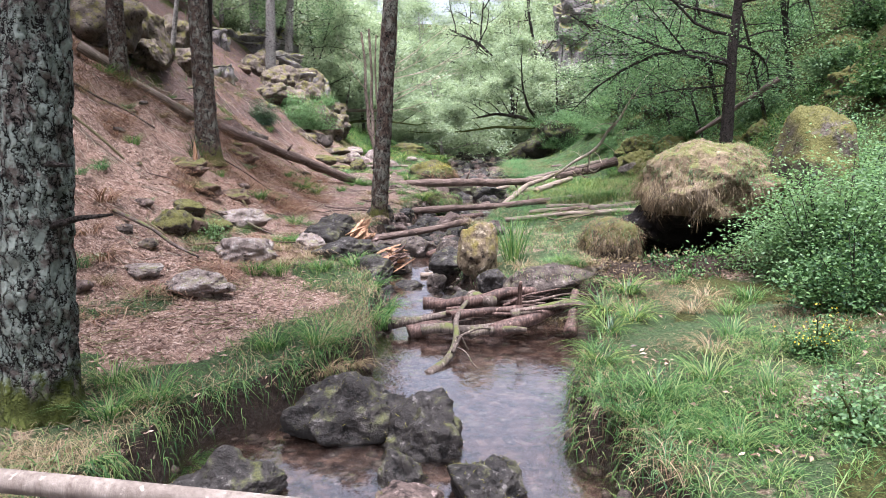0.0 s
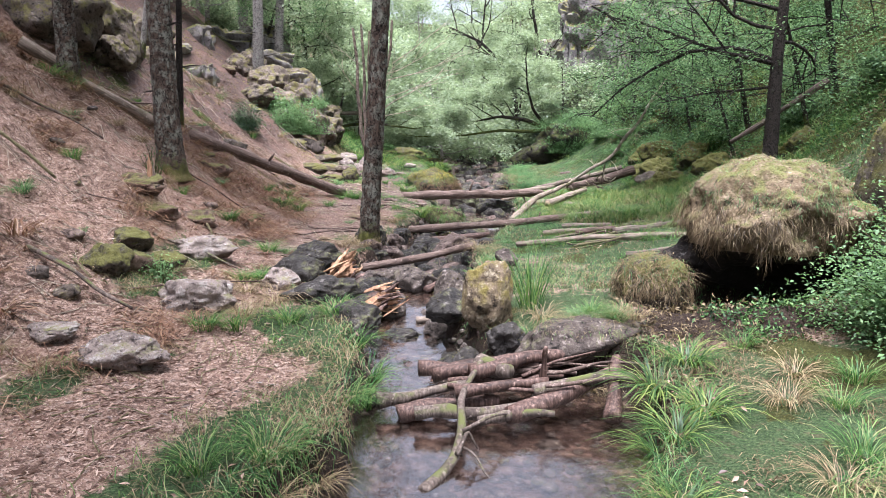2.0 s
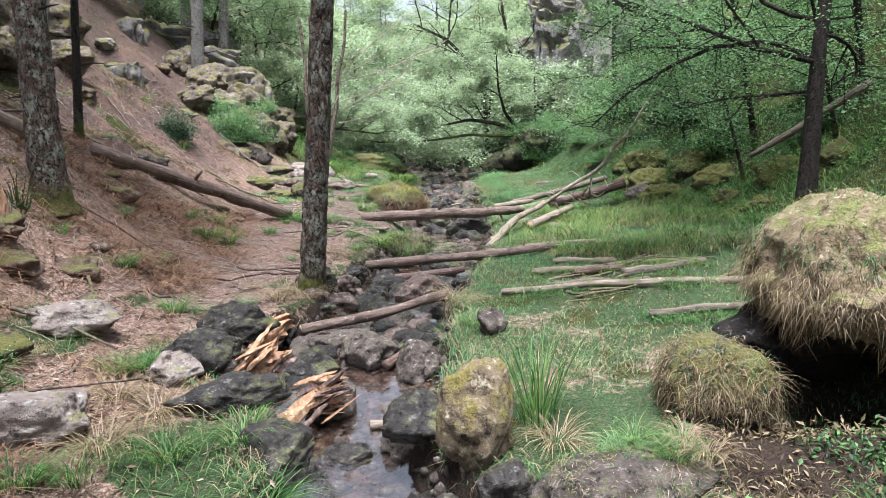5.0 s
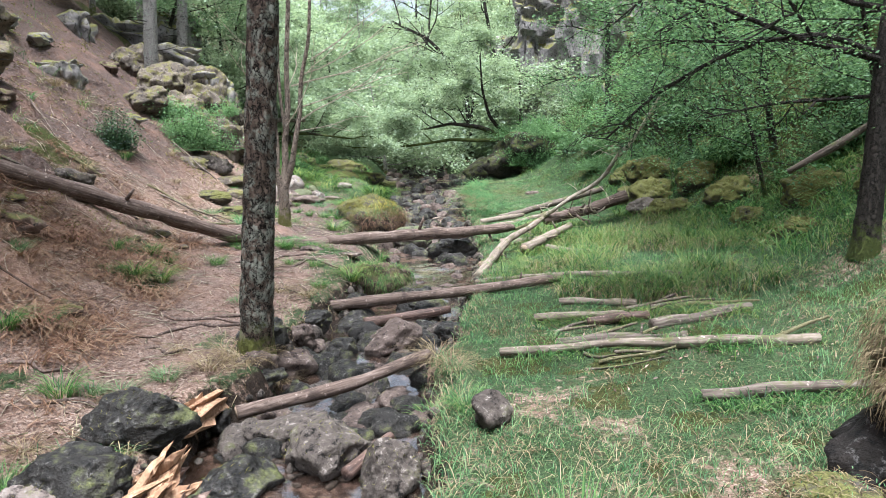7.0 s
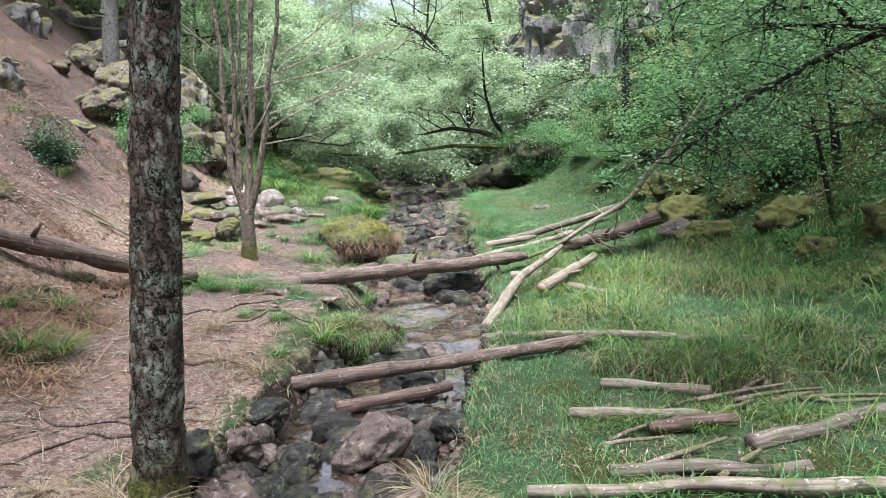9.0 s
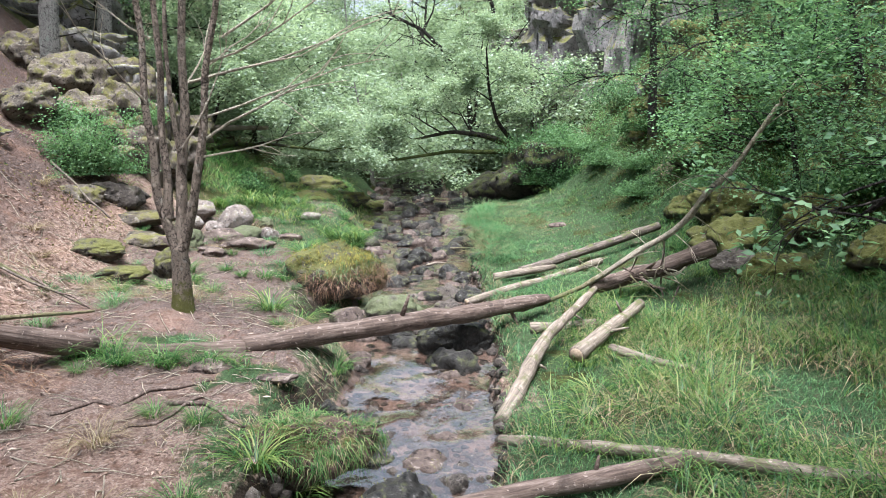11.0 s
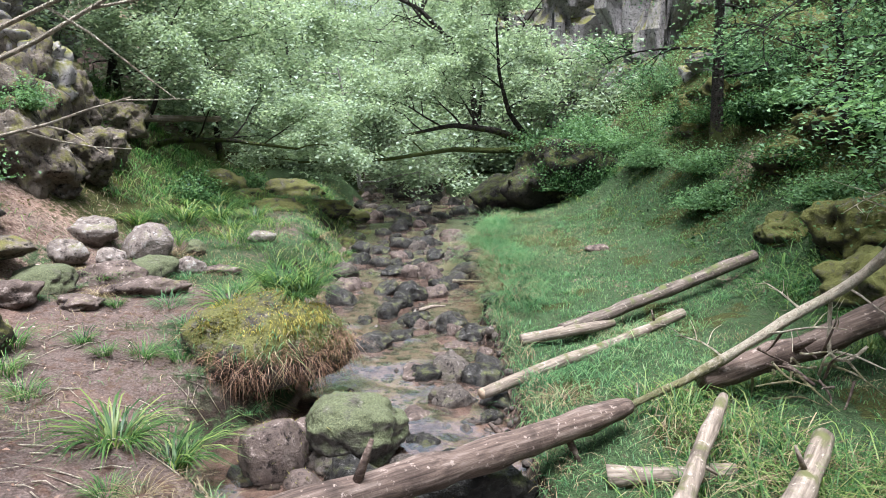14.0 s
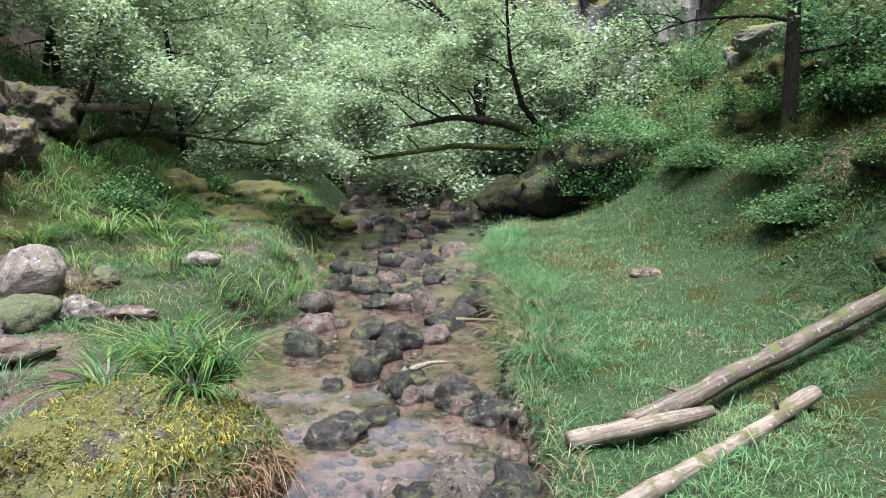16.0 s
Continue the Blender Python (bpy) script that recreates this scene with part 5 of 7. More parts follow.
stones([(1.45, 21.7, .95, .85, .75, 20), (1.25, 20.9, .36, .3, .22, 0)], MAT_ROCK_WET, "dark rock under the fallen log", G1, "rock", .2, 4, 364)
stones([(.62, 22.6, 1.0, .85, .8, 0)], MAT_ROCK_GREYMOSS, "round rock furred with grey-green moss", G1, "rock", .15, 4, 370, round_off=.55)
stones([(-.1, 22.35, .64, .54, .7, 30), (.2, 22.1, .32, .28, .3, 0), (.14, 22.75, .42, .36, .42, 60)], MAT_ROCK_RED, "smooth brown boulder beside the tussock", G1, "rock", .15, 4, 375, round_off=.5, rough=.05)
stones([(1.3, 28.2, .62, .5, .42, 20), (1.0, 27.6, .42, .36, .26, 0), (.7, 25.7, .62, .5, .34, 40), (1.75, 26.3, .48, .42, .42, 0), (2.05, 26.0, .5, .4, .36, 20), (1.55, 30.2, .52, .46, .34, 30), (1.0, 30.0, .5, .42, .3, 10), (1.9, 31.5, .5, .4, .36, 50), (1.35, 27.0, .5, .42, .24, 0), (1.9, 24.4, .5, .42, .44, 0), (2.0, 23.6, .36, .32, .26, 0)], MAT_ROCK_WET, "dark rounded stone in the stream", G1, "rock", .2, 4, 380)
stones([(1.75, 25.6, .4, .34, .24, 0), (1.55, 25.2, .36, .3, .22, 40), (2.1, 25.3, .32, .3, .24, 10), (1.2, 24.6, .5, .4, .2, 70), (1.15, 23.4, .45, .36, .22, 20)], MAT_ROCK_RED, "pale reddish stone in the stream", G1, "rock", .2, 3, 395)
# cobbles in the upper bed, each its own stone
rng = np.random.default_rng(77)
variants = []
for k in range(10):
    v, f = stone_shape(500 + k, 3, 10, .22, .12)
    for mt in (MAT_ROCK_WET, MAT_ROCK_WET, MAT_ROCK_WET, MAT_ROCK_WET, MAT_ROCK, MAT_ROCK_RED):
        g = Geo()
        g.add(v * np.array([.5, .42, .33]), f)
        variants.append(g.mesh("cobble", mt))
count = 0
while count < 330:
    y = rng.uniform(13, 46) if count > 40 else rng.uniform(9.5, 16)
    l, r = float(left_edge(y)), float(right_edge(y))
    u = rng.beta(1.2, 1.2)
    x = l + (r - l) * (u * 1.1 - .05)
    if (16.5 < y < 21.8 and rng.random() < .8) or (22.5 < y < 27.5 and u < .42 and rng.random() < .8) or (y < 12.5 and .25 < u < .8) or rng.random() < .15:
        continue
    s = (.12 + .36 * rng.random() ** 1.8) * (1.1 if y > 28 else .9)
    ob = new("cobble", variants[rng.integers(len(variants))])
    ob.matrix_world = pose(x, y, ground_at(x, y) + s * .2, rng.uniform(-15, 15), rng.uniform(-15, 15), rng.uniform(0, 360)) @ Matrix.Diagonal((s * 1.45, s * 1.35, s * 1.6, 1))
    tagged(ob, "rounded cobble in the stream bed", "stone", "cobbles of the stream")
    count += 1

G2 = "rocks beside the path"
stones([(-2.95, 8.05, .95, .5, .34, -15), (-3.6, 8.25, .5, .4, .2, 10)], MAT_ROCK_PALE, "pale lichen-blotched stone beside the path", G2, "path_rock", .35, 4, 410)
stones([(-3.3, 11.75, .85, .7, .5, 10), (-2.75, 9.75, 1.0, .75, .55, 20), (-2.15, 11.0, .55, .4, .36, 0)], MAT_ROCK_PALE, "pinkish flat-topped stone beside the path", G2, "path_rock", .3, 4, 415)
stones([(-3.85, 9.95, .5, .45, .5, 0), (-3.55, 10.7, .6, .4, .3, 40), (-4.0, 10.9, .6, .5, .36, 10)], MAT_ROCK_MOSS, "dark mossy stone in the litter slope", G2, "path_rock", .3, 4, 420)
stones([(-2.72, 27.7, .85, .75, .66, 0), (-1.3, 29.2, .6, .36, .26, 0), (-3.35, 26.4, .6, .5, .4, 30)], MAT_ROCK_PALE, "smooth pale boulder on the bank", G2, "pale_boulder", .2, 4, 425, round_off=.5, rough=.06)
stones([(-2.7, 26.2, .9, .7, .45, 0), (-2.1, 25.6, 1.0, .6, .32, 20), (-3.2, 24.6, .8, .6, .36, 60), (-2.6, 24.9, .6, .5, .2, 0), (-1.6, 27.2, .7, .4, .2, 10)], MAT_ROCK_RED, "greyish stone half sunk in the turf", G2, "path_rock", .35, 4, 430)
stones([(-2.8, 23.3, .55, .5, .62, 0), (-3.3, 22.6, .9, .6, .32, 20), (-3.9, 23.3, 1.1, .7, .36, 10)], MAT_ROCK_MOSS, "stone capped with bright moss", G2, "moss_rock", .25, 4, 436, round_off=.45)
stones([(4.75, 29.3, .5, .3, .16, 10)], MAT_ROCK_RED, "flat reddish slab lying on the meadow", G2, "slab", .25, 3, 440)
stones([(6.15, 23.15, .75, .6, .55, 20)], MAT_ROCK, "pale stone half grown over by grass", G2, "pale_boulder", .3, 4, 441)
stones([(-.6, 19.2, .5, .3, .1, 0), (-1.3, 19.3, .5, .35, .14, 20), (-.9, 20.0, .4, .3, .12, 30)], MAT_ROCK_RED, "flat stone set in the bare path", G2, "path_rock", .45, 3, 442)
# small stones of the far bed and margins
rng = np.random.default_rng(78)
g = Geo()
v0, f0 = stone_shape(520, 1, 9, .05, .4)
for k in range(4200):
    y = rng.uniform(9, 48) if k % 3 == 1 else rng.uniform(17, 34) if k % 3 else rng.uniform(4, 20)
    l, r = float(left_edge(y)), float(right_edge(y))
    x = rng.uniform(l - .12, r + .12)
    s = rng.uniform(.02, .08) * (1.5 if k % 7 == 0 else 1)
    a = rng.uniform(0, 6.28)
    R = np.array([[np.cos(a), -np.sin(a), 0], [np.sin(a), np.cos(a), 0], [0, 0, 1]])
    g.add(v0 * rng.uniform(.6, 1.3, 3) * s @ R.T + [x, y, ground_at(x, y) + s * .3], f0)
tagged(g.part("pebbles", MAT_ROCK), "small reddish pebbles strewn over the stream bed", "pebbles", kind="stuff")

# ---- logs and branches ----
LG = "logs lying in the valley"
log("fallen_log", [(-5.3, 16.95, 2.16), (-2.5, 19.6, .72)], .13, .115, MAT_LOG, "grey-brown barkless log lying down the bank", 1, 20, .05, 2)
log("fallen_log", [(-7.3, 14.55, 3.75), (-5.5, 15.7, 2.35)], .1, .1, MAT_LOG_PALE, "weathered pale log wedged on the slope", 2, 14, .05, 1)
log("fallen_log", [(-2.6, 19.85, .62), (-1.0, 19.85, .58)], .09, .105, MAT_LOG, "split grey log lying along the path", 3, 16, .03, 0)
log("fallen_log", [(-1.05, 19.85, .62), (.9, 20.9, .58), (2.85, 22.2, .52)], .12, .105, MAT_LOG, "long barkless log bridging the stream", 4, 24, .03, 3, splintered=True)
log("fallen_log", [(-.75, 16.5, .2), (1.4, 17.05, .3), (2.95, 17.25, .42)], .082, .068, MAT_LOG, "smooth log bridging the stream", 5, 18, .04, 1, cut=MAT_CUT)
log("fallen_log", [(-.25, 16.25, .02), (.95, 16.6, .1)], .07, .06, MAT_LOG_RED, "short wet log lodged in the stream", 6, 12, .03, 0)
log("fallen_log", [(-1.3, 13.1, .05), (-.2, 13.45, .18), (.5, 14.0, .27)], .068, .06, MAT_LOG, "pale smooth log slanting across the stream", 7, 18, .04, 0, cut=MAT_CUT)
log("fallen_log", [(1.25, 13.9, .31), (2.8, 13.5, .46), (4.25, 13.15, .6)], .042, .058, MAT_LOG_PALE, "long mossy log lying across the meadow", 8, 16, .06, 3)
log("fallen_log", [(1.9, 15.25, .31), (2.95, 14.75, .44)], .05, .055, MAT_LOG_PALE, "short weathered log in the grass", 9, 14, .03, 0, cut=MAT_CUT)
log("fallen_log", [(2.4, 14.68, .4), (3.1, 14.6, .48)], .055, .06, MAT_LOG_RED, "short red-brown log in the grass", 10, 14, .03, 1)
log("fallen_log", [(2.35, 15.8, .37), (3.2, 15.3, .45)], .045, .05, MAT_LOG_PALE, "short weathered log in the grass", 11, 12, .03, 0)
log("fallen_log", [(1.9, 14.1, .33), (3.2, 13.75, .48)], .05, .06, MAT_LOG_DARK, "bark-covered log half hidden in grass", 12, 14, .05, 1)
log("fallen_log", [(2.95, 14.1, .5), (4.2, 14.4, .6)], .065, .06, MAT_LOG_DARK, "bark-covered log half hidden in grass", 13, 14, .05, 2)
log("fallen_log", [(2.7, 12.3, .4), (4.2, 12.0, .53)], .055, .06, MAT_LOG_DARK, "dark log in the grass beside the boulder", 14, 14, .05, 0)
log("fallen_log", [(1.55, 18.4, .1), (2.7, 17.35, .4), (4.2, 16.3, .6)], .05, .06, MAT_LOG_PALE, "thin pale log running into tall grass", 15, 12, .05, 0)
log("fallen_log", [(1.62, 18.75, .12), (2.4, 20.3, .5), (3.4, 21.7, .78)], .095, .05, MAT_LOG_PALE, "pale splintered trunk sloping down to the water", 16, 16, .05, 2, splintered=True)
log("fallen_log", [(2.65, 19.85, .42), (3.85, 21.15, .68)], .09, .07, MAT_LOG_PALE, "pale peeling log in the grass", 17, 16, .04, 2, cut=MAT_CUT)
log("fallen_log", [(3.15, 20.15, .4), (3.7, 19.1, .46)], .06, .05, MAT_LOG_PALE, "straw-coloured log in the woodrush", 18, 12, .04, 0)
log("fallen_log", [(3.6, 22.5, .62), (5.6, 22.85, 1.12)], .11, .145, MAT_LOG, "thick log with torn roots under a bush", 19, 18, .04, 2)
log("fallen_log", [(2.95, 24.82, .42), (6.1, 26.35, 1.03)], .075, .088, MAT_LOG_DARK, "long dark log lying up the meadow", 20, 18, .05, 2)
log("fallen_log", [(1.8, 23.4, .2), (4.5, 25.0, .56)], .06, .062, MAT_LOG_PALE, "long pale log lying up the meadow", 21, 18, .04, 1, cut=MAT_CUT)
log("fallen_log", [(2.45, 24.75, .33), (3.6, 24.85, .5)], .075, .065, MAT_LOG_PALE, "short pale log beside the longer ones", 22, 14, .03, 0, splintered=True)
log("fallen_log", [(2.45, 21.45, .29), (3.3, 21.25, .4)], .08, .06, MAT_LOG_PALE, "short log half sunk in turf", 23, 12, .03, 0)
log("fallen_log", [(6.0, 16.9, 2.0), (7.4, 15.9, 3.2)], .05, .06, MAT_LOG_DARK, "mossy dead trunk leaning on the slope", 24, 14, .05, 1)
log("fallen_log", [(-4.95, 34, 3.1), (-3.0, 34.1, 3.1)], .09, .06, MAT_LOG_PALE, "dead grey trunk caught against the rocks", 25, 12, .05, 1)

# the long thin lichened branch that rises from the log
BR = base("fallen_tree", (2.9, 22.35, .45), "thin fallen tree with pale lichened bark and fresh leaves", "tree", LG)
g = Geo()
main = curve_pts([(0, 0, 0), (.65, .15, .22), (1.16, -.05, .7), (1.73, .05, .9), (2.05, -.15, 1.26), (2.47, -.5, 2.0), (2.9, -.8, 2.9), (3.6, -1.0, 3.8)], 30, .05, 3)
tube(g, main, np.interp(np.arange(30), [0, 8, 16, 29], [.03, .048, .045, .015]), 9, .22, 3, freq=9)
g.part("stem", MAT_TWIG, BR)
rng = np.random.default_rng(61)
g, tips = Geo(), []
for k in range(9):
    branch(g, tips, main[5 + k * 2], (rng.uniform(-.6, .8), rng.uniform(-.9, .5), rng.uniform(-.7, .5)), rng.uniform(.4, .9), .012, 1, rng, .15, 4, .7, 4)
tube(g, curve_pts([(1.73, .02, .88), (1.71, -.02, .6), (1.72, -.03, .42), (1.9, -.04, .36), (2.05, -.05, .5)], 14, .01, 4), np.linspace(.022, .014, 14), 7, .15, 4)
g.part("branchwork", MAT_TWIG, BR)["kind"] = "stuff"
g, tips = Geo(), []
for k in range(9):
    branch(g, tips, main[min(18 + k, 29)], (rng.uniform(-.9, .5), rng.uniform(-.9, .6), rng.uniform(-.1, .6)), rng.uniform(.8, 1.5), .012, 1, rng, .08, 6, .8, 4)
g.part("branchwork", MAT_DARKBARK, BR)["kind"] = "stuff"
g = Geo()
leaves(g, leaf_points(tips, 20, .14, rng), .062, rng, .75)
g.part("foliage", MAT_BILBERRY, BR, "fresh light green leaves")["kind"] = "stuff"

# the stick dam across the pool
DM = "sticks of the dam"
rng = np.random.default_rng(71)
dam = [((-.6, 8.05, -.2), (.35, 8.35, -.1), .05), ((-.25, 8.75, -.14), (.75, 8.85, -.06), .06), ((.25, 8.25, -.02), (1.5, 8.7, .12), .06), ((-.25, 7.8, -.22), (1.1, 7.95, -.12), .05), ((.55, 7.75, -.2), (1.65, 8.35, .0), .07),
       ((.1, 8.0, -.1), (.95, 8.15, -.05), .045), ((.35, 8.55, -.02), (.6, 8.2, .02), .08), ((1.45, 7.75, -.25), (1.6, 8.3, .12), .06), ((-.1, 8.5, -.12), (.9, 8.45, .0), .05), ((.3, 7.7, -.25), (.95, 7.75, -.2), .035), ((.9, 8.2, -.1), (.92, 8.12, .28), .03), ((-.4, 7.95, -.3), (.5, 8.1, -.22), .06), ((.8, 8.0, -.1), (1.7, 8.1, .02), .05)]
for i, (a, b, r) in enumerate(dam):
    stick("dam_stick", a, b, r * 1.3, MAT_LOG_RED if i % 3 else MAT_LOG_DARK, "wet red-brown stick jammed across the pool", i, .06, DM, "stick")
for i in range(9):
    x, y, a, L = rng.uniform(-.2, 1.0), rng.uniform(7.75, 8.6), rng.uniform(-.35, .5), rng.uniform(.5, 1.1)
    z = -.16 + .2 * (x + .2) / 1.4 + rng.uniform(-.04, .06)
    stick("dam_stick", (x, y, z), (x + L * np.cos(a), y + L * np.sin(a), z + rng.uniform(.0, .14)), rng.uniform(.015, .035), MAT_LOG_RED if i % 2 else MAT_LOG, "wet red-brown stick jammed across the pool", 40 + i, .06, DM, "stick")
FB = base("forked_branch", (-.15, 6.75, -.38), "peeled forked branch lying over the dam into the pool", "branch", DM)
for k, (pp, r) in enumerate([([(0, 0, 0), (.25, .35, .1), (.33, .75, .22), (.32, 1.2, .32), (.5, 1.6, .45)], .05), ([(.25, .35, .12), (.36, .45, .3), (.42, .5, .1)], .02), ([(.3, .6, .2), (.5, .7, .25), (.7, .95, .2)], .018), ([(.27, .45, .14), (.42, .3, .1), (.5, .15, .02)], .012)]):
    g = Geo()
    q = curve_pts(pp, 14, .05, k)
    tube(g, q, np.linspace(r, r * .5, 14), 8, .15, k, freq=8)
    g.part("limb", MAT_LOG_DARK, FB)

# the broken orange stump
SB = base("broken_stump", (-1.36, 10.6, -.42), "torn rotten stump with splintered orange wood", "stump")


def splinter(parent, a, b, w, mat, seed, name="splinter"):
    """A torn sliver of wood: flat, grooved along its length and ending in points."""
    rg = np.random.default_rng(seed)
    a, b = np.array(a, float), np.array(b, float)
    ax = unit(b - a)
    side = unit(np.cross(ax, rg.normal(0, 1, 3)))
    thin = np.cross(ax, side)
    g = Geo()
    n, m = 9, 9
    t = np.linspace(0, 1, n)
    shape = np.interp(t, [0, .12, .5, .85, 1], [.35, .9, 1, .55, .06])
    rows = []
    for k in range(n):
        ang = np.arange(m) * 2 * np.pi / m
        rr = w * shape[k] * (1 + .28 * np.sin(ang * 4 + seed) + rg.normal(0, .12, m))
        c = a + (b - a) * t[k] + side * .12 * w * rg.normal()
        rows.append(c + np.outer(rr * np.cos(ang), side) + np.outer(.5 * rr * np.sin(ang), thin) + np.outer(rg.normal(0, .12, m) * w * (k in (0, n - 1)) * 3, ax))
    v = np.vstack(rows)
    i = (np.arange(n - 1)[:, None] * m + np.arange(m)[None]).ravel()
    j = (np.arange(n - 1)[:, None] * m + (np.arange(m)[None] + 1) % m).ravel()
    k = np.arange(1, m - 1)
    g.add(v, np.stack([i, i + m, j + m, j], 1), np.stack([np.zeros(m - 2, int), k, k + 1], 1), np.stack([np.full(m - 2, (n - 1) * m), (n - 1) * m + k + 1, (n - 1) * m + k], 1))
    return g.part(name, mat, parent, flat=True)


splinter(SB, (-.12, -.25, .02), (.46, .2, .44), .085, MAT_ROT, 1)
splinter(SB, (-.06, -.25, .02), (-.0, .27, .62), .06, MAT_ROT, 2)
splinter(SB, (-.17, -.25, .02), (-.3, -.15, .34), .03, MAT_ROT, 3)
splinter(SB, (.42, -.2, .0), (.25, .15, .3), .035, MAT_LOG, 4)
rg = np.random.default_rng(72)
for cx, cy, cz, sx, sz, d in ((.04, .28, .64, .11, .1, (.6, .3, .5)), (.44, .2, .38, .11, .09, (.8, .3, .3))):
    for k in range(34):
        o = rg.normal(0, 1, 3) * np.array([sx, .1, sz]) * .55
        dd = unit(np.array(d) + rg.normal(0, .28, 3)) * rg.uniform(.14, .32)
        c = np.array([cx, cy, cz]) + o
        splinter(SB, tuple(c - dd * .5), tuple(c + dd * .6), rg.uniform(.014, .036), MAT_ROT if rg.random() < .7 else MAT_LOG_RED, 100 + k)
SB.scale = (1.3, 1.3, 1.3)
log("plank", [(-.25, 12.1, -.08), (.1, 12.6, .0)], .06, .05, MAT_LOG_RED, "wet red plank of wood in the stream", 33, 8, .01)
log("plank", [(-.35, 10.75, -.18), (.25, 10.85, -.14)], .045, .03, MAT_LOG_PALE, "pale splinter of wood in the stream", 34, 8, .02)
stick("fallen_branch", (1.35, 27.0, .15), (1.75, 27.15, .17), .03, MAT_LOG_PALE, "pale stick lodged among the stones", 35)
stick("fallen_branch", (2.0, 28.6, .25), (2.9, 28.2, .3), .025, MAT_LOG_PALE, "pale stick lodged among the stones", 36)

# the handrail of the footbridge
HR = base("handrail", (0, 2.62, -.2), "round weathered wooden handrail of a footbridge", "railing")
g = Geo()
tube(g, curve_pts([(-3.6, 0, 1.05), (-1.75, 0, .84), (-.85, 0, .735), (1.6, 0, .45)], 40, .01, 2), .047, 20, .04, 2)
g.part("rail", MAT_RAIL, HR)
for x, h in ((-3.3, .97), (1.3, .45)):
    g = Geo()
    tube(g, [(x, 0, -.45), (x, 0, h)], .055, 14, .04, 5)
    g.part("post", MAT_RAIL, HR)

# ---- bushes ----


def bush(name, x, y, size, leaf, label, n=2500, leaf_size=.03, seed=1, z=None, stem=MAT_DARKBARK, flatness=.45, category="bush", clumps=26, extra=None, simple=False):
    zz = ground_at(x, y) - .05 if z is None else z
    e = base(name, (x, y, zz), label, category, "bushes")
    rg = np.random.default_rng(seed)
    d = rg.normal(0, 1, (clumps, 3))
    d[:, 2] = np.abs(d[:, 2]) * .9 + .05
    d /= np.linalg.norm(d, axis=1)[:, None]
    c = d * np.array(size) * np.array([.5, .5, 1.0]) * rg.uniform(.45, 1.0, (clumps, 1))
    gs = Geo()
    pts = []
    for k in range(clumps):
        foot = np.array([c[k, 0] * .25, c[k, 1] * .25, 0])
        tube(gs, curve_pts([foot, foot * .4 + c[k] * .6 + [0, 0, .03], c[k]], 6, .04, k), np.linspace(.012, .004, 6), 5, caps=False)
        m = n // clumps
        f = rg.uniform(.35, 1.12, m)[:, None]
        pts.append(foot + (c[k] - foot) * f + rg.normal(0, 1, (m, 3)) * np.array(size) * np.array([.085, .085, .10]))
    gs.part("branchwork", stem, e)["kind"] = "stuff"
    gl = Geo()
    p = np.concatenate(pts)
    p[:, 2] = np.maximum(p[:, 2], .02)
    leaves(gl, p, leaf_size, rg, flatness, .6, simple or y > 40)
    foliage = gl.part("foliage", leaf, e)
    foliage["kind"] = "stuff"
    if extra:
        ge = Geo()
        q = p[rg.choice(len(p), len(p) // 6)]
        q = q[q[:, 2] > size[2] * .35]
        leaves(ge, q + [0, 0, .02], .018, rg, .3, .8)
        ge.part("flowers", extra, foliage, "small yellow flowers")["kind"] = "stuff"
    return e


bush("bilberry_bush", 4.5, 8.0, (2.2, 2.2, 1.5), MAT_BILBERRY, "dense bilberry bush of fresh green leaves", 30000, .043, 1, clumps=110, flatness=.6)
bush("bilberry_bush", 5.2, 9.4, (1.8, 1.6, 1.8), MAT_BILBERRY, "dense bilberry bush of fresh green leaves", 18000, .04, 2, clumps=80, flatness=.6)
bush("bilberry_bush", 4.0, 6.6, (1.5, 1.3, .9), MAT_FERN, "low dark green shrub on the bank", 6000, .045, 3, clumps=36)
bush("bilberry_bush", 6.3, 10.6, (2.2, 2, 1.6), MAT_BILBERRY, "dense bilberry bush of fresh green leaves", 6000, .04, 4, clumps=40)
bush("gorse_bush", 3.05, 5.5, (.7, .6, .4), MAT_FERN, "low shrub tipped with yellow", 1800, .03, 5, extra=MAT_GORSE)
bush("fern_bush", 2.7, 4.3, (.7, .7, .45), MAT_BILBERRY, "light green low shrub at the bank edge", 1500, .04, 6)
bush("gorse_bush", -4.75, 13.6, (.6, .5, .8), MAT_FERN, "thin broom shrub with yellow flowers", 500, .025, 7, extra=MAT_GORSE)
bush("green_bush", -5.1, 25.9, (2.5, 1.7, 1.3), MAT_BILBERRY, "bright green bush on the slope", 15000, .05, 8, clumps=50)
bush("green_bush", -6.0, 27.4, (1.8, 1.3, .9), MAT_BILBERRY, "bright green bush on the slope", 4000, .06, 9)
bush("juniper_bush", -5.7, 22.6, (1.3, 1.1, .9), MAT_LEAF_DARK, "wispy blue-green shrub on the slope", 5000, .045, 10)
bush("green_bush", -4.7, 28.3, (1.1, .9, .6), MAT_BILBERRY, "bright green bush on a rock ledge", 2500, .05, 11, z=3.1)
bush("green_bush", 6.1, 35.9, (3.4, 2.4, 1.0), MAT_BILBERRY, "bright green bilberry on the boulder", 16000, .07, 12, z=2.3, clumps=80)
bush("green_bush", 5.2, 34.95, (1.6, .6, 1.0), MAT_FERN, "dark bilberry hanging down the boulder", 4500, .06, 19, z=1.3)
bush("green_bush", 6.5, 34.7, (1.8, .7, 1.2), MAT_FERN, "dark bilberry hanging down the boulder", 5500, .06, 20, z=1.1)
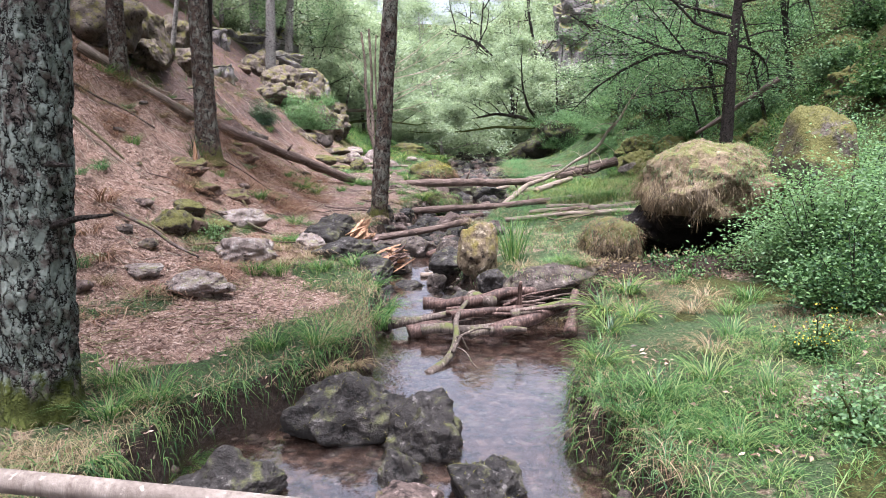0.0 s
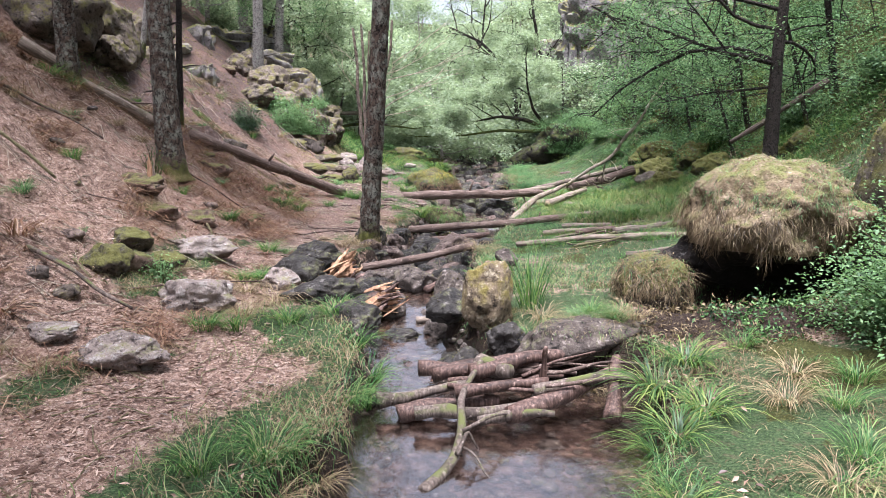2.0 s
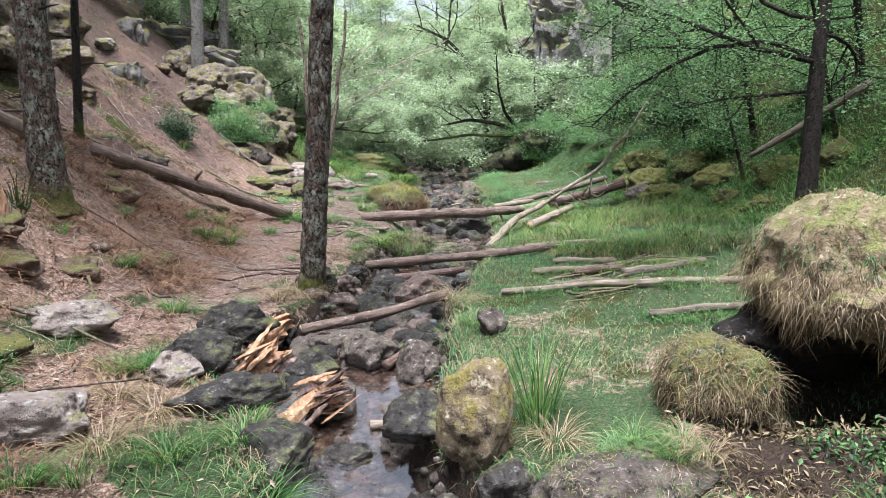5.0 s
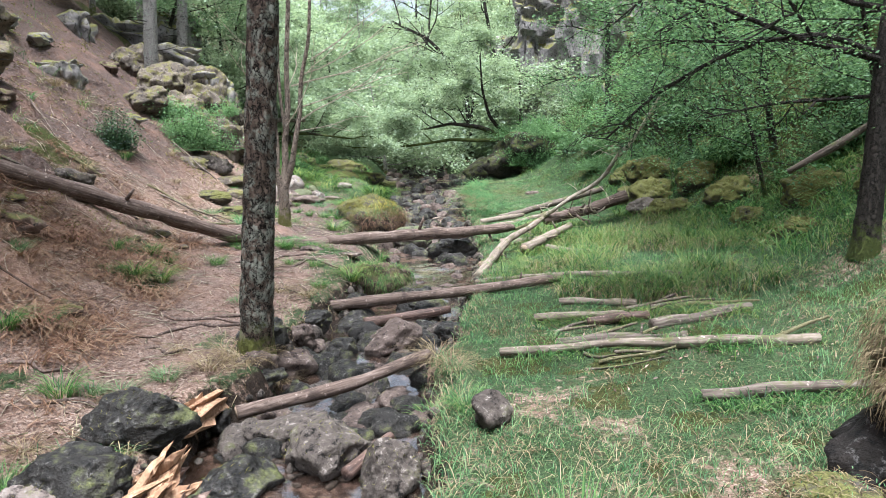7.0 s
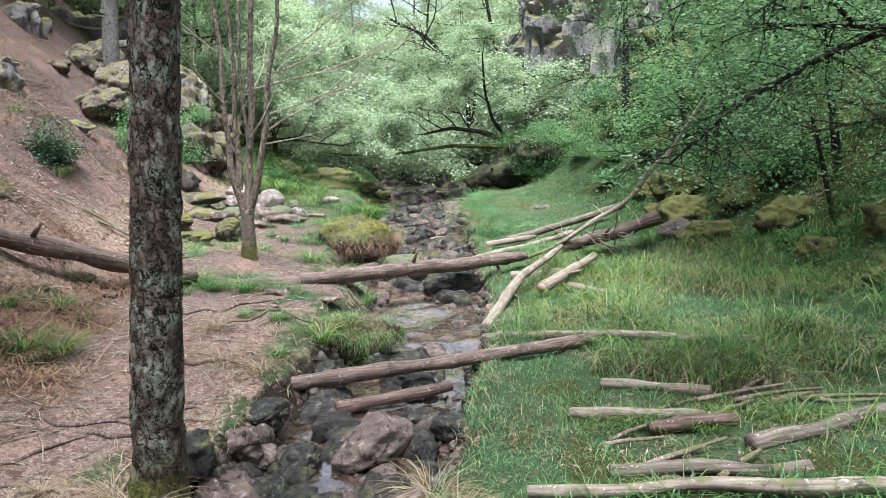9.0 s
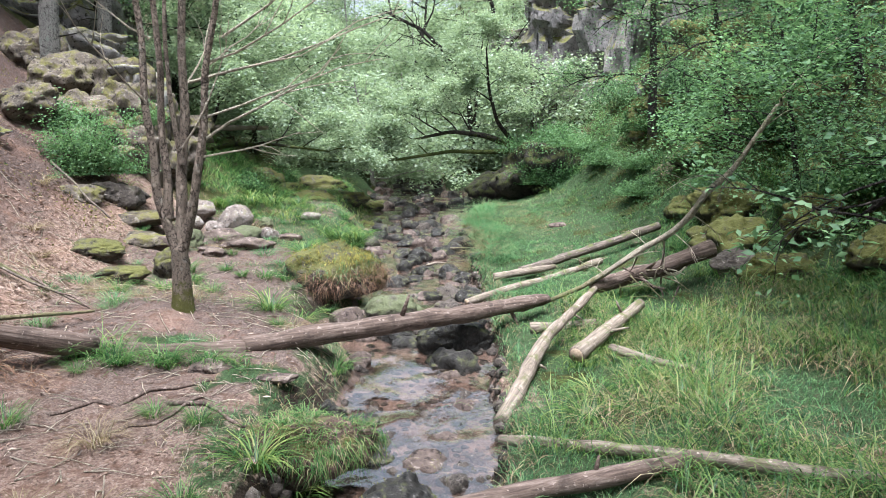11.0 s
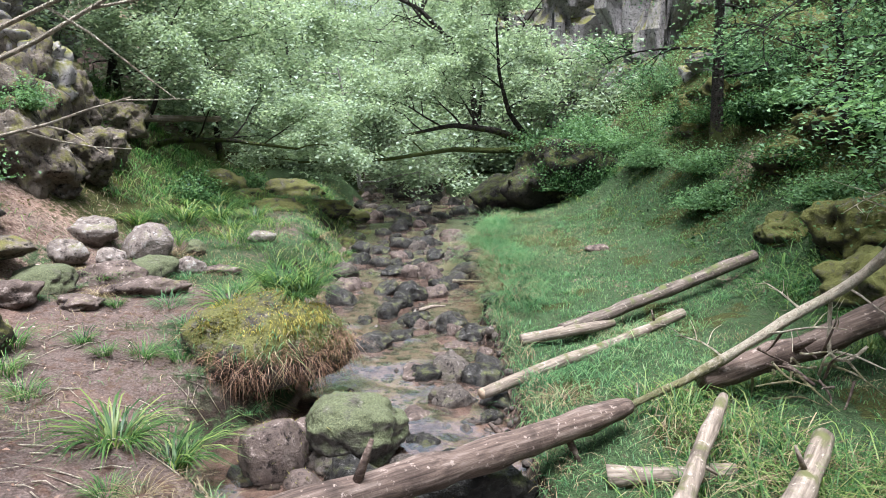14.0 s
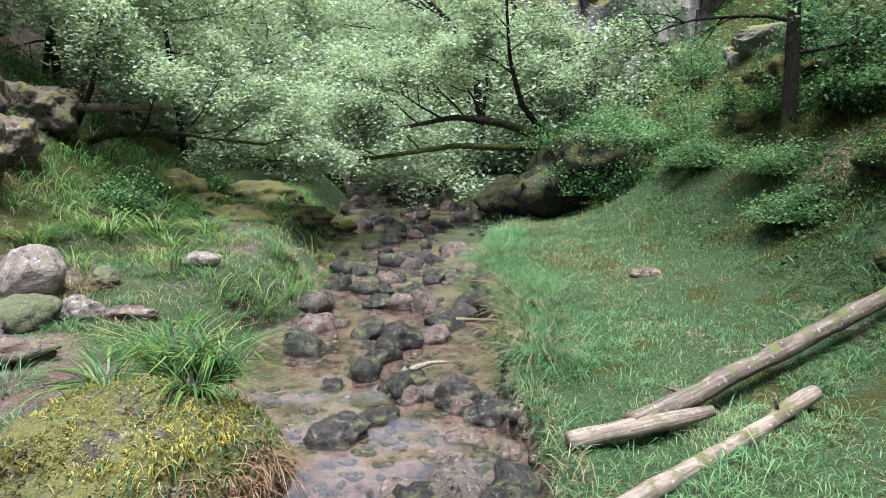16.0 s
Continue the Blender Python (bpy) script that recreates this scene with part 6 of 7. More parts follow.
bush("green_bush", 7.8, 34.9, (2.2, 1.6, 1.5), MAT_BILBERRY, "bright green bilberry on the slope", 4500, .06, 13)
bush("green_bush", 7.0, 33.6, (1.2, 1.0, .8), MAT_FERN, "dark green shrub on the slope", 2500, .05, 14)
bush("green_bush", 8.8, 37.5, (2.6, 2, 1.6), MAT_LEAF, "leafy shrub below the cliff", 5000, .07, 15)
bush("green_bush", -5.6, 15.9, (.8, .7, .6), MAT_LEAF_DARK, "wispy shrub beside the fallen log", 800, .04, 16)
bush("green_bush", -3.0, 36.5, (1.6, 1.2, .8), MAT_FERN, "dark green bush by the stream", 3500, .06, 17)
bush("green_bush", -3.3, 32.0, (1.6, 1.2, .7), MAT_FERN, "dark green bush by the stream", 3500, .06, 18)
for i, (x, y, s) in enumerate([(8.3, 30.4, 1.5), (9.2, 31.6, 1.8), (8.2, 33.2, 1.5), (9.6, 33.8, 1.8), (8.6, 27.0, 1.6), (10.2, 28, 1.8), (11, 30.4, 2), (10.6, 35.6, 2.2), (9.9, 26.9, 1.7), (8.6, 19.4, 1.8), (8.3, 22.8, 1.9), (9.8, 21.4, 2.2), (8.9, 26, 2.0), (9.6, 29.2, 2.2), (10.5, 17.4, 2.0), (8.9, 16.0, 1.6), (8.0, 12.8, 1.7), (11.3, 23.5, 2.4), (11.5, 31.5, 2.4), (7.9, 24.0, 1.3), (12, 26, 2.5), (9.6, 13.4, 2.0)]):
    bush("slope_bush", x, y, (s, s * .9, s * .6), MAT_LEAF if i % 2 else MAT_FERN, "dense green undergrowth bush on the slope", 5000, .07, 100 + i)
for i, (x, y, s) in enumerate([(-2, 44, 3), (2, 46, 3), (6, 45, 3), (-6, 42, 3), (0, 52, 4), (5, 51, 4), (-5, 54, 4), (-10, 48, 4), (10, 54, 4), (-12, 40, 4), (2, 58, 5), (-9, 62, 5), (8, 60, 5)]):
    bush("far_bush", x, y, (s * 1.4, s, s * .75), MAT_LEAF_HAZED, "green thicket at the head of the valley, paled for haze", 6500, .16, 130 + i)

bush("green_bush", -3.35, 10.25, (.6, .5, .4), MAT_BILBERRY, "low bilberry sprigs beside the path stones", 900, .035, 35)
r6 = np.random.default_rng(96)
for k in range(26):
    x, y, a, L = r6.uniform(-8, -3.4), r6.uniform(8, 26), r6.uniform(-1.2, .8), r6.uniform(.5, 1.6)
    x2, y2 = x + L * np.cos(a), y + L * np.sin(a)
    stick("dead_branch", (x, y, ground_at(x, y) + .04), (x2, y2, ground_at(x2, y2) + r6.uniform(.03, .16)), r6.uniform(.012, .03), (MAT_TWIG, MAT_LOG, MAT_LOG_DARK)[k % 3], "dry dead branch lying on the litter slope", 200 + k)
# clods, small stones and a snapped post on the litter slope
rng = np.random.default_rng(91)
for k in range(26):
    x, y = rng.uniform(-7.5, -3.0), rng.uniform(6.5, 19)
    q = rng.uniform(.1, .28)
    rock("slope_stone", x, y, (q * 1.3, q, q * .7), (MAT_ROCK_RED, MAT_ROCK_MOSS, MAT_ROCK, MAT_CRAG)[k % 4], "small stone bedded in the leaf litter", rng.uniform(0, 180), 600 + k, 3, .4, group="stones on the slope", fuzz=150, planes=9, round_off=.1)
SN = base("snapped_sapling", (-4.45, 12.7, ground_at(-4.45, 12.7)), "snapped pale sapling stump on the slope", "stump")
splinter(SN, (0, 0, -.1), (.02, 0, .62), .06, MAT_ROT, 5)
splinter(SN, (.04, .02, .1), (.07, 0, .5), .04, MAT_LOG_PALE, 6)
# washed-out ledges of dark earth under mats of moss
for i, (x, y, s, tz) in enumerate([(-4.75, 12.75, (1.5, .5, .4), -20), (-4.3, 12.4, (.9, .4, .36), -30), (-3.85, 12.95, (.8, .35, .3), 10), (-3.9, 10.2, (.8, .5, .5), 20), (-4.6, 16.1, (1.0, .4, .34), -35), (-3.45, 14.6, (.5, .3, .22), 0)]):
    rock("earth_ledge", x, y, s, MAT_SOIL, "undercut ledge of dark earth and moss on the slope", tz, 860 + i, 4, .55, group="ledges of the slope", planes=9, round_off=.25, rough=.2, category="earth ledge", fuzz=90)
# roots across the path
rng = np.random.default_rng(92)
for k in range(16):
    x, y = rng.uniform(-3.6, -1.5), rng.uniform(12.6, 18.6)
    if x > left_edge(y) - .4:
        continue
    a, L = rng.uniform(-.9, .9), rng.uniform(.5, 1.3)
    pts = []
    for m in range(8):
        xx, yy = x + np.cos(a) * L * m / 7, y + np.sin(a) * L * m / 7 + .08 * np.sin(m * 1.3 + k)
        pts.append((xx, yy, ground_at(xx, yy) + .012 - .03 * (m in (0, 7))))
    g = Geo()
    pts = np.array(pts)
    tube(g, pts - pts[0], np.linspace(.024, .012, 8), 6, .2, k, freq=8)
    ob = g.part("root", MAT_LOG)
    ob.location = pts[0]
    tagged(ob, "worn tree root crossing the bare path", "root", "roots on the path")

# the far wooded hillside
rg = np.random.default_rng(94)
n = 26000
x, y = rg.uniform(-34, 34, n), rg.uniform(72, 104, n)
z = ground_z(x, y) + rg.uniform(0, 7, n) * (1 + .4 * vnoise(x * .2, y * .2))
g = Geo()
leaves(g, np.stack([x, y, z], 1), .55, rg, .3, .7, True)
tagged(g.part("far_woods", MAT_LEAF_HAZED), "leafy woods on the far hillside, paled for haze", "woods", kind="stuff")


# ---- grasses ----


def tuft_mesh(seed, n, h, w, droop, mat, spread=.09, steps=4):
    rg = np.random.default_rng(seed)
    a = rg.uniform(0, 2 * np.pi, n)
    rr = spread * np.sqrt(rg.random(n))
    p = np.stack([np.cos(a) * rr, np.sin(a) * rr, np.full(n, -.03)], 1)
    g = Geo()
    blades(g, p, h * rg.uniform(.5, 1.15, n), w * rg.uniform(.7, 1.3, n), rg.uniform(.05, .55, n), rg, steps, droop, a + rg.normal(0, .5, n))
    return g.mesh("leaf_tuft", mat)


RUSH = [tuft_mesh(700 + k, 110, .46, .016, .75, MAT_RUSH, .12) for k in range(4)]
LUSH = [tuft_mesh(710 + k, 130, .34, .009, .55, MAT_GRASS_DEEP, .13) for k in range(4)]
STRAW = [tuft_mesh(720 + k, 120, .36, .007, .95, MAT_GRASS_DRY, .12) for k in range(4)]
REED = [tuft_mesh(730 + k, 70, .6, .008, .15, MAT_GRASS_DEEP, .1) for k in range(2)]
GREEN = [tuft_mesh(740 + k, 120, .26, .007, .6, MAT_GRASS, .14) for k in range(4)]
rng = np.random.default_rng(81)


def tuft(kind, x, y, s, name, label, z=None):
    ob = base(name, (x, y, 0), label, "grass clump", "grass clumps")
    bl = new("leaf_tuft", kind[rng.integers(len(kind))])
    bl.parent = ob
    bl["kind"] = "stuff"
    ob.matrix_world = pose(x, y, ground_at(x, y) if z is None else z, rng.uniform(-6, 6), rng.uniform(-6, 6), rng.uniform(0, 360)) @ Matrix.Diagonal((s, s, s * rng.uniform(.85, 1.15), 1))
    return ob


for x, y, s in [(1.85, 7.8, 1.0), (2.15, 8.0, .85), (1.75, 7.35, .85), (1.95, 7.0, .75), (1.6, 6.6, .7), (1.35, 5.7, .55), (-.75, 22.0, 1.1), (-1.05, 21.7, 1.0), (-.95, 25.1, 1.1), (-1.1, 26.6, .8), (-.5, 17.5, .9), (-.25, 17.8, .8), (-2.9, 30.4, 1.5), (-2.5, 31.2, 1.5), (-2.1, 30.6, 1.2), (-3.1, 31.6, 1.5), (-1.9, 31.9, 1.3), (-2.9, 33, 1.5), (-3.4, 29.2, 1.2), (2.4, 18.5, .9), (2.6, 18.9, .8), (-3.25, 16.3, .9), (-3.0, 16.5, .8)]:
    tuft(RUSH, x, y, s, "woodrush_clump", "arching clump of broad-bladed green woodrush")
for x, y, s in [(-.3, 24.55, 1.25), (.0, 24.5, 1.1), (-.1, 24.2, .9)]:
    tuft(RUSH, x, y, s, "woodrush_clump", "arching clump of woodrush on the mossy hummock", 1.0)
for x, y, s in [(1.0, 9.9, 1.3), (1.05, 10.1, 1.2), ]:
    tuft(REED, x, y, s, "rush_clump", "upright clump of thin green rushes")
for x, y, s in [(-.75, 8.6, 1), (-.8, 8.1, 1.1), (-.95, 9.1, 1.0), (-1.2, 9.7, 1.0), (-2.2, 9.2, .9), (-2.5, 9.1, .9), (-1.7, 9.5, .9), (-.85, 7.7, .9), (-1.6, 6.3, .9), (-1.2, 6.5, 1.0), (-2.4, 4.8, 1.0), (-2.2, 5.1, .9), (-2.6, 5.3, .8), (-1.9, 4.9, .8), (-2.6, 11.0, .9), (-2.4, 11.3, .8), (-2.75, 12.9, .9), (-.9, 16.9, .7), (-2.2, 19.4, .7), (-1.7, 19.4, .7), (-1.3, 19.45, .6), (.75, 12.6, .7), (.5, 13.2, .8), (2.9, 13.6, .7), (-2.6, 18.0, .8), (-.1, 20.2, .8), (-1.5, 18.3, .6), (-.1, 30.5, .9), (-.3, 29.6, .9), (-.5, 28.9, .9), (-.6, 31, .9), (0, 32, .9), (-.2, 37.5, 1.2), (.3, 38.3, 1.2)]:
    tuft(LUSH, x, y, s, "grass_clump", "lush tuft of green grass")
for x, y, s in [(2.75, 27.9, 1.5), (2.7, 27.2, 1.3), (2.9, 28.5, 1.4), (2.65, 26.7, 1.2), (2.8, 29.2, 1.4), (-1.35, 13.75, .9), (-1.65, 13.6, .9), (-1.55, 14.0, .9), (-1.1, 14.3, .7), (.6, 14.1, .9), (.75, 13.8, .8), (.95, 17.2, 0.9), (2.45, 30.5, 1.2), (2.7, 30.9, 1.2), (2.6, 30.1, 1.2), (3.0, 31.4, 1.2), (2.75, 29.6, 1.1), (2.5, 28.3, 1.0), (2.45, 27.5, 1.0), (-2.0, 10.2, 1.0), (-2.2, 9.6, 1.0), (-1.1, 6.2, .8), (-.9, 6.6, .8), (-2.4, 10.4, .9), (2.5, 23.0, .8), (1.1, 9.6, .8), (2.8, 18.6, 1.0), (2.5, 18.2, 1.0)]:
    tuft(STRAW, x, y, s, "straw_clump", "pale straw-coloured tuft hanging over the bank")
r5 = np.random.default_rng(87)
for k in range(46):
    y = r5.uniform(11, 33)
    x = float(left_edge(y)) - r5.gamma(1.6, .7) - .25
    tuft((LUSH, GREEN, STRAW)[k % 3], x, y, r5.uniform(.45, .85), "path_tuft", "low tuft of grass beside the bare path")
for k in range(9):
    x, y = r5.uniform(.9, 2.1), r5.uniform(8.75, 9.25)
    tuft((GREEN, STRAW, LUSH)[k % 3], x, y, r5.uniform(.5, .75), "rock_tuft", "grass tuft growing over the bank rock", ground_at(x, y) + .12)
r5 = np.random.default_rng(86)
for k in range(60):
    x, y = r5.uniform(-8.2, -3.2), r5.uniform(7, 27)
    tuft((GREEN, STRAW, STRAW, LUSH)[k % 4], x, y, r5.uniform(.5, 1.0), "slope_tuft", "straggling tuft of grass on the litter slope")
# the big tussock with the red fringe
TS = base("fringed_tussock", (-.3, 24.0, .46), "mossy hummock fringed with dead rust-red bracken", "tussock")
v, f = stone_shape(540, 4, 12, .1, .55)
v = v * np.array([.92, .82, .55]) + np.array([0, -.05, .18])
g = Geo()
g.add(v, f)
g.part("hummock", MAT_ROCK_MOSS, TS)
rg = np.random.default_rng(82)
turf_on(TS, "moss_cap", v, 6000, MAT_MOSS_GOLD, .04, .009, rg, .24, .5, .6, "yellow moss cap")
turf_on(TS, "green_grass", v, 1500, MAT_GRASS, .10, .008, rg, .02, .7, .4)
turf_on(TS, "dry_grass", v, 700, MAT_GRASS_DRY, .18, .007, rg, -.05, .8, .4)
edge_side = v[(v[:, 0] * .6 - v[:, 1] > .3) & (v[:, 2] < .3)]
turf_on(TS, "dead_fringe", np.vstack([edge_side, v[:1] - [0, 0, 6]]), 1500, MAT_STRAW, .17, .005, rg, .0, 1.8, .7, "rust-red hanging dead stems")
moss_fuzz(TS, v, f, 33, 900, None, .035)


def scatter(n, xr, yr, keep, rg):
    x, y = rg.uniform(*xr, n), rg.uniform(*yr, n)
    k = keep(x, y) > rg.random(n)
    x, y = x[k], y[k]
    return np.stack([x, y, ground_z(x, y) - .01], 1)


def sward(name, label, mat, p, h, w, rg, steps=2, droop=.4):
    g = Geo()
    n = len(p)
    var = 1 + .35 * vnoise(p[:, 0] * 1.3, p[:, 1] * 1.3, 6)
    blades(g, p, h * var * rg.uniform(.5, 1.4, n), w * rg.uniform(.7, 1.3, n), rg.uniform(.0, .6, n), rg, steps, droop)
    return tagged(g.part(name, mat), label, "grass", kind="stuff")


rg = np.random.default_rng(83)


def dry_ground(x, y):
    return smooth(.04, .12, ground_z(x, y) - water_z(y))


def meadow(x, y):
    n = fbm(x * .8, y * .8, 2.5, 3)
    bare = 1 - .92 * np.exp(-((x - 3.2) / 1.35) ** 4 - ((y - 9.0) / .62) ** 4)
    return bare * dry_ground(x, y) * (x > right_edge(y)) * smooth(8.2, 6.5, x) * np.clip(.65 + .8 * n, .06, 1) * (1 - smooth(9.6, 8.4, y) * np.clip(.75 - 1.1 * fbm(x * 1.1, y * 1.1, 12.3, 2), .25, .97)) * np.interp(y, [3, 10, 20, 38], [1, 1, 1, .7])


p = scatter(300000, (.3, 8.2), (3.5, 37), meadow, rg)
near = p[:, 1] < 19
sward("meadow_grass", "short soft meadow grass beside the stream", MAT_GRASS, p[near], .075, .007, rg)
sward("upper_meadow_grass", "short soft grass of the upper meadow", MAT_GRASS, p[~near], .075, .008, rg)
p = scatter(120000, (.3, 8), (3.5, 40), lambda x, y: meadow(x, y) * np.maximum(smooth(-.1, .5, fbm(x * .8, y * .8, 7.5, 3)), .1 * smooth(9.5, 8.3, y)), rg)
sward("straw_grass", "pale straw grass among the green", MAT_GRASS_DRY, p, .11, .006, rg, 2, .8)
p = scatter(45000, (2.2, 7.5), (15.3, 22.8), lambda x, y: smooth(2.6, 3.3, x + .6 * vnoise(x * 1.1, y * 1.1)) * smooth(7.2, 6.0, x) * np.clip(.28 + .8 * fbm(x * .9, y * .9, 3.1, 2), 0, .75), rg)
sward("tall_grass", "tall lush grass in the meadow", MAT_RUSH, p[::2], .34, .011, rg, 3, .5)
sward("dark_grass", "tall dark grass in the meadow", MAT_GRASS_DEEP, p[1::3], .32, .010, rg, 3, .5)
sward("dead_grass", "bleached dead blades among the tall grass", MAT_GRASS_DRY, p[::2] + [.03, .02, 0], .26, .010, rg, 3, 1.1)
p = scatter(85000, (-4.2, .4), (3.5, 12), lambda x, y: dry_ground(x, y) * zones(x, y)[0] * (x < left_edge(y)) * np.clip(.6 + .5 * fbm(x, y, 5.5, 2), .05, 1), rg)
sward("bank_grass", "grass on the left bank beside the path", MAT_GRASS_DEEP, p[::6], .14, .007, rg, 3, .6)
p = scatter(100000, (-4.2, .4), (3.5, 12), lambda x, y: dry_ground(x, y) * zones(x, y)[0] * (x < left_edge(y)) * np.clip(.3 + .7 * fbm(x * 1.2, y * 1.2, 1.5, 2), 0, 1), rg)
sward("bank_straw", "straw-coloured grass on the left bank", MAT_GRASS_DRY, p, .14, .005, rg, 2, .7)
p = scatter(90000, (-4.5, .6), (12, 40), lambda x, y: dry_ground(x, y) * (x < left_edge(y)) * zones(x, y)[0] * .8, rg)
sward("upper_bank_grass", "patchy grass on the upper left bank", MAT_GRASS_DRY, p[::2], .12, .007, rg, 2, .6)
sward("upper_bank_green", "patchy green grass on the upper left bank", MAT_GRASS, p[1::2], .10, .007, rg, 2, .5)
p = scatter(50000, (-9, -2.8), (5, 30), lambda x, y: smooth(.0, .5, fbm(x * .7, y * .7, 3.3, 3)) * .5, rg)
sward("slope_grass", "thin dry grass on the litter slope", MAT_GRASS_DRY, p, .10, .005, rg, 2, .8)

# low leafy cover of the right-hand slope
g = Geo()
p = scatter(150000, (5.2, 15), (6, 42), lambda x, y: smooth(5.5, 7.5, x + .6 * vnoise(x, y)) * np.clip(.5 + .8 * fbm(x * .7, y * .7, 5.9, 3), .05, 1), rg)
p[:, 2] += rg.gamma(1.5, .08, len(p))
leaves(g, p, .07, rg, .6)
tagged(g.part("undergrowth", MAT_FERN), "low leafy bilberry cover on the slope", "undergrowth", kind="stuff")
g = Geo()
p = scatter(50000, (5.2, 14), (8, 42), lambda x, y: smooth(5.2, 7, x) * smooth(-.1, .4, fbm(x * .8, y * .8, 1.9, 3)), rg)
p[:, 2] += rg.uniform(0, .05, len(p))
leaves(g, p, .045, rg, .3, .4)
tagged(g.part("moss_cover", MAT_MOSSBLADE), "yellow-green moss on the slope", "moss", kind="stuff")

# leaf litter, needles and twigs
g = Geo()
p = scatter(90000, (-8.5, 0), (3.5, 26), lambda x, y: dry_ground(x, y) * (x < left_edge(y) - .1) * (1 - .8 * zones(x, y)[0]) * np.clip(.6 + .6 * fbm(x * 1.1, y * 1.1, 2.9, 2), .05, 1) * (1 - .8 * smooth(11, 13, y) * smooth(-4, -3, x)), rg)
p[:, 2] += .012 + rg.uniform(0, .012, len(p))
leaves(g, p, .06, rg, .75, .3)
tagged(g.part("leaf_litter", MAT_LITTER), "brown dead leaves and needles on the ground", "leaf litter", kind="stuff")
g = Geo()
p = scatter(2200, (-8, 0), (3.5, 24), lambda x, y: dry_ground(x, y) * (x < left_edge(y) - .15), rg)
for q in p:
    a, L = rg.uniform(0, 6.28), rg.uniform(.08, .45)
    d = np.array([np.cos(a), np.sin(a)]) * L
    q2, q1 = q[:2] + d, q[:2] + d * .5 + rg.normal(0, .02, 2)
    tube(g, [(q[0], q[1], q[2] + .015), (q1[0], q1[1], ground_at(*q1) + .025), (q2[0], q2[1], ground_at(*q2) + .015)], [.006, .005, .003], 4, caps=False)
tagged(g.part("twigs", MAT_TWIG), "dry twigs scattered over the path", "twigs", kind="stuff")

g = Geo()
p = scatter(60000, (-8.5, -2.6), (6, 20), lambda x, y: smooth(-.05, .4, fbm(x * .9, y * .9, 6.6, 3)), rg)
blades(g, p, .16 * rg.uniform(.4, 1.5, len(p)), .012, rg.uniform(.5, 2.2, len(p)), rg, 2, .9)
tagged(g.part("dead_bracken", MAT_STRAW), "flattened rust-brown dead bracken on the slope", "bracken", kind="stuff")

# grass hanging over the edges of both banks
for side, seed in ((-1, 84), (1, 85)):
    r2 = np.random.default_rng(seed)
    n = 15000
    y = r2.uniform(3.6, 36, n)
    edge = left_edge(y) if side < 0 else right_edge(y)
    x = edge + side * r2.uniform(.1, .42, n)
    keep = (fbm(x * .9, y * .9, 3.0 + side, 2) + .45 - (1.0 * smooth(12, 13, y) * smooth(21, 20, y) if side < 0 else 0) > r2.normal(0, .3, n)) & (ground_z(x, y) - water_z(y) > .12)
    x, y = x[keep], y[keep]
    az = np.where(side < 0, 0.0, np.pi) + r2.normal(0, .7, len(x))
    pp = np.stack([x, y, ground_z(x, y) - .01], 1)
    pick = r2.random(len(x)) < (.55 if side < 0 else .45)
    for m, nm, mt, lb in ((pick, "bank_fringe", MAT_GRASS_DRY, "straw hanging over the edge of the bank"), (~pick, "green_fringe", MAT_GRASS, "green grass hanging over the edge of the bank")):
        g = Geo()
        k = int(m.sum())
        hanging(g, pp[m][::2], .2 * r2.uniform(.5, 1.4, len(pp[m][::2])), .008, az[m][::2], r2)
        blades(g, pp[m][1::2], .15 * r2.uniform(.5, 1.4, k // 2), .008, r2.uniform(.1, .6, k // 2), r2, 3, .6)
        tagged(g.part(nm, mt), lb, "grass", kind="stuff")
for x, y, s in [(1.6, 5.0, .9), (2.1, 5.3, 1.0), (1.9, 4.3, .9), (2.6, 6.1, .9), (2.9, 6.9, .8), (2.4, 4.9, .8), (3.3, 7.4, .8), (1.35, 4.7, .8), (2.8, 8.4, .7)]:
    tuft(LUSH, x, y, s, "grass_clump", "lush tuft of green grass")
for x, y, s in [(2.3, 5.8, .8), (2.9, 7.6, .8), (2.55, 7.0, .8), (1.45, 8.75, .7)]:
    tuft(STRAW, x, y, s, "straw_clump", "pale straw-coloured tuft on the bank")
g = Geo()
p = scatter(2200, (1.6, 5), (4, 8.4), lambda x, y: smooth(-.1, .5, fbm(x * 1.1, y * 1.1, 8.9, 2)), rg)
p[:, 2] += .03 + rg.uniform(0, .05, len(p))
leaves(g, p, .055, rg, .6, .4)
tagged(g.part("wilted_leaves", MAT_LITTER), "wilted brown leaves and debris on the bank", "leaf litter", kind="stuff")

rng = np.random.default_rng(93)
BRACK = [tuft_mesh(750 + k, 60, .34, .014, 1.1, MAT_STRAW, .14) for k in range(3)]
for k in range(46):
    x, y = rng.uniform(-8, -3.1), rng.uniform(6.5, 19)
    if k % 3 == 0:
        tuft(BRACK, x, y, rng.uniform(.7, 1.3), "bracken_clump", "collapsed rust-brown dead bracken")
    elif k % 3 == 1:
        tuft(STRAW, x, y, rng.uniform(.5, .9), "straw_clump", "pale straw-coloured tuft on the slope")
    else:
        tuft(GREEN, x, y, rng.uniform(.5, .9), "grass_clump", "small green tuft in the litter")

for k in range(44):
    y = rng.uniform(20.3, 31)
    x = rng.uniform(-3.5, float(left_edge(y)) - .5)
    if np.hypot(x + 1.95, y - 20.85) < .4:
        continue
    kind, nm, lb = ((GREEN, "grass_clump", "small green tuft by the path"), (STRAW, "straw_clump", "pale straw-coloured tuft by the path"), (LUSH, "grass_clump", "lush tuft of green grass"))[k % 3]
    tuft(kind, x, y, rng.uniform(.5, 1.0), nm, lb)


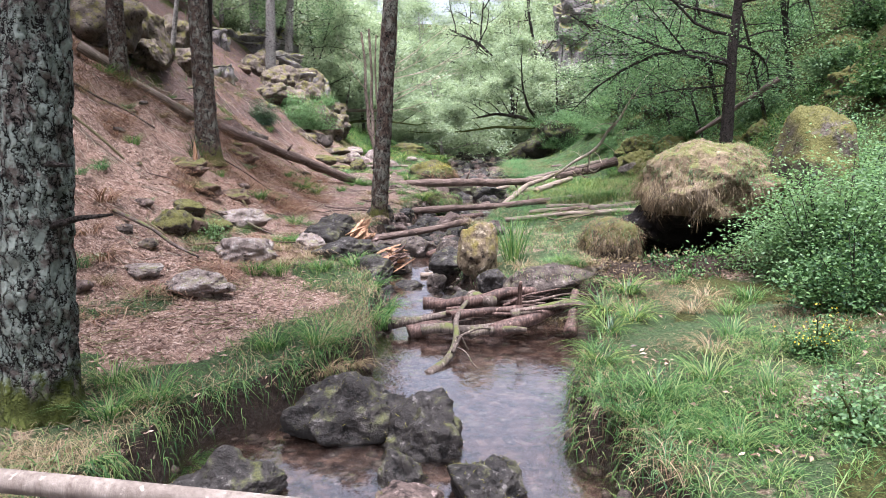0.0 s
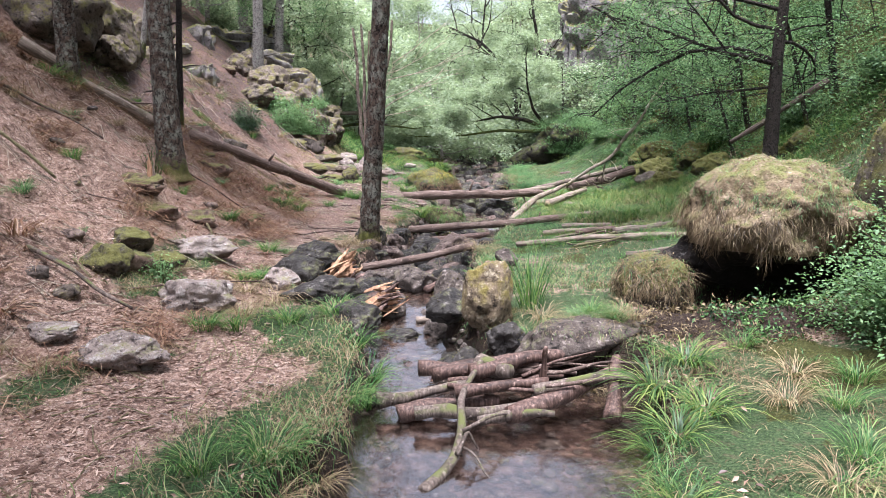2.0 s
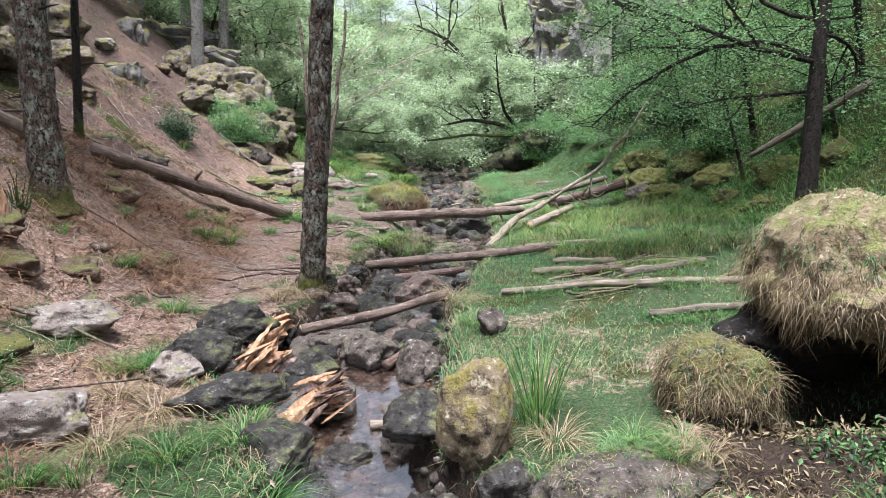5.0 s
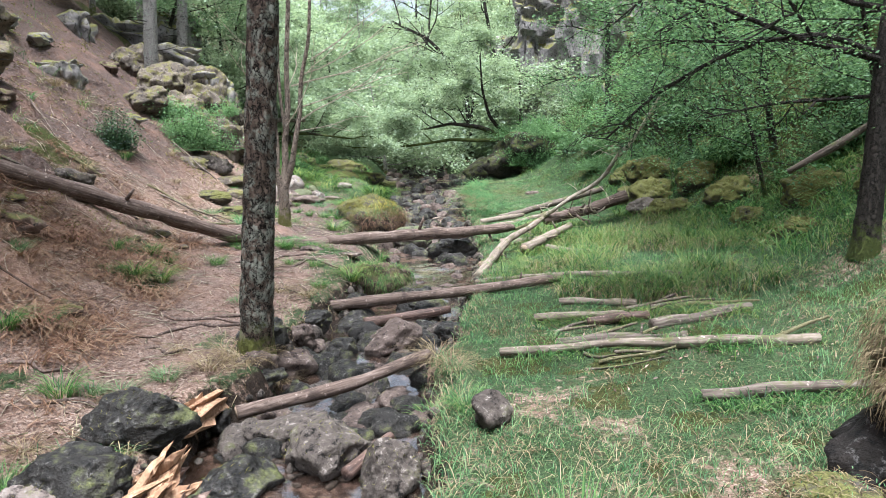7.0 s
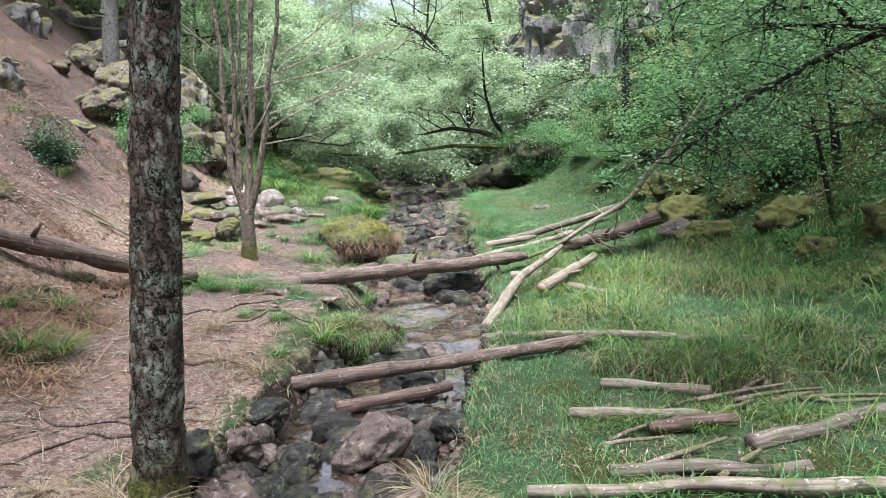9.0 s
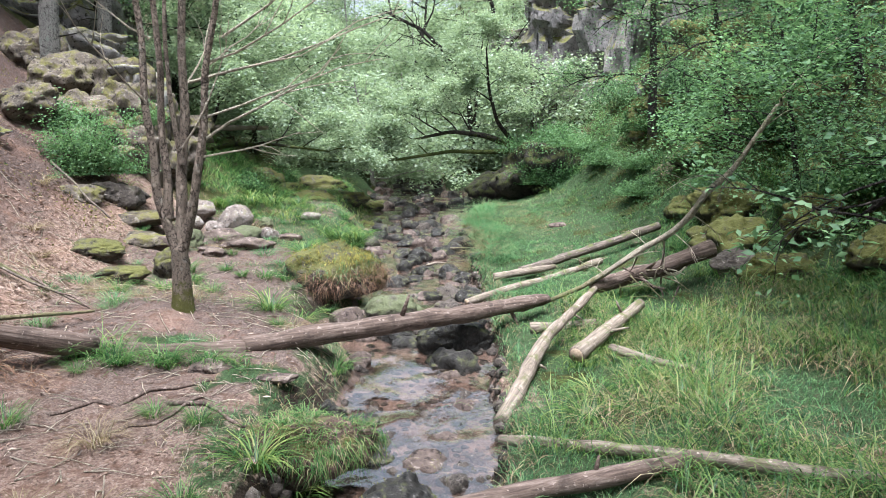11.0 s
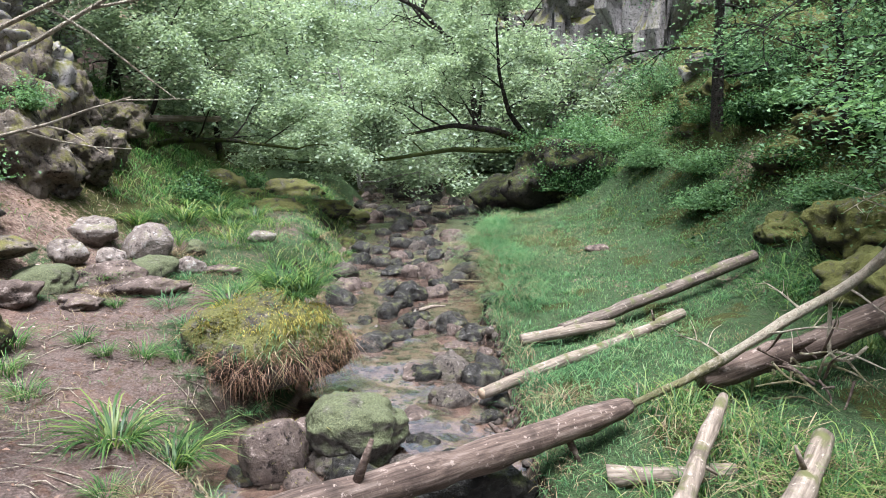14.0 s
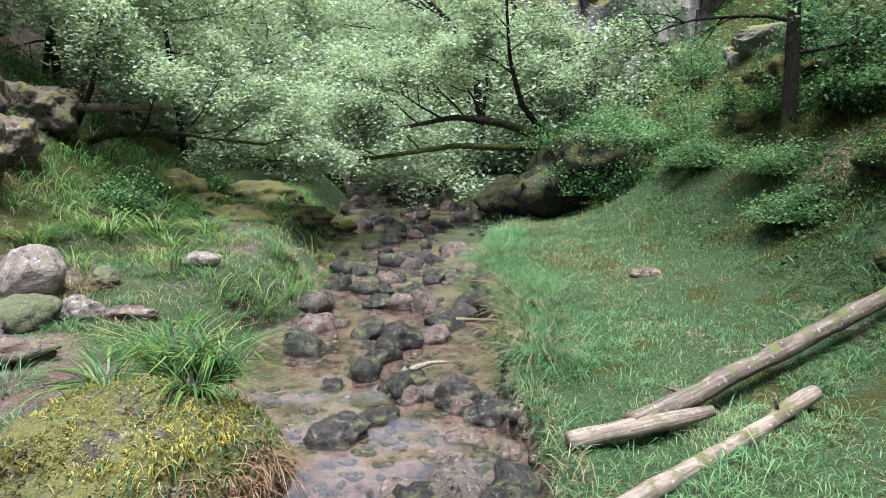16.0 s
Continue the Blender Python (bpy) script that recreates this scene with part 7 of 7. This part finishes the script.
# ---- tussocks and debris that break up the turf ----


def tussocks(name, label, mat, feet, height, width, rg, per=26, spread=.06, droop=.7):
    """Many small tussocks of bent blades, each fanning out from its own foot."""
    n = len(feet)
    size = rg.gamma(5, .2, n)
    k = np.repeat(np.arange(n), per)
    off = rg.normal(0, 1, (n * per, 2)) * spread * size[k, None]
    p = feet[k] + np.concatenate([off, np.zeros((n * per, 1))], 1)
    p[:, 2] = ground_z(p[:, 0], p[:, 1]) - .015
    az = np.arctan2(off[:, 1], off[:, 0]) + rg.normal(0, 1.2, n * per)
    g = Geo()
    blades(g, p, height * size[k] * rg.uniform(.5, 1.2, n * per), width * rg.uniform(.7, 1.3, n * per), rg.uniform(.05, .6, n * per), rg, 3, droop, az)
    return tagged(g.part(name, mat), label, "grass", kind="stuff")


rg = np.random.default_rng(120)
p = scatter(2600, (.6, 7.6), (3.6, 36), lambda x, y: meadow(x, y) * smooth(7.5, 10, y) * np.clip(.35 + .9 * fbm(x * .6, y * .6, 4.1, 3), 0, 1), rg)
tussocks("green_tussocks", "soft green tussocks standing in the meadow", MAT_GRASS, p, .15, .007, rg)
p = scatter(1500, (.6, 7.6), (9.5, 36), lambda x, y: meadow(x, y) * np.clip(.1 + .9 * fbm(x * .7, y * .7, 8.3, 3), 0, 1), rg)
tussocks("bleached_tussocks", "bleached tussocks among the green turf", MAT_GRASS_DRY, p, .13, .006, rg, 22, .07, 1.1)
p = scatter(2600, (.8, 4.6), (3.6, 7.8), lambda x, y: (x > right_edge(y) + .05) * np.clip(.25 + .8 * fbm(x * 1.1, y * 1.1, 6.1, 3), 0, 1), rg)
tussocks("bank_tussocks", "thick green tussocks on the bank of the pool", MAT_GRASS_DEEP, p, .15, .007, rg, 20, .06, .7)
# long pale grass leaning over the upper right bank
y = rg.uniform(26, 34, 420)
x = right_edge(y) + rg.uniform(.05, .75, 420)
tussocks("bank_hay", "long pale green grass leaning over the stream", MAT_GRASS, np.stack([x, y, ground_z(x, y)], 1), .3, .007, rg, 26, .06, .9)
# grass growing up round the fallen logs
for seed, (a, b), mat, h in ((1, ((1.3, 13.8), (4.2, 13.1)), MAT_GRASS_DEEP, .16), (2, ((1.8, 15.1), (4.2, 14.2)), MAT_RUSH, .24), (3, ((2.6, 12.2), (4.2, 11.9)), MAT_GRASS_DEEP, .16), (4, ((-2.6, 19.55), (-1.1, 19.5)), MAT_GRASS_DEEP, .2), (5, ((1.8, 18.2), (4.2, 16.4)), MAT_RUSH, .26), (6, ((2.6, 19.8), (4.0, 21.2)), MAT_RUSH, .22), (7, ((3.5, 22.6), (6, 23.3)), MAT_RUSH, .22), (8, ((3.0, 24.6), (6.2, 26.1)), MAT_GRASS, .14), (9, ((2.0, 23.3), (4.5, 24.8)), MAT_GRASS, .13)):
    u = rg.random(46)[:, None]
    q = np.array(a) + (np.array(b) - np.array(a)) * u + rg.normal(0, .1, (46, 2))
    tussocks("log_grass", "grass growing up beside a fallen log", mat, np.concatenate([q, np.zeros((46, 1))], 1), h, .008, rg, 22, .05, .7)
# turf hanging down the undercut bank of the near pool
y = rg.uniform(4.0, 7.4, 2600)
x = left_edge(y) + .16 * vnoise(y * 1.3, 3.3) + .09 * vnoise(y * 4.1, 8.1) - rg.uniform(.08, .3, 2600)
g = Geo()
clump = rg.random(2600) < np.clip(.5 + fbm(x * 2.2, y * 2.2, 3.7, 2), .08, 1)
hanging(g, np.stack([x, y, ground_z(x, y) + .02], 1)[clump], .24 * rg.uniform(.4, 1.3, clump.sum()), .007, rg.normal(-.3, .8, clump.sum()), rg)
tagged(g.part("hanging_turf", MAT_GRASS_DEEP), "green turf hanging over the undercut bank", "grass", kind="stuff")
# wilted leaves, fern sprigs and stalks before the hollow
g = Geo()
p = scatter(9000, (1.9, 4.6), (8.35, 9.6), lambda x, y: np.clip(.5 + .9 * fbm(x * 1.6, y * 1.6, 1.1, 2), 0, 1), rg)
p[:, 2] += rg.gamma(1.6, .035, len(p))
leaves(g, p, .05, rg, .35, .5)
tagged(g.part("fern_debris", MAT_FERN), "dark green leaves heaped before the hollow", "undergrowth", kind="stuff")
g = Geo()
p = scatter(6000, (1.9, 4.6), (8.35, 9.7), lambda x, y: np.clip(.4 + .9 * fbm(x * 1.6, y * 1.6, 7.7, 2), 0, 1), rg)
p[:, 2] += rg.gamma(1.6, .03, len(p))
leaves(g, p, .06, rg, .3, .3)
tagged(g.part("withered_debris", MAT_BEARD), "withered straw and leaves heaped before the hollow", "leaf litter", kind="stuff")

# ferny bank, mossy stones and rushes below the leaning trees
p = scatter(900, (-3.9, .1), (28.6, 38), lambda x, y: (x < left_edge(y) - .15) * np.clip(.35 + .9 * fbm(x * .9, y * .9, 2.2, 2), .05, 1), rg)
tussocks("rush_bank", "deep green woodrush covering the far bank", MAT_RUSH, p[::2], .32, .014, rg, 26, .08, .8)
tussocks("far_bank_grass", "rough grass on the far bank", MAT_GRASS, p[1::2], .18, .009, rg, 24, .09, .7)
for i, (x, y, sx, sz) in enumerate([(-1.6, 33.6, 1.5, .7), (-.7, 35.2, 1.6, .6), (-2.6, 34.6, 1.3, .8), (-.3, 36.9, 1.4, .6), (-1.7, 36.6, 1.8, .9), (.4, 38.8, 1.5, .6), (-3.4, 35.6, 1.6, 1.0), (-.1, 33.6, .8, .4), (.3, 35.0, .9, .45), (.1, 31.6, .7, .35)]):
    rock("mossy_rock", x, y, (sx, sx * .8, sz), MAT_ROCK_MOSS, "low rock cushioned in moss beside the stream", i * 50, 940 + i, 4, .55, group="mossy rocks of the far bank", rough=.2, round_off=.5)
# broken ground on the upper litter slope
r7 = np.random.default_rng(131)
for i in range(14):
    x, y = r7.uniform(-9.5, -4.3), r7.uniform(16.5, 30)
    q = r7.uniform(.25, .8)
    rock("slope_rock", x, y, (q * 1.4, q, q * r7.uniform(.5, .9)), (MAT_CLIFF, MAT_ROCK, MAT_SOIL)[i % 3], "weathered rock jutting from the steep earth", r7.uniform(0, 180), 960 + i, 4, .5, group="rocks of the upper slope", rough=.22, round_off=.15, planes=9)
p = scatter(900, (-10, -4), (15.5, 31), lambda x, y: np.clip(.3 + .9 * fbm(x * .6, y * .6, 5.2, 3), 0, 1), rg)
tussocks("slope_straw", "straggling straw on the steep earth", MAT_GRASS_DRY, p[::2], .2, .009, rg, 18, .1, 1.0)
tussocks("slope_fern", "green ferny tufts on the steep earth", MAT_GRASS_DEEP, p[1::4], .22, .012, rg, 18, .1, .9)
g = Geo()
p = scatter(16000, (-10, -4), (15, 31), lambda x, y: smooth(.0, .4, fbm(x * .7, y * .7, 9.4, 3)), rg)
p[:, 2] += rg.uniform(0, .04, len(p))
leaves(g, p, .05, rg, .3, .5)
tagged(g.part("slope_moss", MAT_MOSSBLADE), "yellow-green moss on the steep earth", "moss", kind="stuff")

# broken stones and turf along the cut bank below the path
r8 = np.random.default_rng(141)
for i in range(26):
    y = r8.uniform(12.9, 19.4)
    x = float(left_edge(y)) + r8.uniform(-.22, .18)
    q = r8.uniform(.2, .46)
    rock("bank_stone", x, y, (q * 1.3, q, q * .9), (MAT_ROCK_WET, MAT_ROCK, MAT_ROCK_WET, MAT_ROCK_RED)[i % 4], "dark broken stone in the cut bank", r8.uniform(0, 180), 1000 + i, 4, .35, group="stones of the cut bank", rough=.2, round_off=.1, planes=9, fuzz=120)
HM = base("turf_hummock", (-.22, 18.05, .1), "grassy hummock overhanging the stream", "tussock")
v, f = stone_shape(545, 4, 12, .18, .5)
v = v * np.array([.62, .5, .3]) + np.array([0, 0, .16])
g = Geo()
g.add(v, f)
g.part("hummock", MAT_SOIL, HM)
turf_on(HM, "green_grass", v, 2600, MAT_GRASS_DEEP, .13, .008, r8, .02, .7, .5)
turf_on(HM, "dry_grass", v, 1000, MAT_GRASS_DRY, .12, .007, r8, -.02, .9, .6, "straw hanging from the hummock")
for i, (x, y, sx, sz) in enumerate([(-3.5, 27.6, .9, .5), (-2.35, 26.75, .75, .42), (-3.0, 26.9, .6, .35), (-3.2, 25.4, .8, .45), (-1.95, 27.0, .55, .3), (-2.2, 28.3, .5, .3)]):
    rock("grey_rock", x, y, (sx, sx * .75, sz), (MAT_ROCK_PALE, MAT_ROCK_GREYMOSS)[i % 2], "greyish stone half sunk in the grass of the bank", i * 55, 1040 + i, 4, .3, group="rocks beside the path", rough=.14, round_off=.3)

# green cover and moss mounds of the upper right-hand slope
p = scatter(4200, (4.8, 10.5), (14, 37), lambda x, y: smooth(5.0, 6.2, x + .5 * vnoise(x, y)) * np.clip(.45 + .8 * fbm(x * .7, y * .7, 3.4, 3), .05, 1), rg)
tussocks("slope_grass_green", "soft green grass and fern on the slope", MAT_GRASS, p[::2], .2, .011, rg, 20, .1, .8)
tussocks("slope_fern_green", "dark green fern tufts on the slope", MAT_RUSH, p[1::4], .22, .014, rg, 20, .1, .9)
# ferns and a leafy birch on the rocky left bank
p = scatter(700, (-7.5, -3.2), (29.5, 38), lambda x, y: np.clip(.4 + .9 * fbm(x * .8, y * .8, 6.4, 2), .05, 1), rg)
tussocks("crag_fern", "green fern and woodrush between the crags", MAT_GRASS_DEEP, p, .36, .016, rg, 24, .12, .8)
slope_tree(-8.2, 34.0, 5.5, .08, (2.2, -.8), MAT_LEAF_PALE2, MAT_DARKBARK, 171, 14, .075, 2.4, .3, label="slim leafy birch leaning from the crags")
slope_tree(-6.9, 37.5, 5.0, .07, (1.6, -1.2), MAT_LEAF_HAZED, MAT_DARKBARK, 172, 16, .09, 2.4, .25, label="slim leafy birch leaning from the crags")

# rotten orange trunk lying behind the torn stump, and its fibres
RT = base("rotten_trunk", (-1.52, 13.3, .05), "rotten orange trunk broken into fibres by the pine", "log", LG)
for k, (a, b, w) in enumerate([((0, 0, .06), (-.16, -1.0, .1), .15), ((.08, -.05, .08), (-.06, -.9, .14), .09), ((-.1, -.1, .1), (-.24, -.8, .16), .08), ((.03, .05, .12), (-.12, -.6, .2), .06)]):
    splinter(RT, a, b, w, MAT_ROT, 240 + k, "wood_slab")
# torn roots and dead stalks under the thick fallen log
RO = base("root_tangle", (4.45, 22.3, .55), "tangle of torn pale roots beside the thick log", "roots")
for k in range(26):
    a = r8.normal(0, 1, 3) * [.28, .12, .12] + [0, 0, .2]
    d = unit(r8.normal(0, 1, 3) * [1, .6, .8] + [0, -.3, -.2]) * r8.uniform(.2, .55)
    g = Geo()
    tube(g, curve_pts([a, a + d * .5 + r8.normal(0, .04, 3), a + d], 8, .03, k), np.linspace(.014, .004, 8), 5, caps=False)
    g.part("root", MAT_TWIG if k % 3 else MAT_LOG, RO)
# bark crumbs, twigs and straw round the logs of the meadow
g = Geo()
p = scatter(1200, (1.6, 4.6), (12.6, 15.8), lambda x, y: np.clip(.25 + .9 * fbm(x * 1.3, y * 1.3, 4.9, 2), 0, 1), rg)
p[:, 2] += rg.uniform(.01, .06, len(p))
leaves(g, p, .05, rg, .6, .3)
tagged(g.part("bark_crumbs", MAT_LITTER), "brown bark crumbs round the meadow logs", "leaf litter", kind="stuff")
for k in range(18):
    x, y, a, L = r8.uniform(1.9, 4.0), r8.uniform(13.2, 15.4), r8.uniform(-.6, .4), r8.uniform(.3, .9)
    x2, y2 = x + L * np.cos(a), y + L * np.sin(a)
    stick("dead_branch", (x, y, ground_at(x, y) + .03), (x2, y2, ground_at(x2, y2) + r8.uniform(.03, .12)), r8.uniform(.012, .028), (MAT_LOG_DARK, MAT_LOG_PALE, MAT_TWIG)[k % 3], "dead branch lying among the meadow logs", 700 + k)
# short straw and wilted stalks over the near right bank
p = scatter(22000, (1.1, 5), (3.8, 8.8), lambda x, y: (x > right_edge(y) + .15) * np.clip(.3 + 1.1 * fbm(x * .9, y * .9, 21.3, 3), 0, 1), rg)
sward("bank_hay_low", "short brown straw matted on the bank", MAT_BEARD, p, .10, .007, rg, 2, 1.1)
# a second flush of flattened bracken on the litter slope
g = Geo()
p = scatter(26000, (-8.5, -2.9), (6, 16), lambda x, y: smooth(.1, .45, fbm(x * .8, y * .8, 16.6, 3)), rg)
blades(g, p, .2 * rg.uniform(.4, 1.5, len(p)), .013, rg.uniform(.3, 1.8, len(p)), rg, 2, 1.0)
tagged(g.part("brown_bracken", MAT_STRAW), "heaped rust-brown dead bracken on the slope", "bracken", kind="stuff")

for i, (x, y, q) in enumerate([(7.3, 30.6, 1.7), (8.2, 31.9, 1.8), (7.1, 32.7, 1.5), (8.9, 29.6, 1.8), (7.9, 28.6, 1.5), (6.9, 29.2, 1.2), (7.6, 26.9, 1.4), (8.6, 33.6, 1.7)]):
    bush("bilberry_bush", x, y, (q * 1.2, q, q * .38), (MAT_BILBERRY, MAT_FERN)[i % 3 == 1], "low bilberry mat on the mossy slope", 6000, .055, 180 + i, clumps=40, flatness=.6)

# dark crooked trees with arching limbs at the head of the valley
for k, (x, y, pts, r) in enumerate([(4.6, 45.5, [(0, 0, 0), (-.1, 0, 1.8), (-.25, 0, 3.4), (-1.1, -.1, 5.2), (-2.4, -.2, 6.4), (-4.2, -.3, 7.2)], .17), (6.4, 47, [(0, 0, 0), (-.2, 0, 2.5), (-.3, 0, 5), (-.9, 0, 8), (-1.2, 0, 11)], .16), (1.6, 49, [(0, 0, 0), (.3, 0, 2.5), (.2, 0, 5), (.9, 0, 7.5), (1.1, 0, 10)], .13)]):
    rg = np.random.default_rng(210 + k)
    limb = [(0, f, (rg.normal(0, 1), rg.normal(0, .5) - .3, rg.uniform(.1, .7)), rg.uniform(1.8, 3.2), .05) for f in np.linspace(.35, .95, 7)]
    leafy_tree("crooked_alder", x, y, [(pts, r, .35)], limb, MAT_DARKBARK, MAT_LEAF_HAZED, "dark crooked alder with arching limbs behind the thicket", .12, 5, .3, 2, 210 + k, 4, .05, seg=10, simple=True)

p = scatter(700, (5.9, 8.6), (15.5, 27), lambda x, y: np.clip(.4 + .9 * fbm(x * 1.1, y * 1.1, 13.4, 2), 0, 1), rg)
tussocks("hump_fern", "fern and grass growing between the moss humps", MAT_GRASS_DEEP, p, .34, .014, rg, 22, .12, .9)

# turf hanging down the right-hand bank of the pool
y = rg.uniform(3.8, 8.6, 3600)
x = right_edge(y) + .14 * vnoise(y * 1.2, 23.3) + .09 * vnoise(y * 3.9, 28.1) + rg.uniform(.06, .3, 3600)
clump = rg.random(3600) < np.clip(.55 + fbm(x * 2.2, y * 2.2, 5.7, 2), .1, 1)
for name, pick, mat, label in (("hanging_turf", clump & (rg.random(3600) < .6), MAT_GRASS_DEEP, "green turf hanging over the bank of the pool"), ("hanging_straw", clump & (rg.random(3600) < .5), MAT_BEARD, "brown straw hanging over the bank of the pool")):
    g = Geo()
    hanging(g, np.stack([x, y, ground_z(x, y) + .02], 1)[pick], .26 * rg.uniform(.4, 1.3, pick.sum()), .007, np.pi + rg.normal(.3, .8, pick.sum()), rg)
    tagged(g.part(name, mat), label, "grass", kind="stuff")
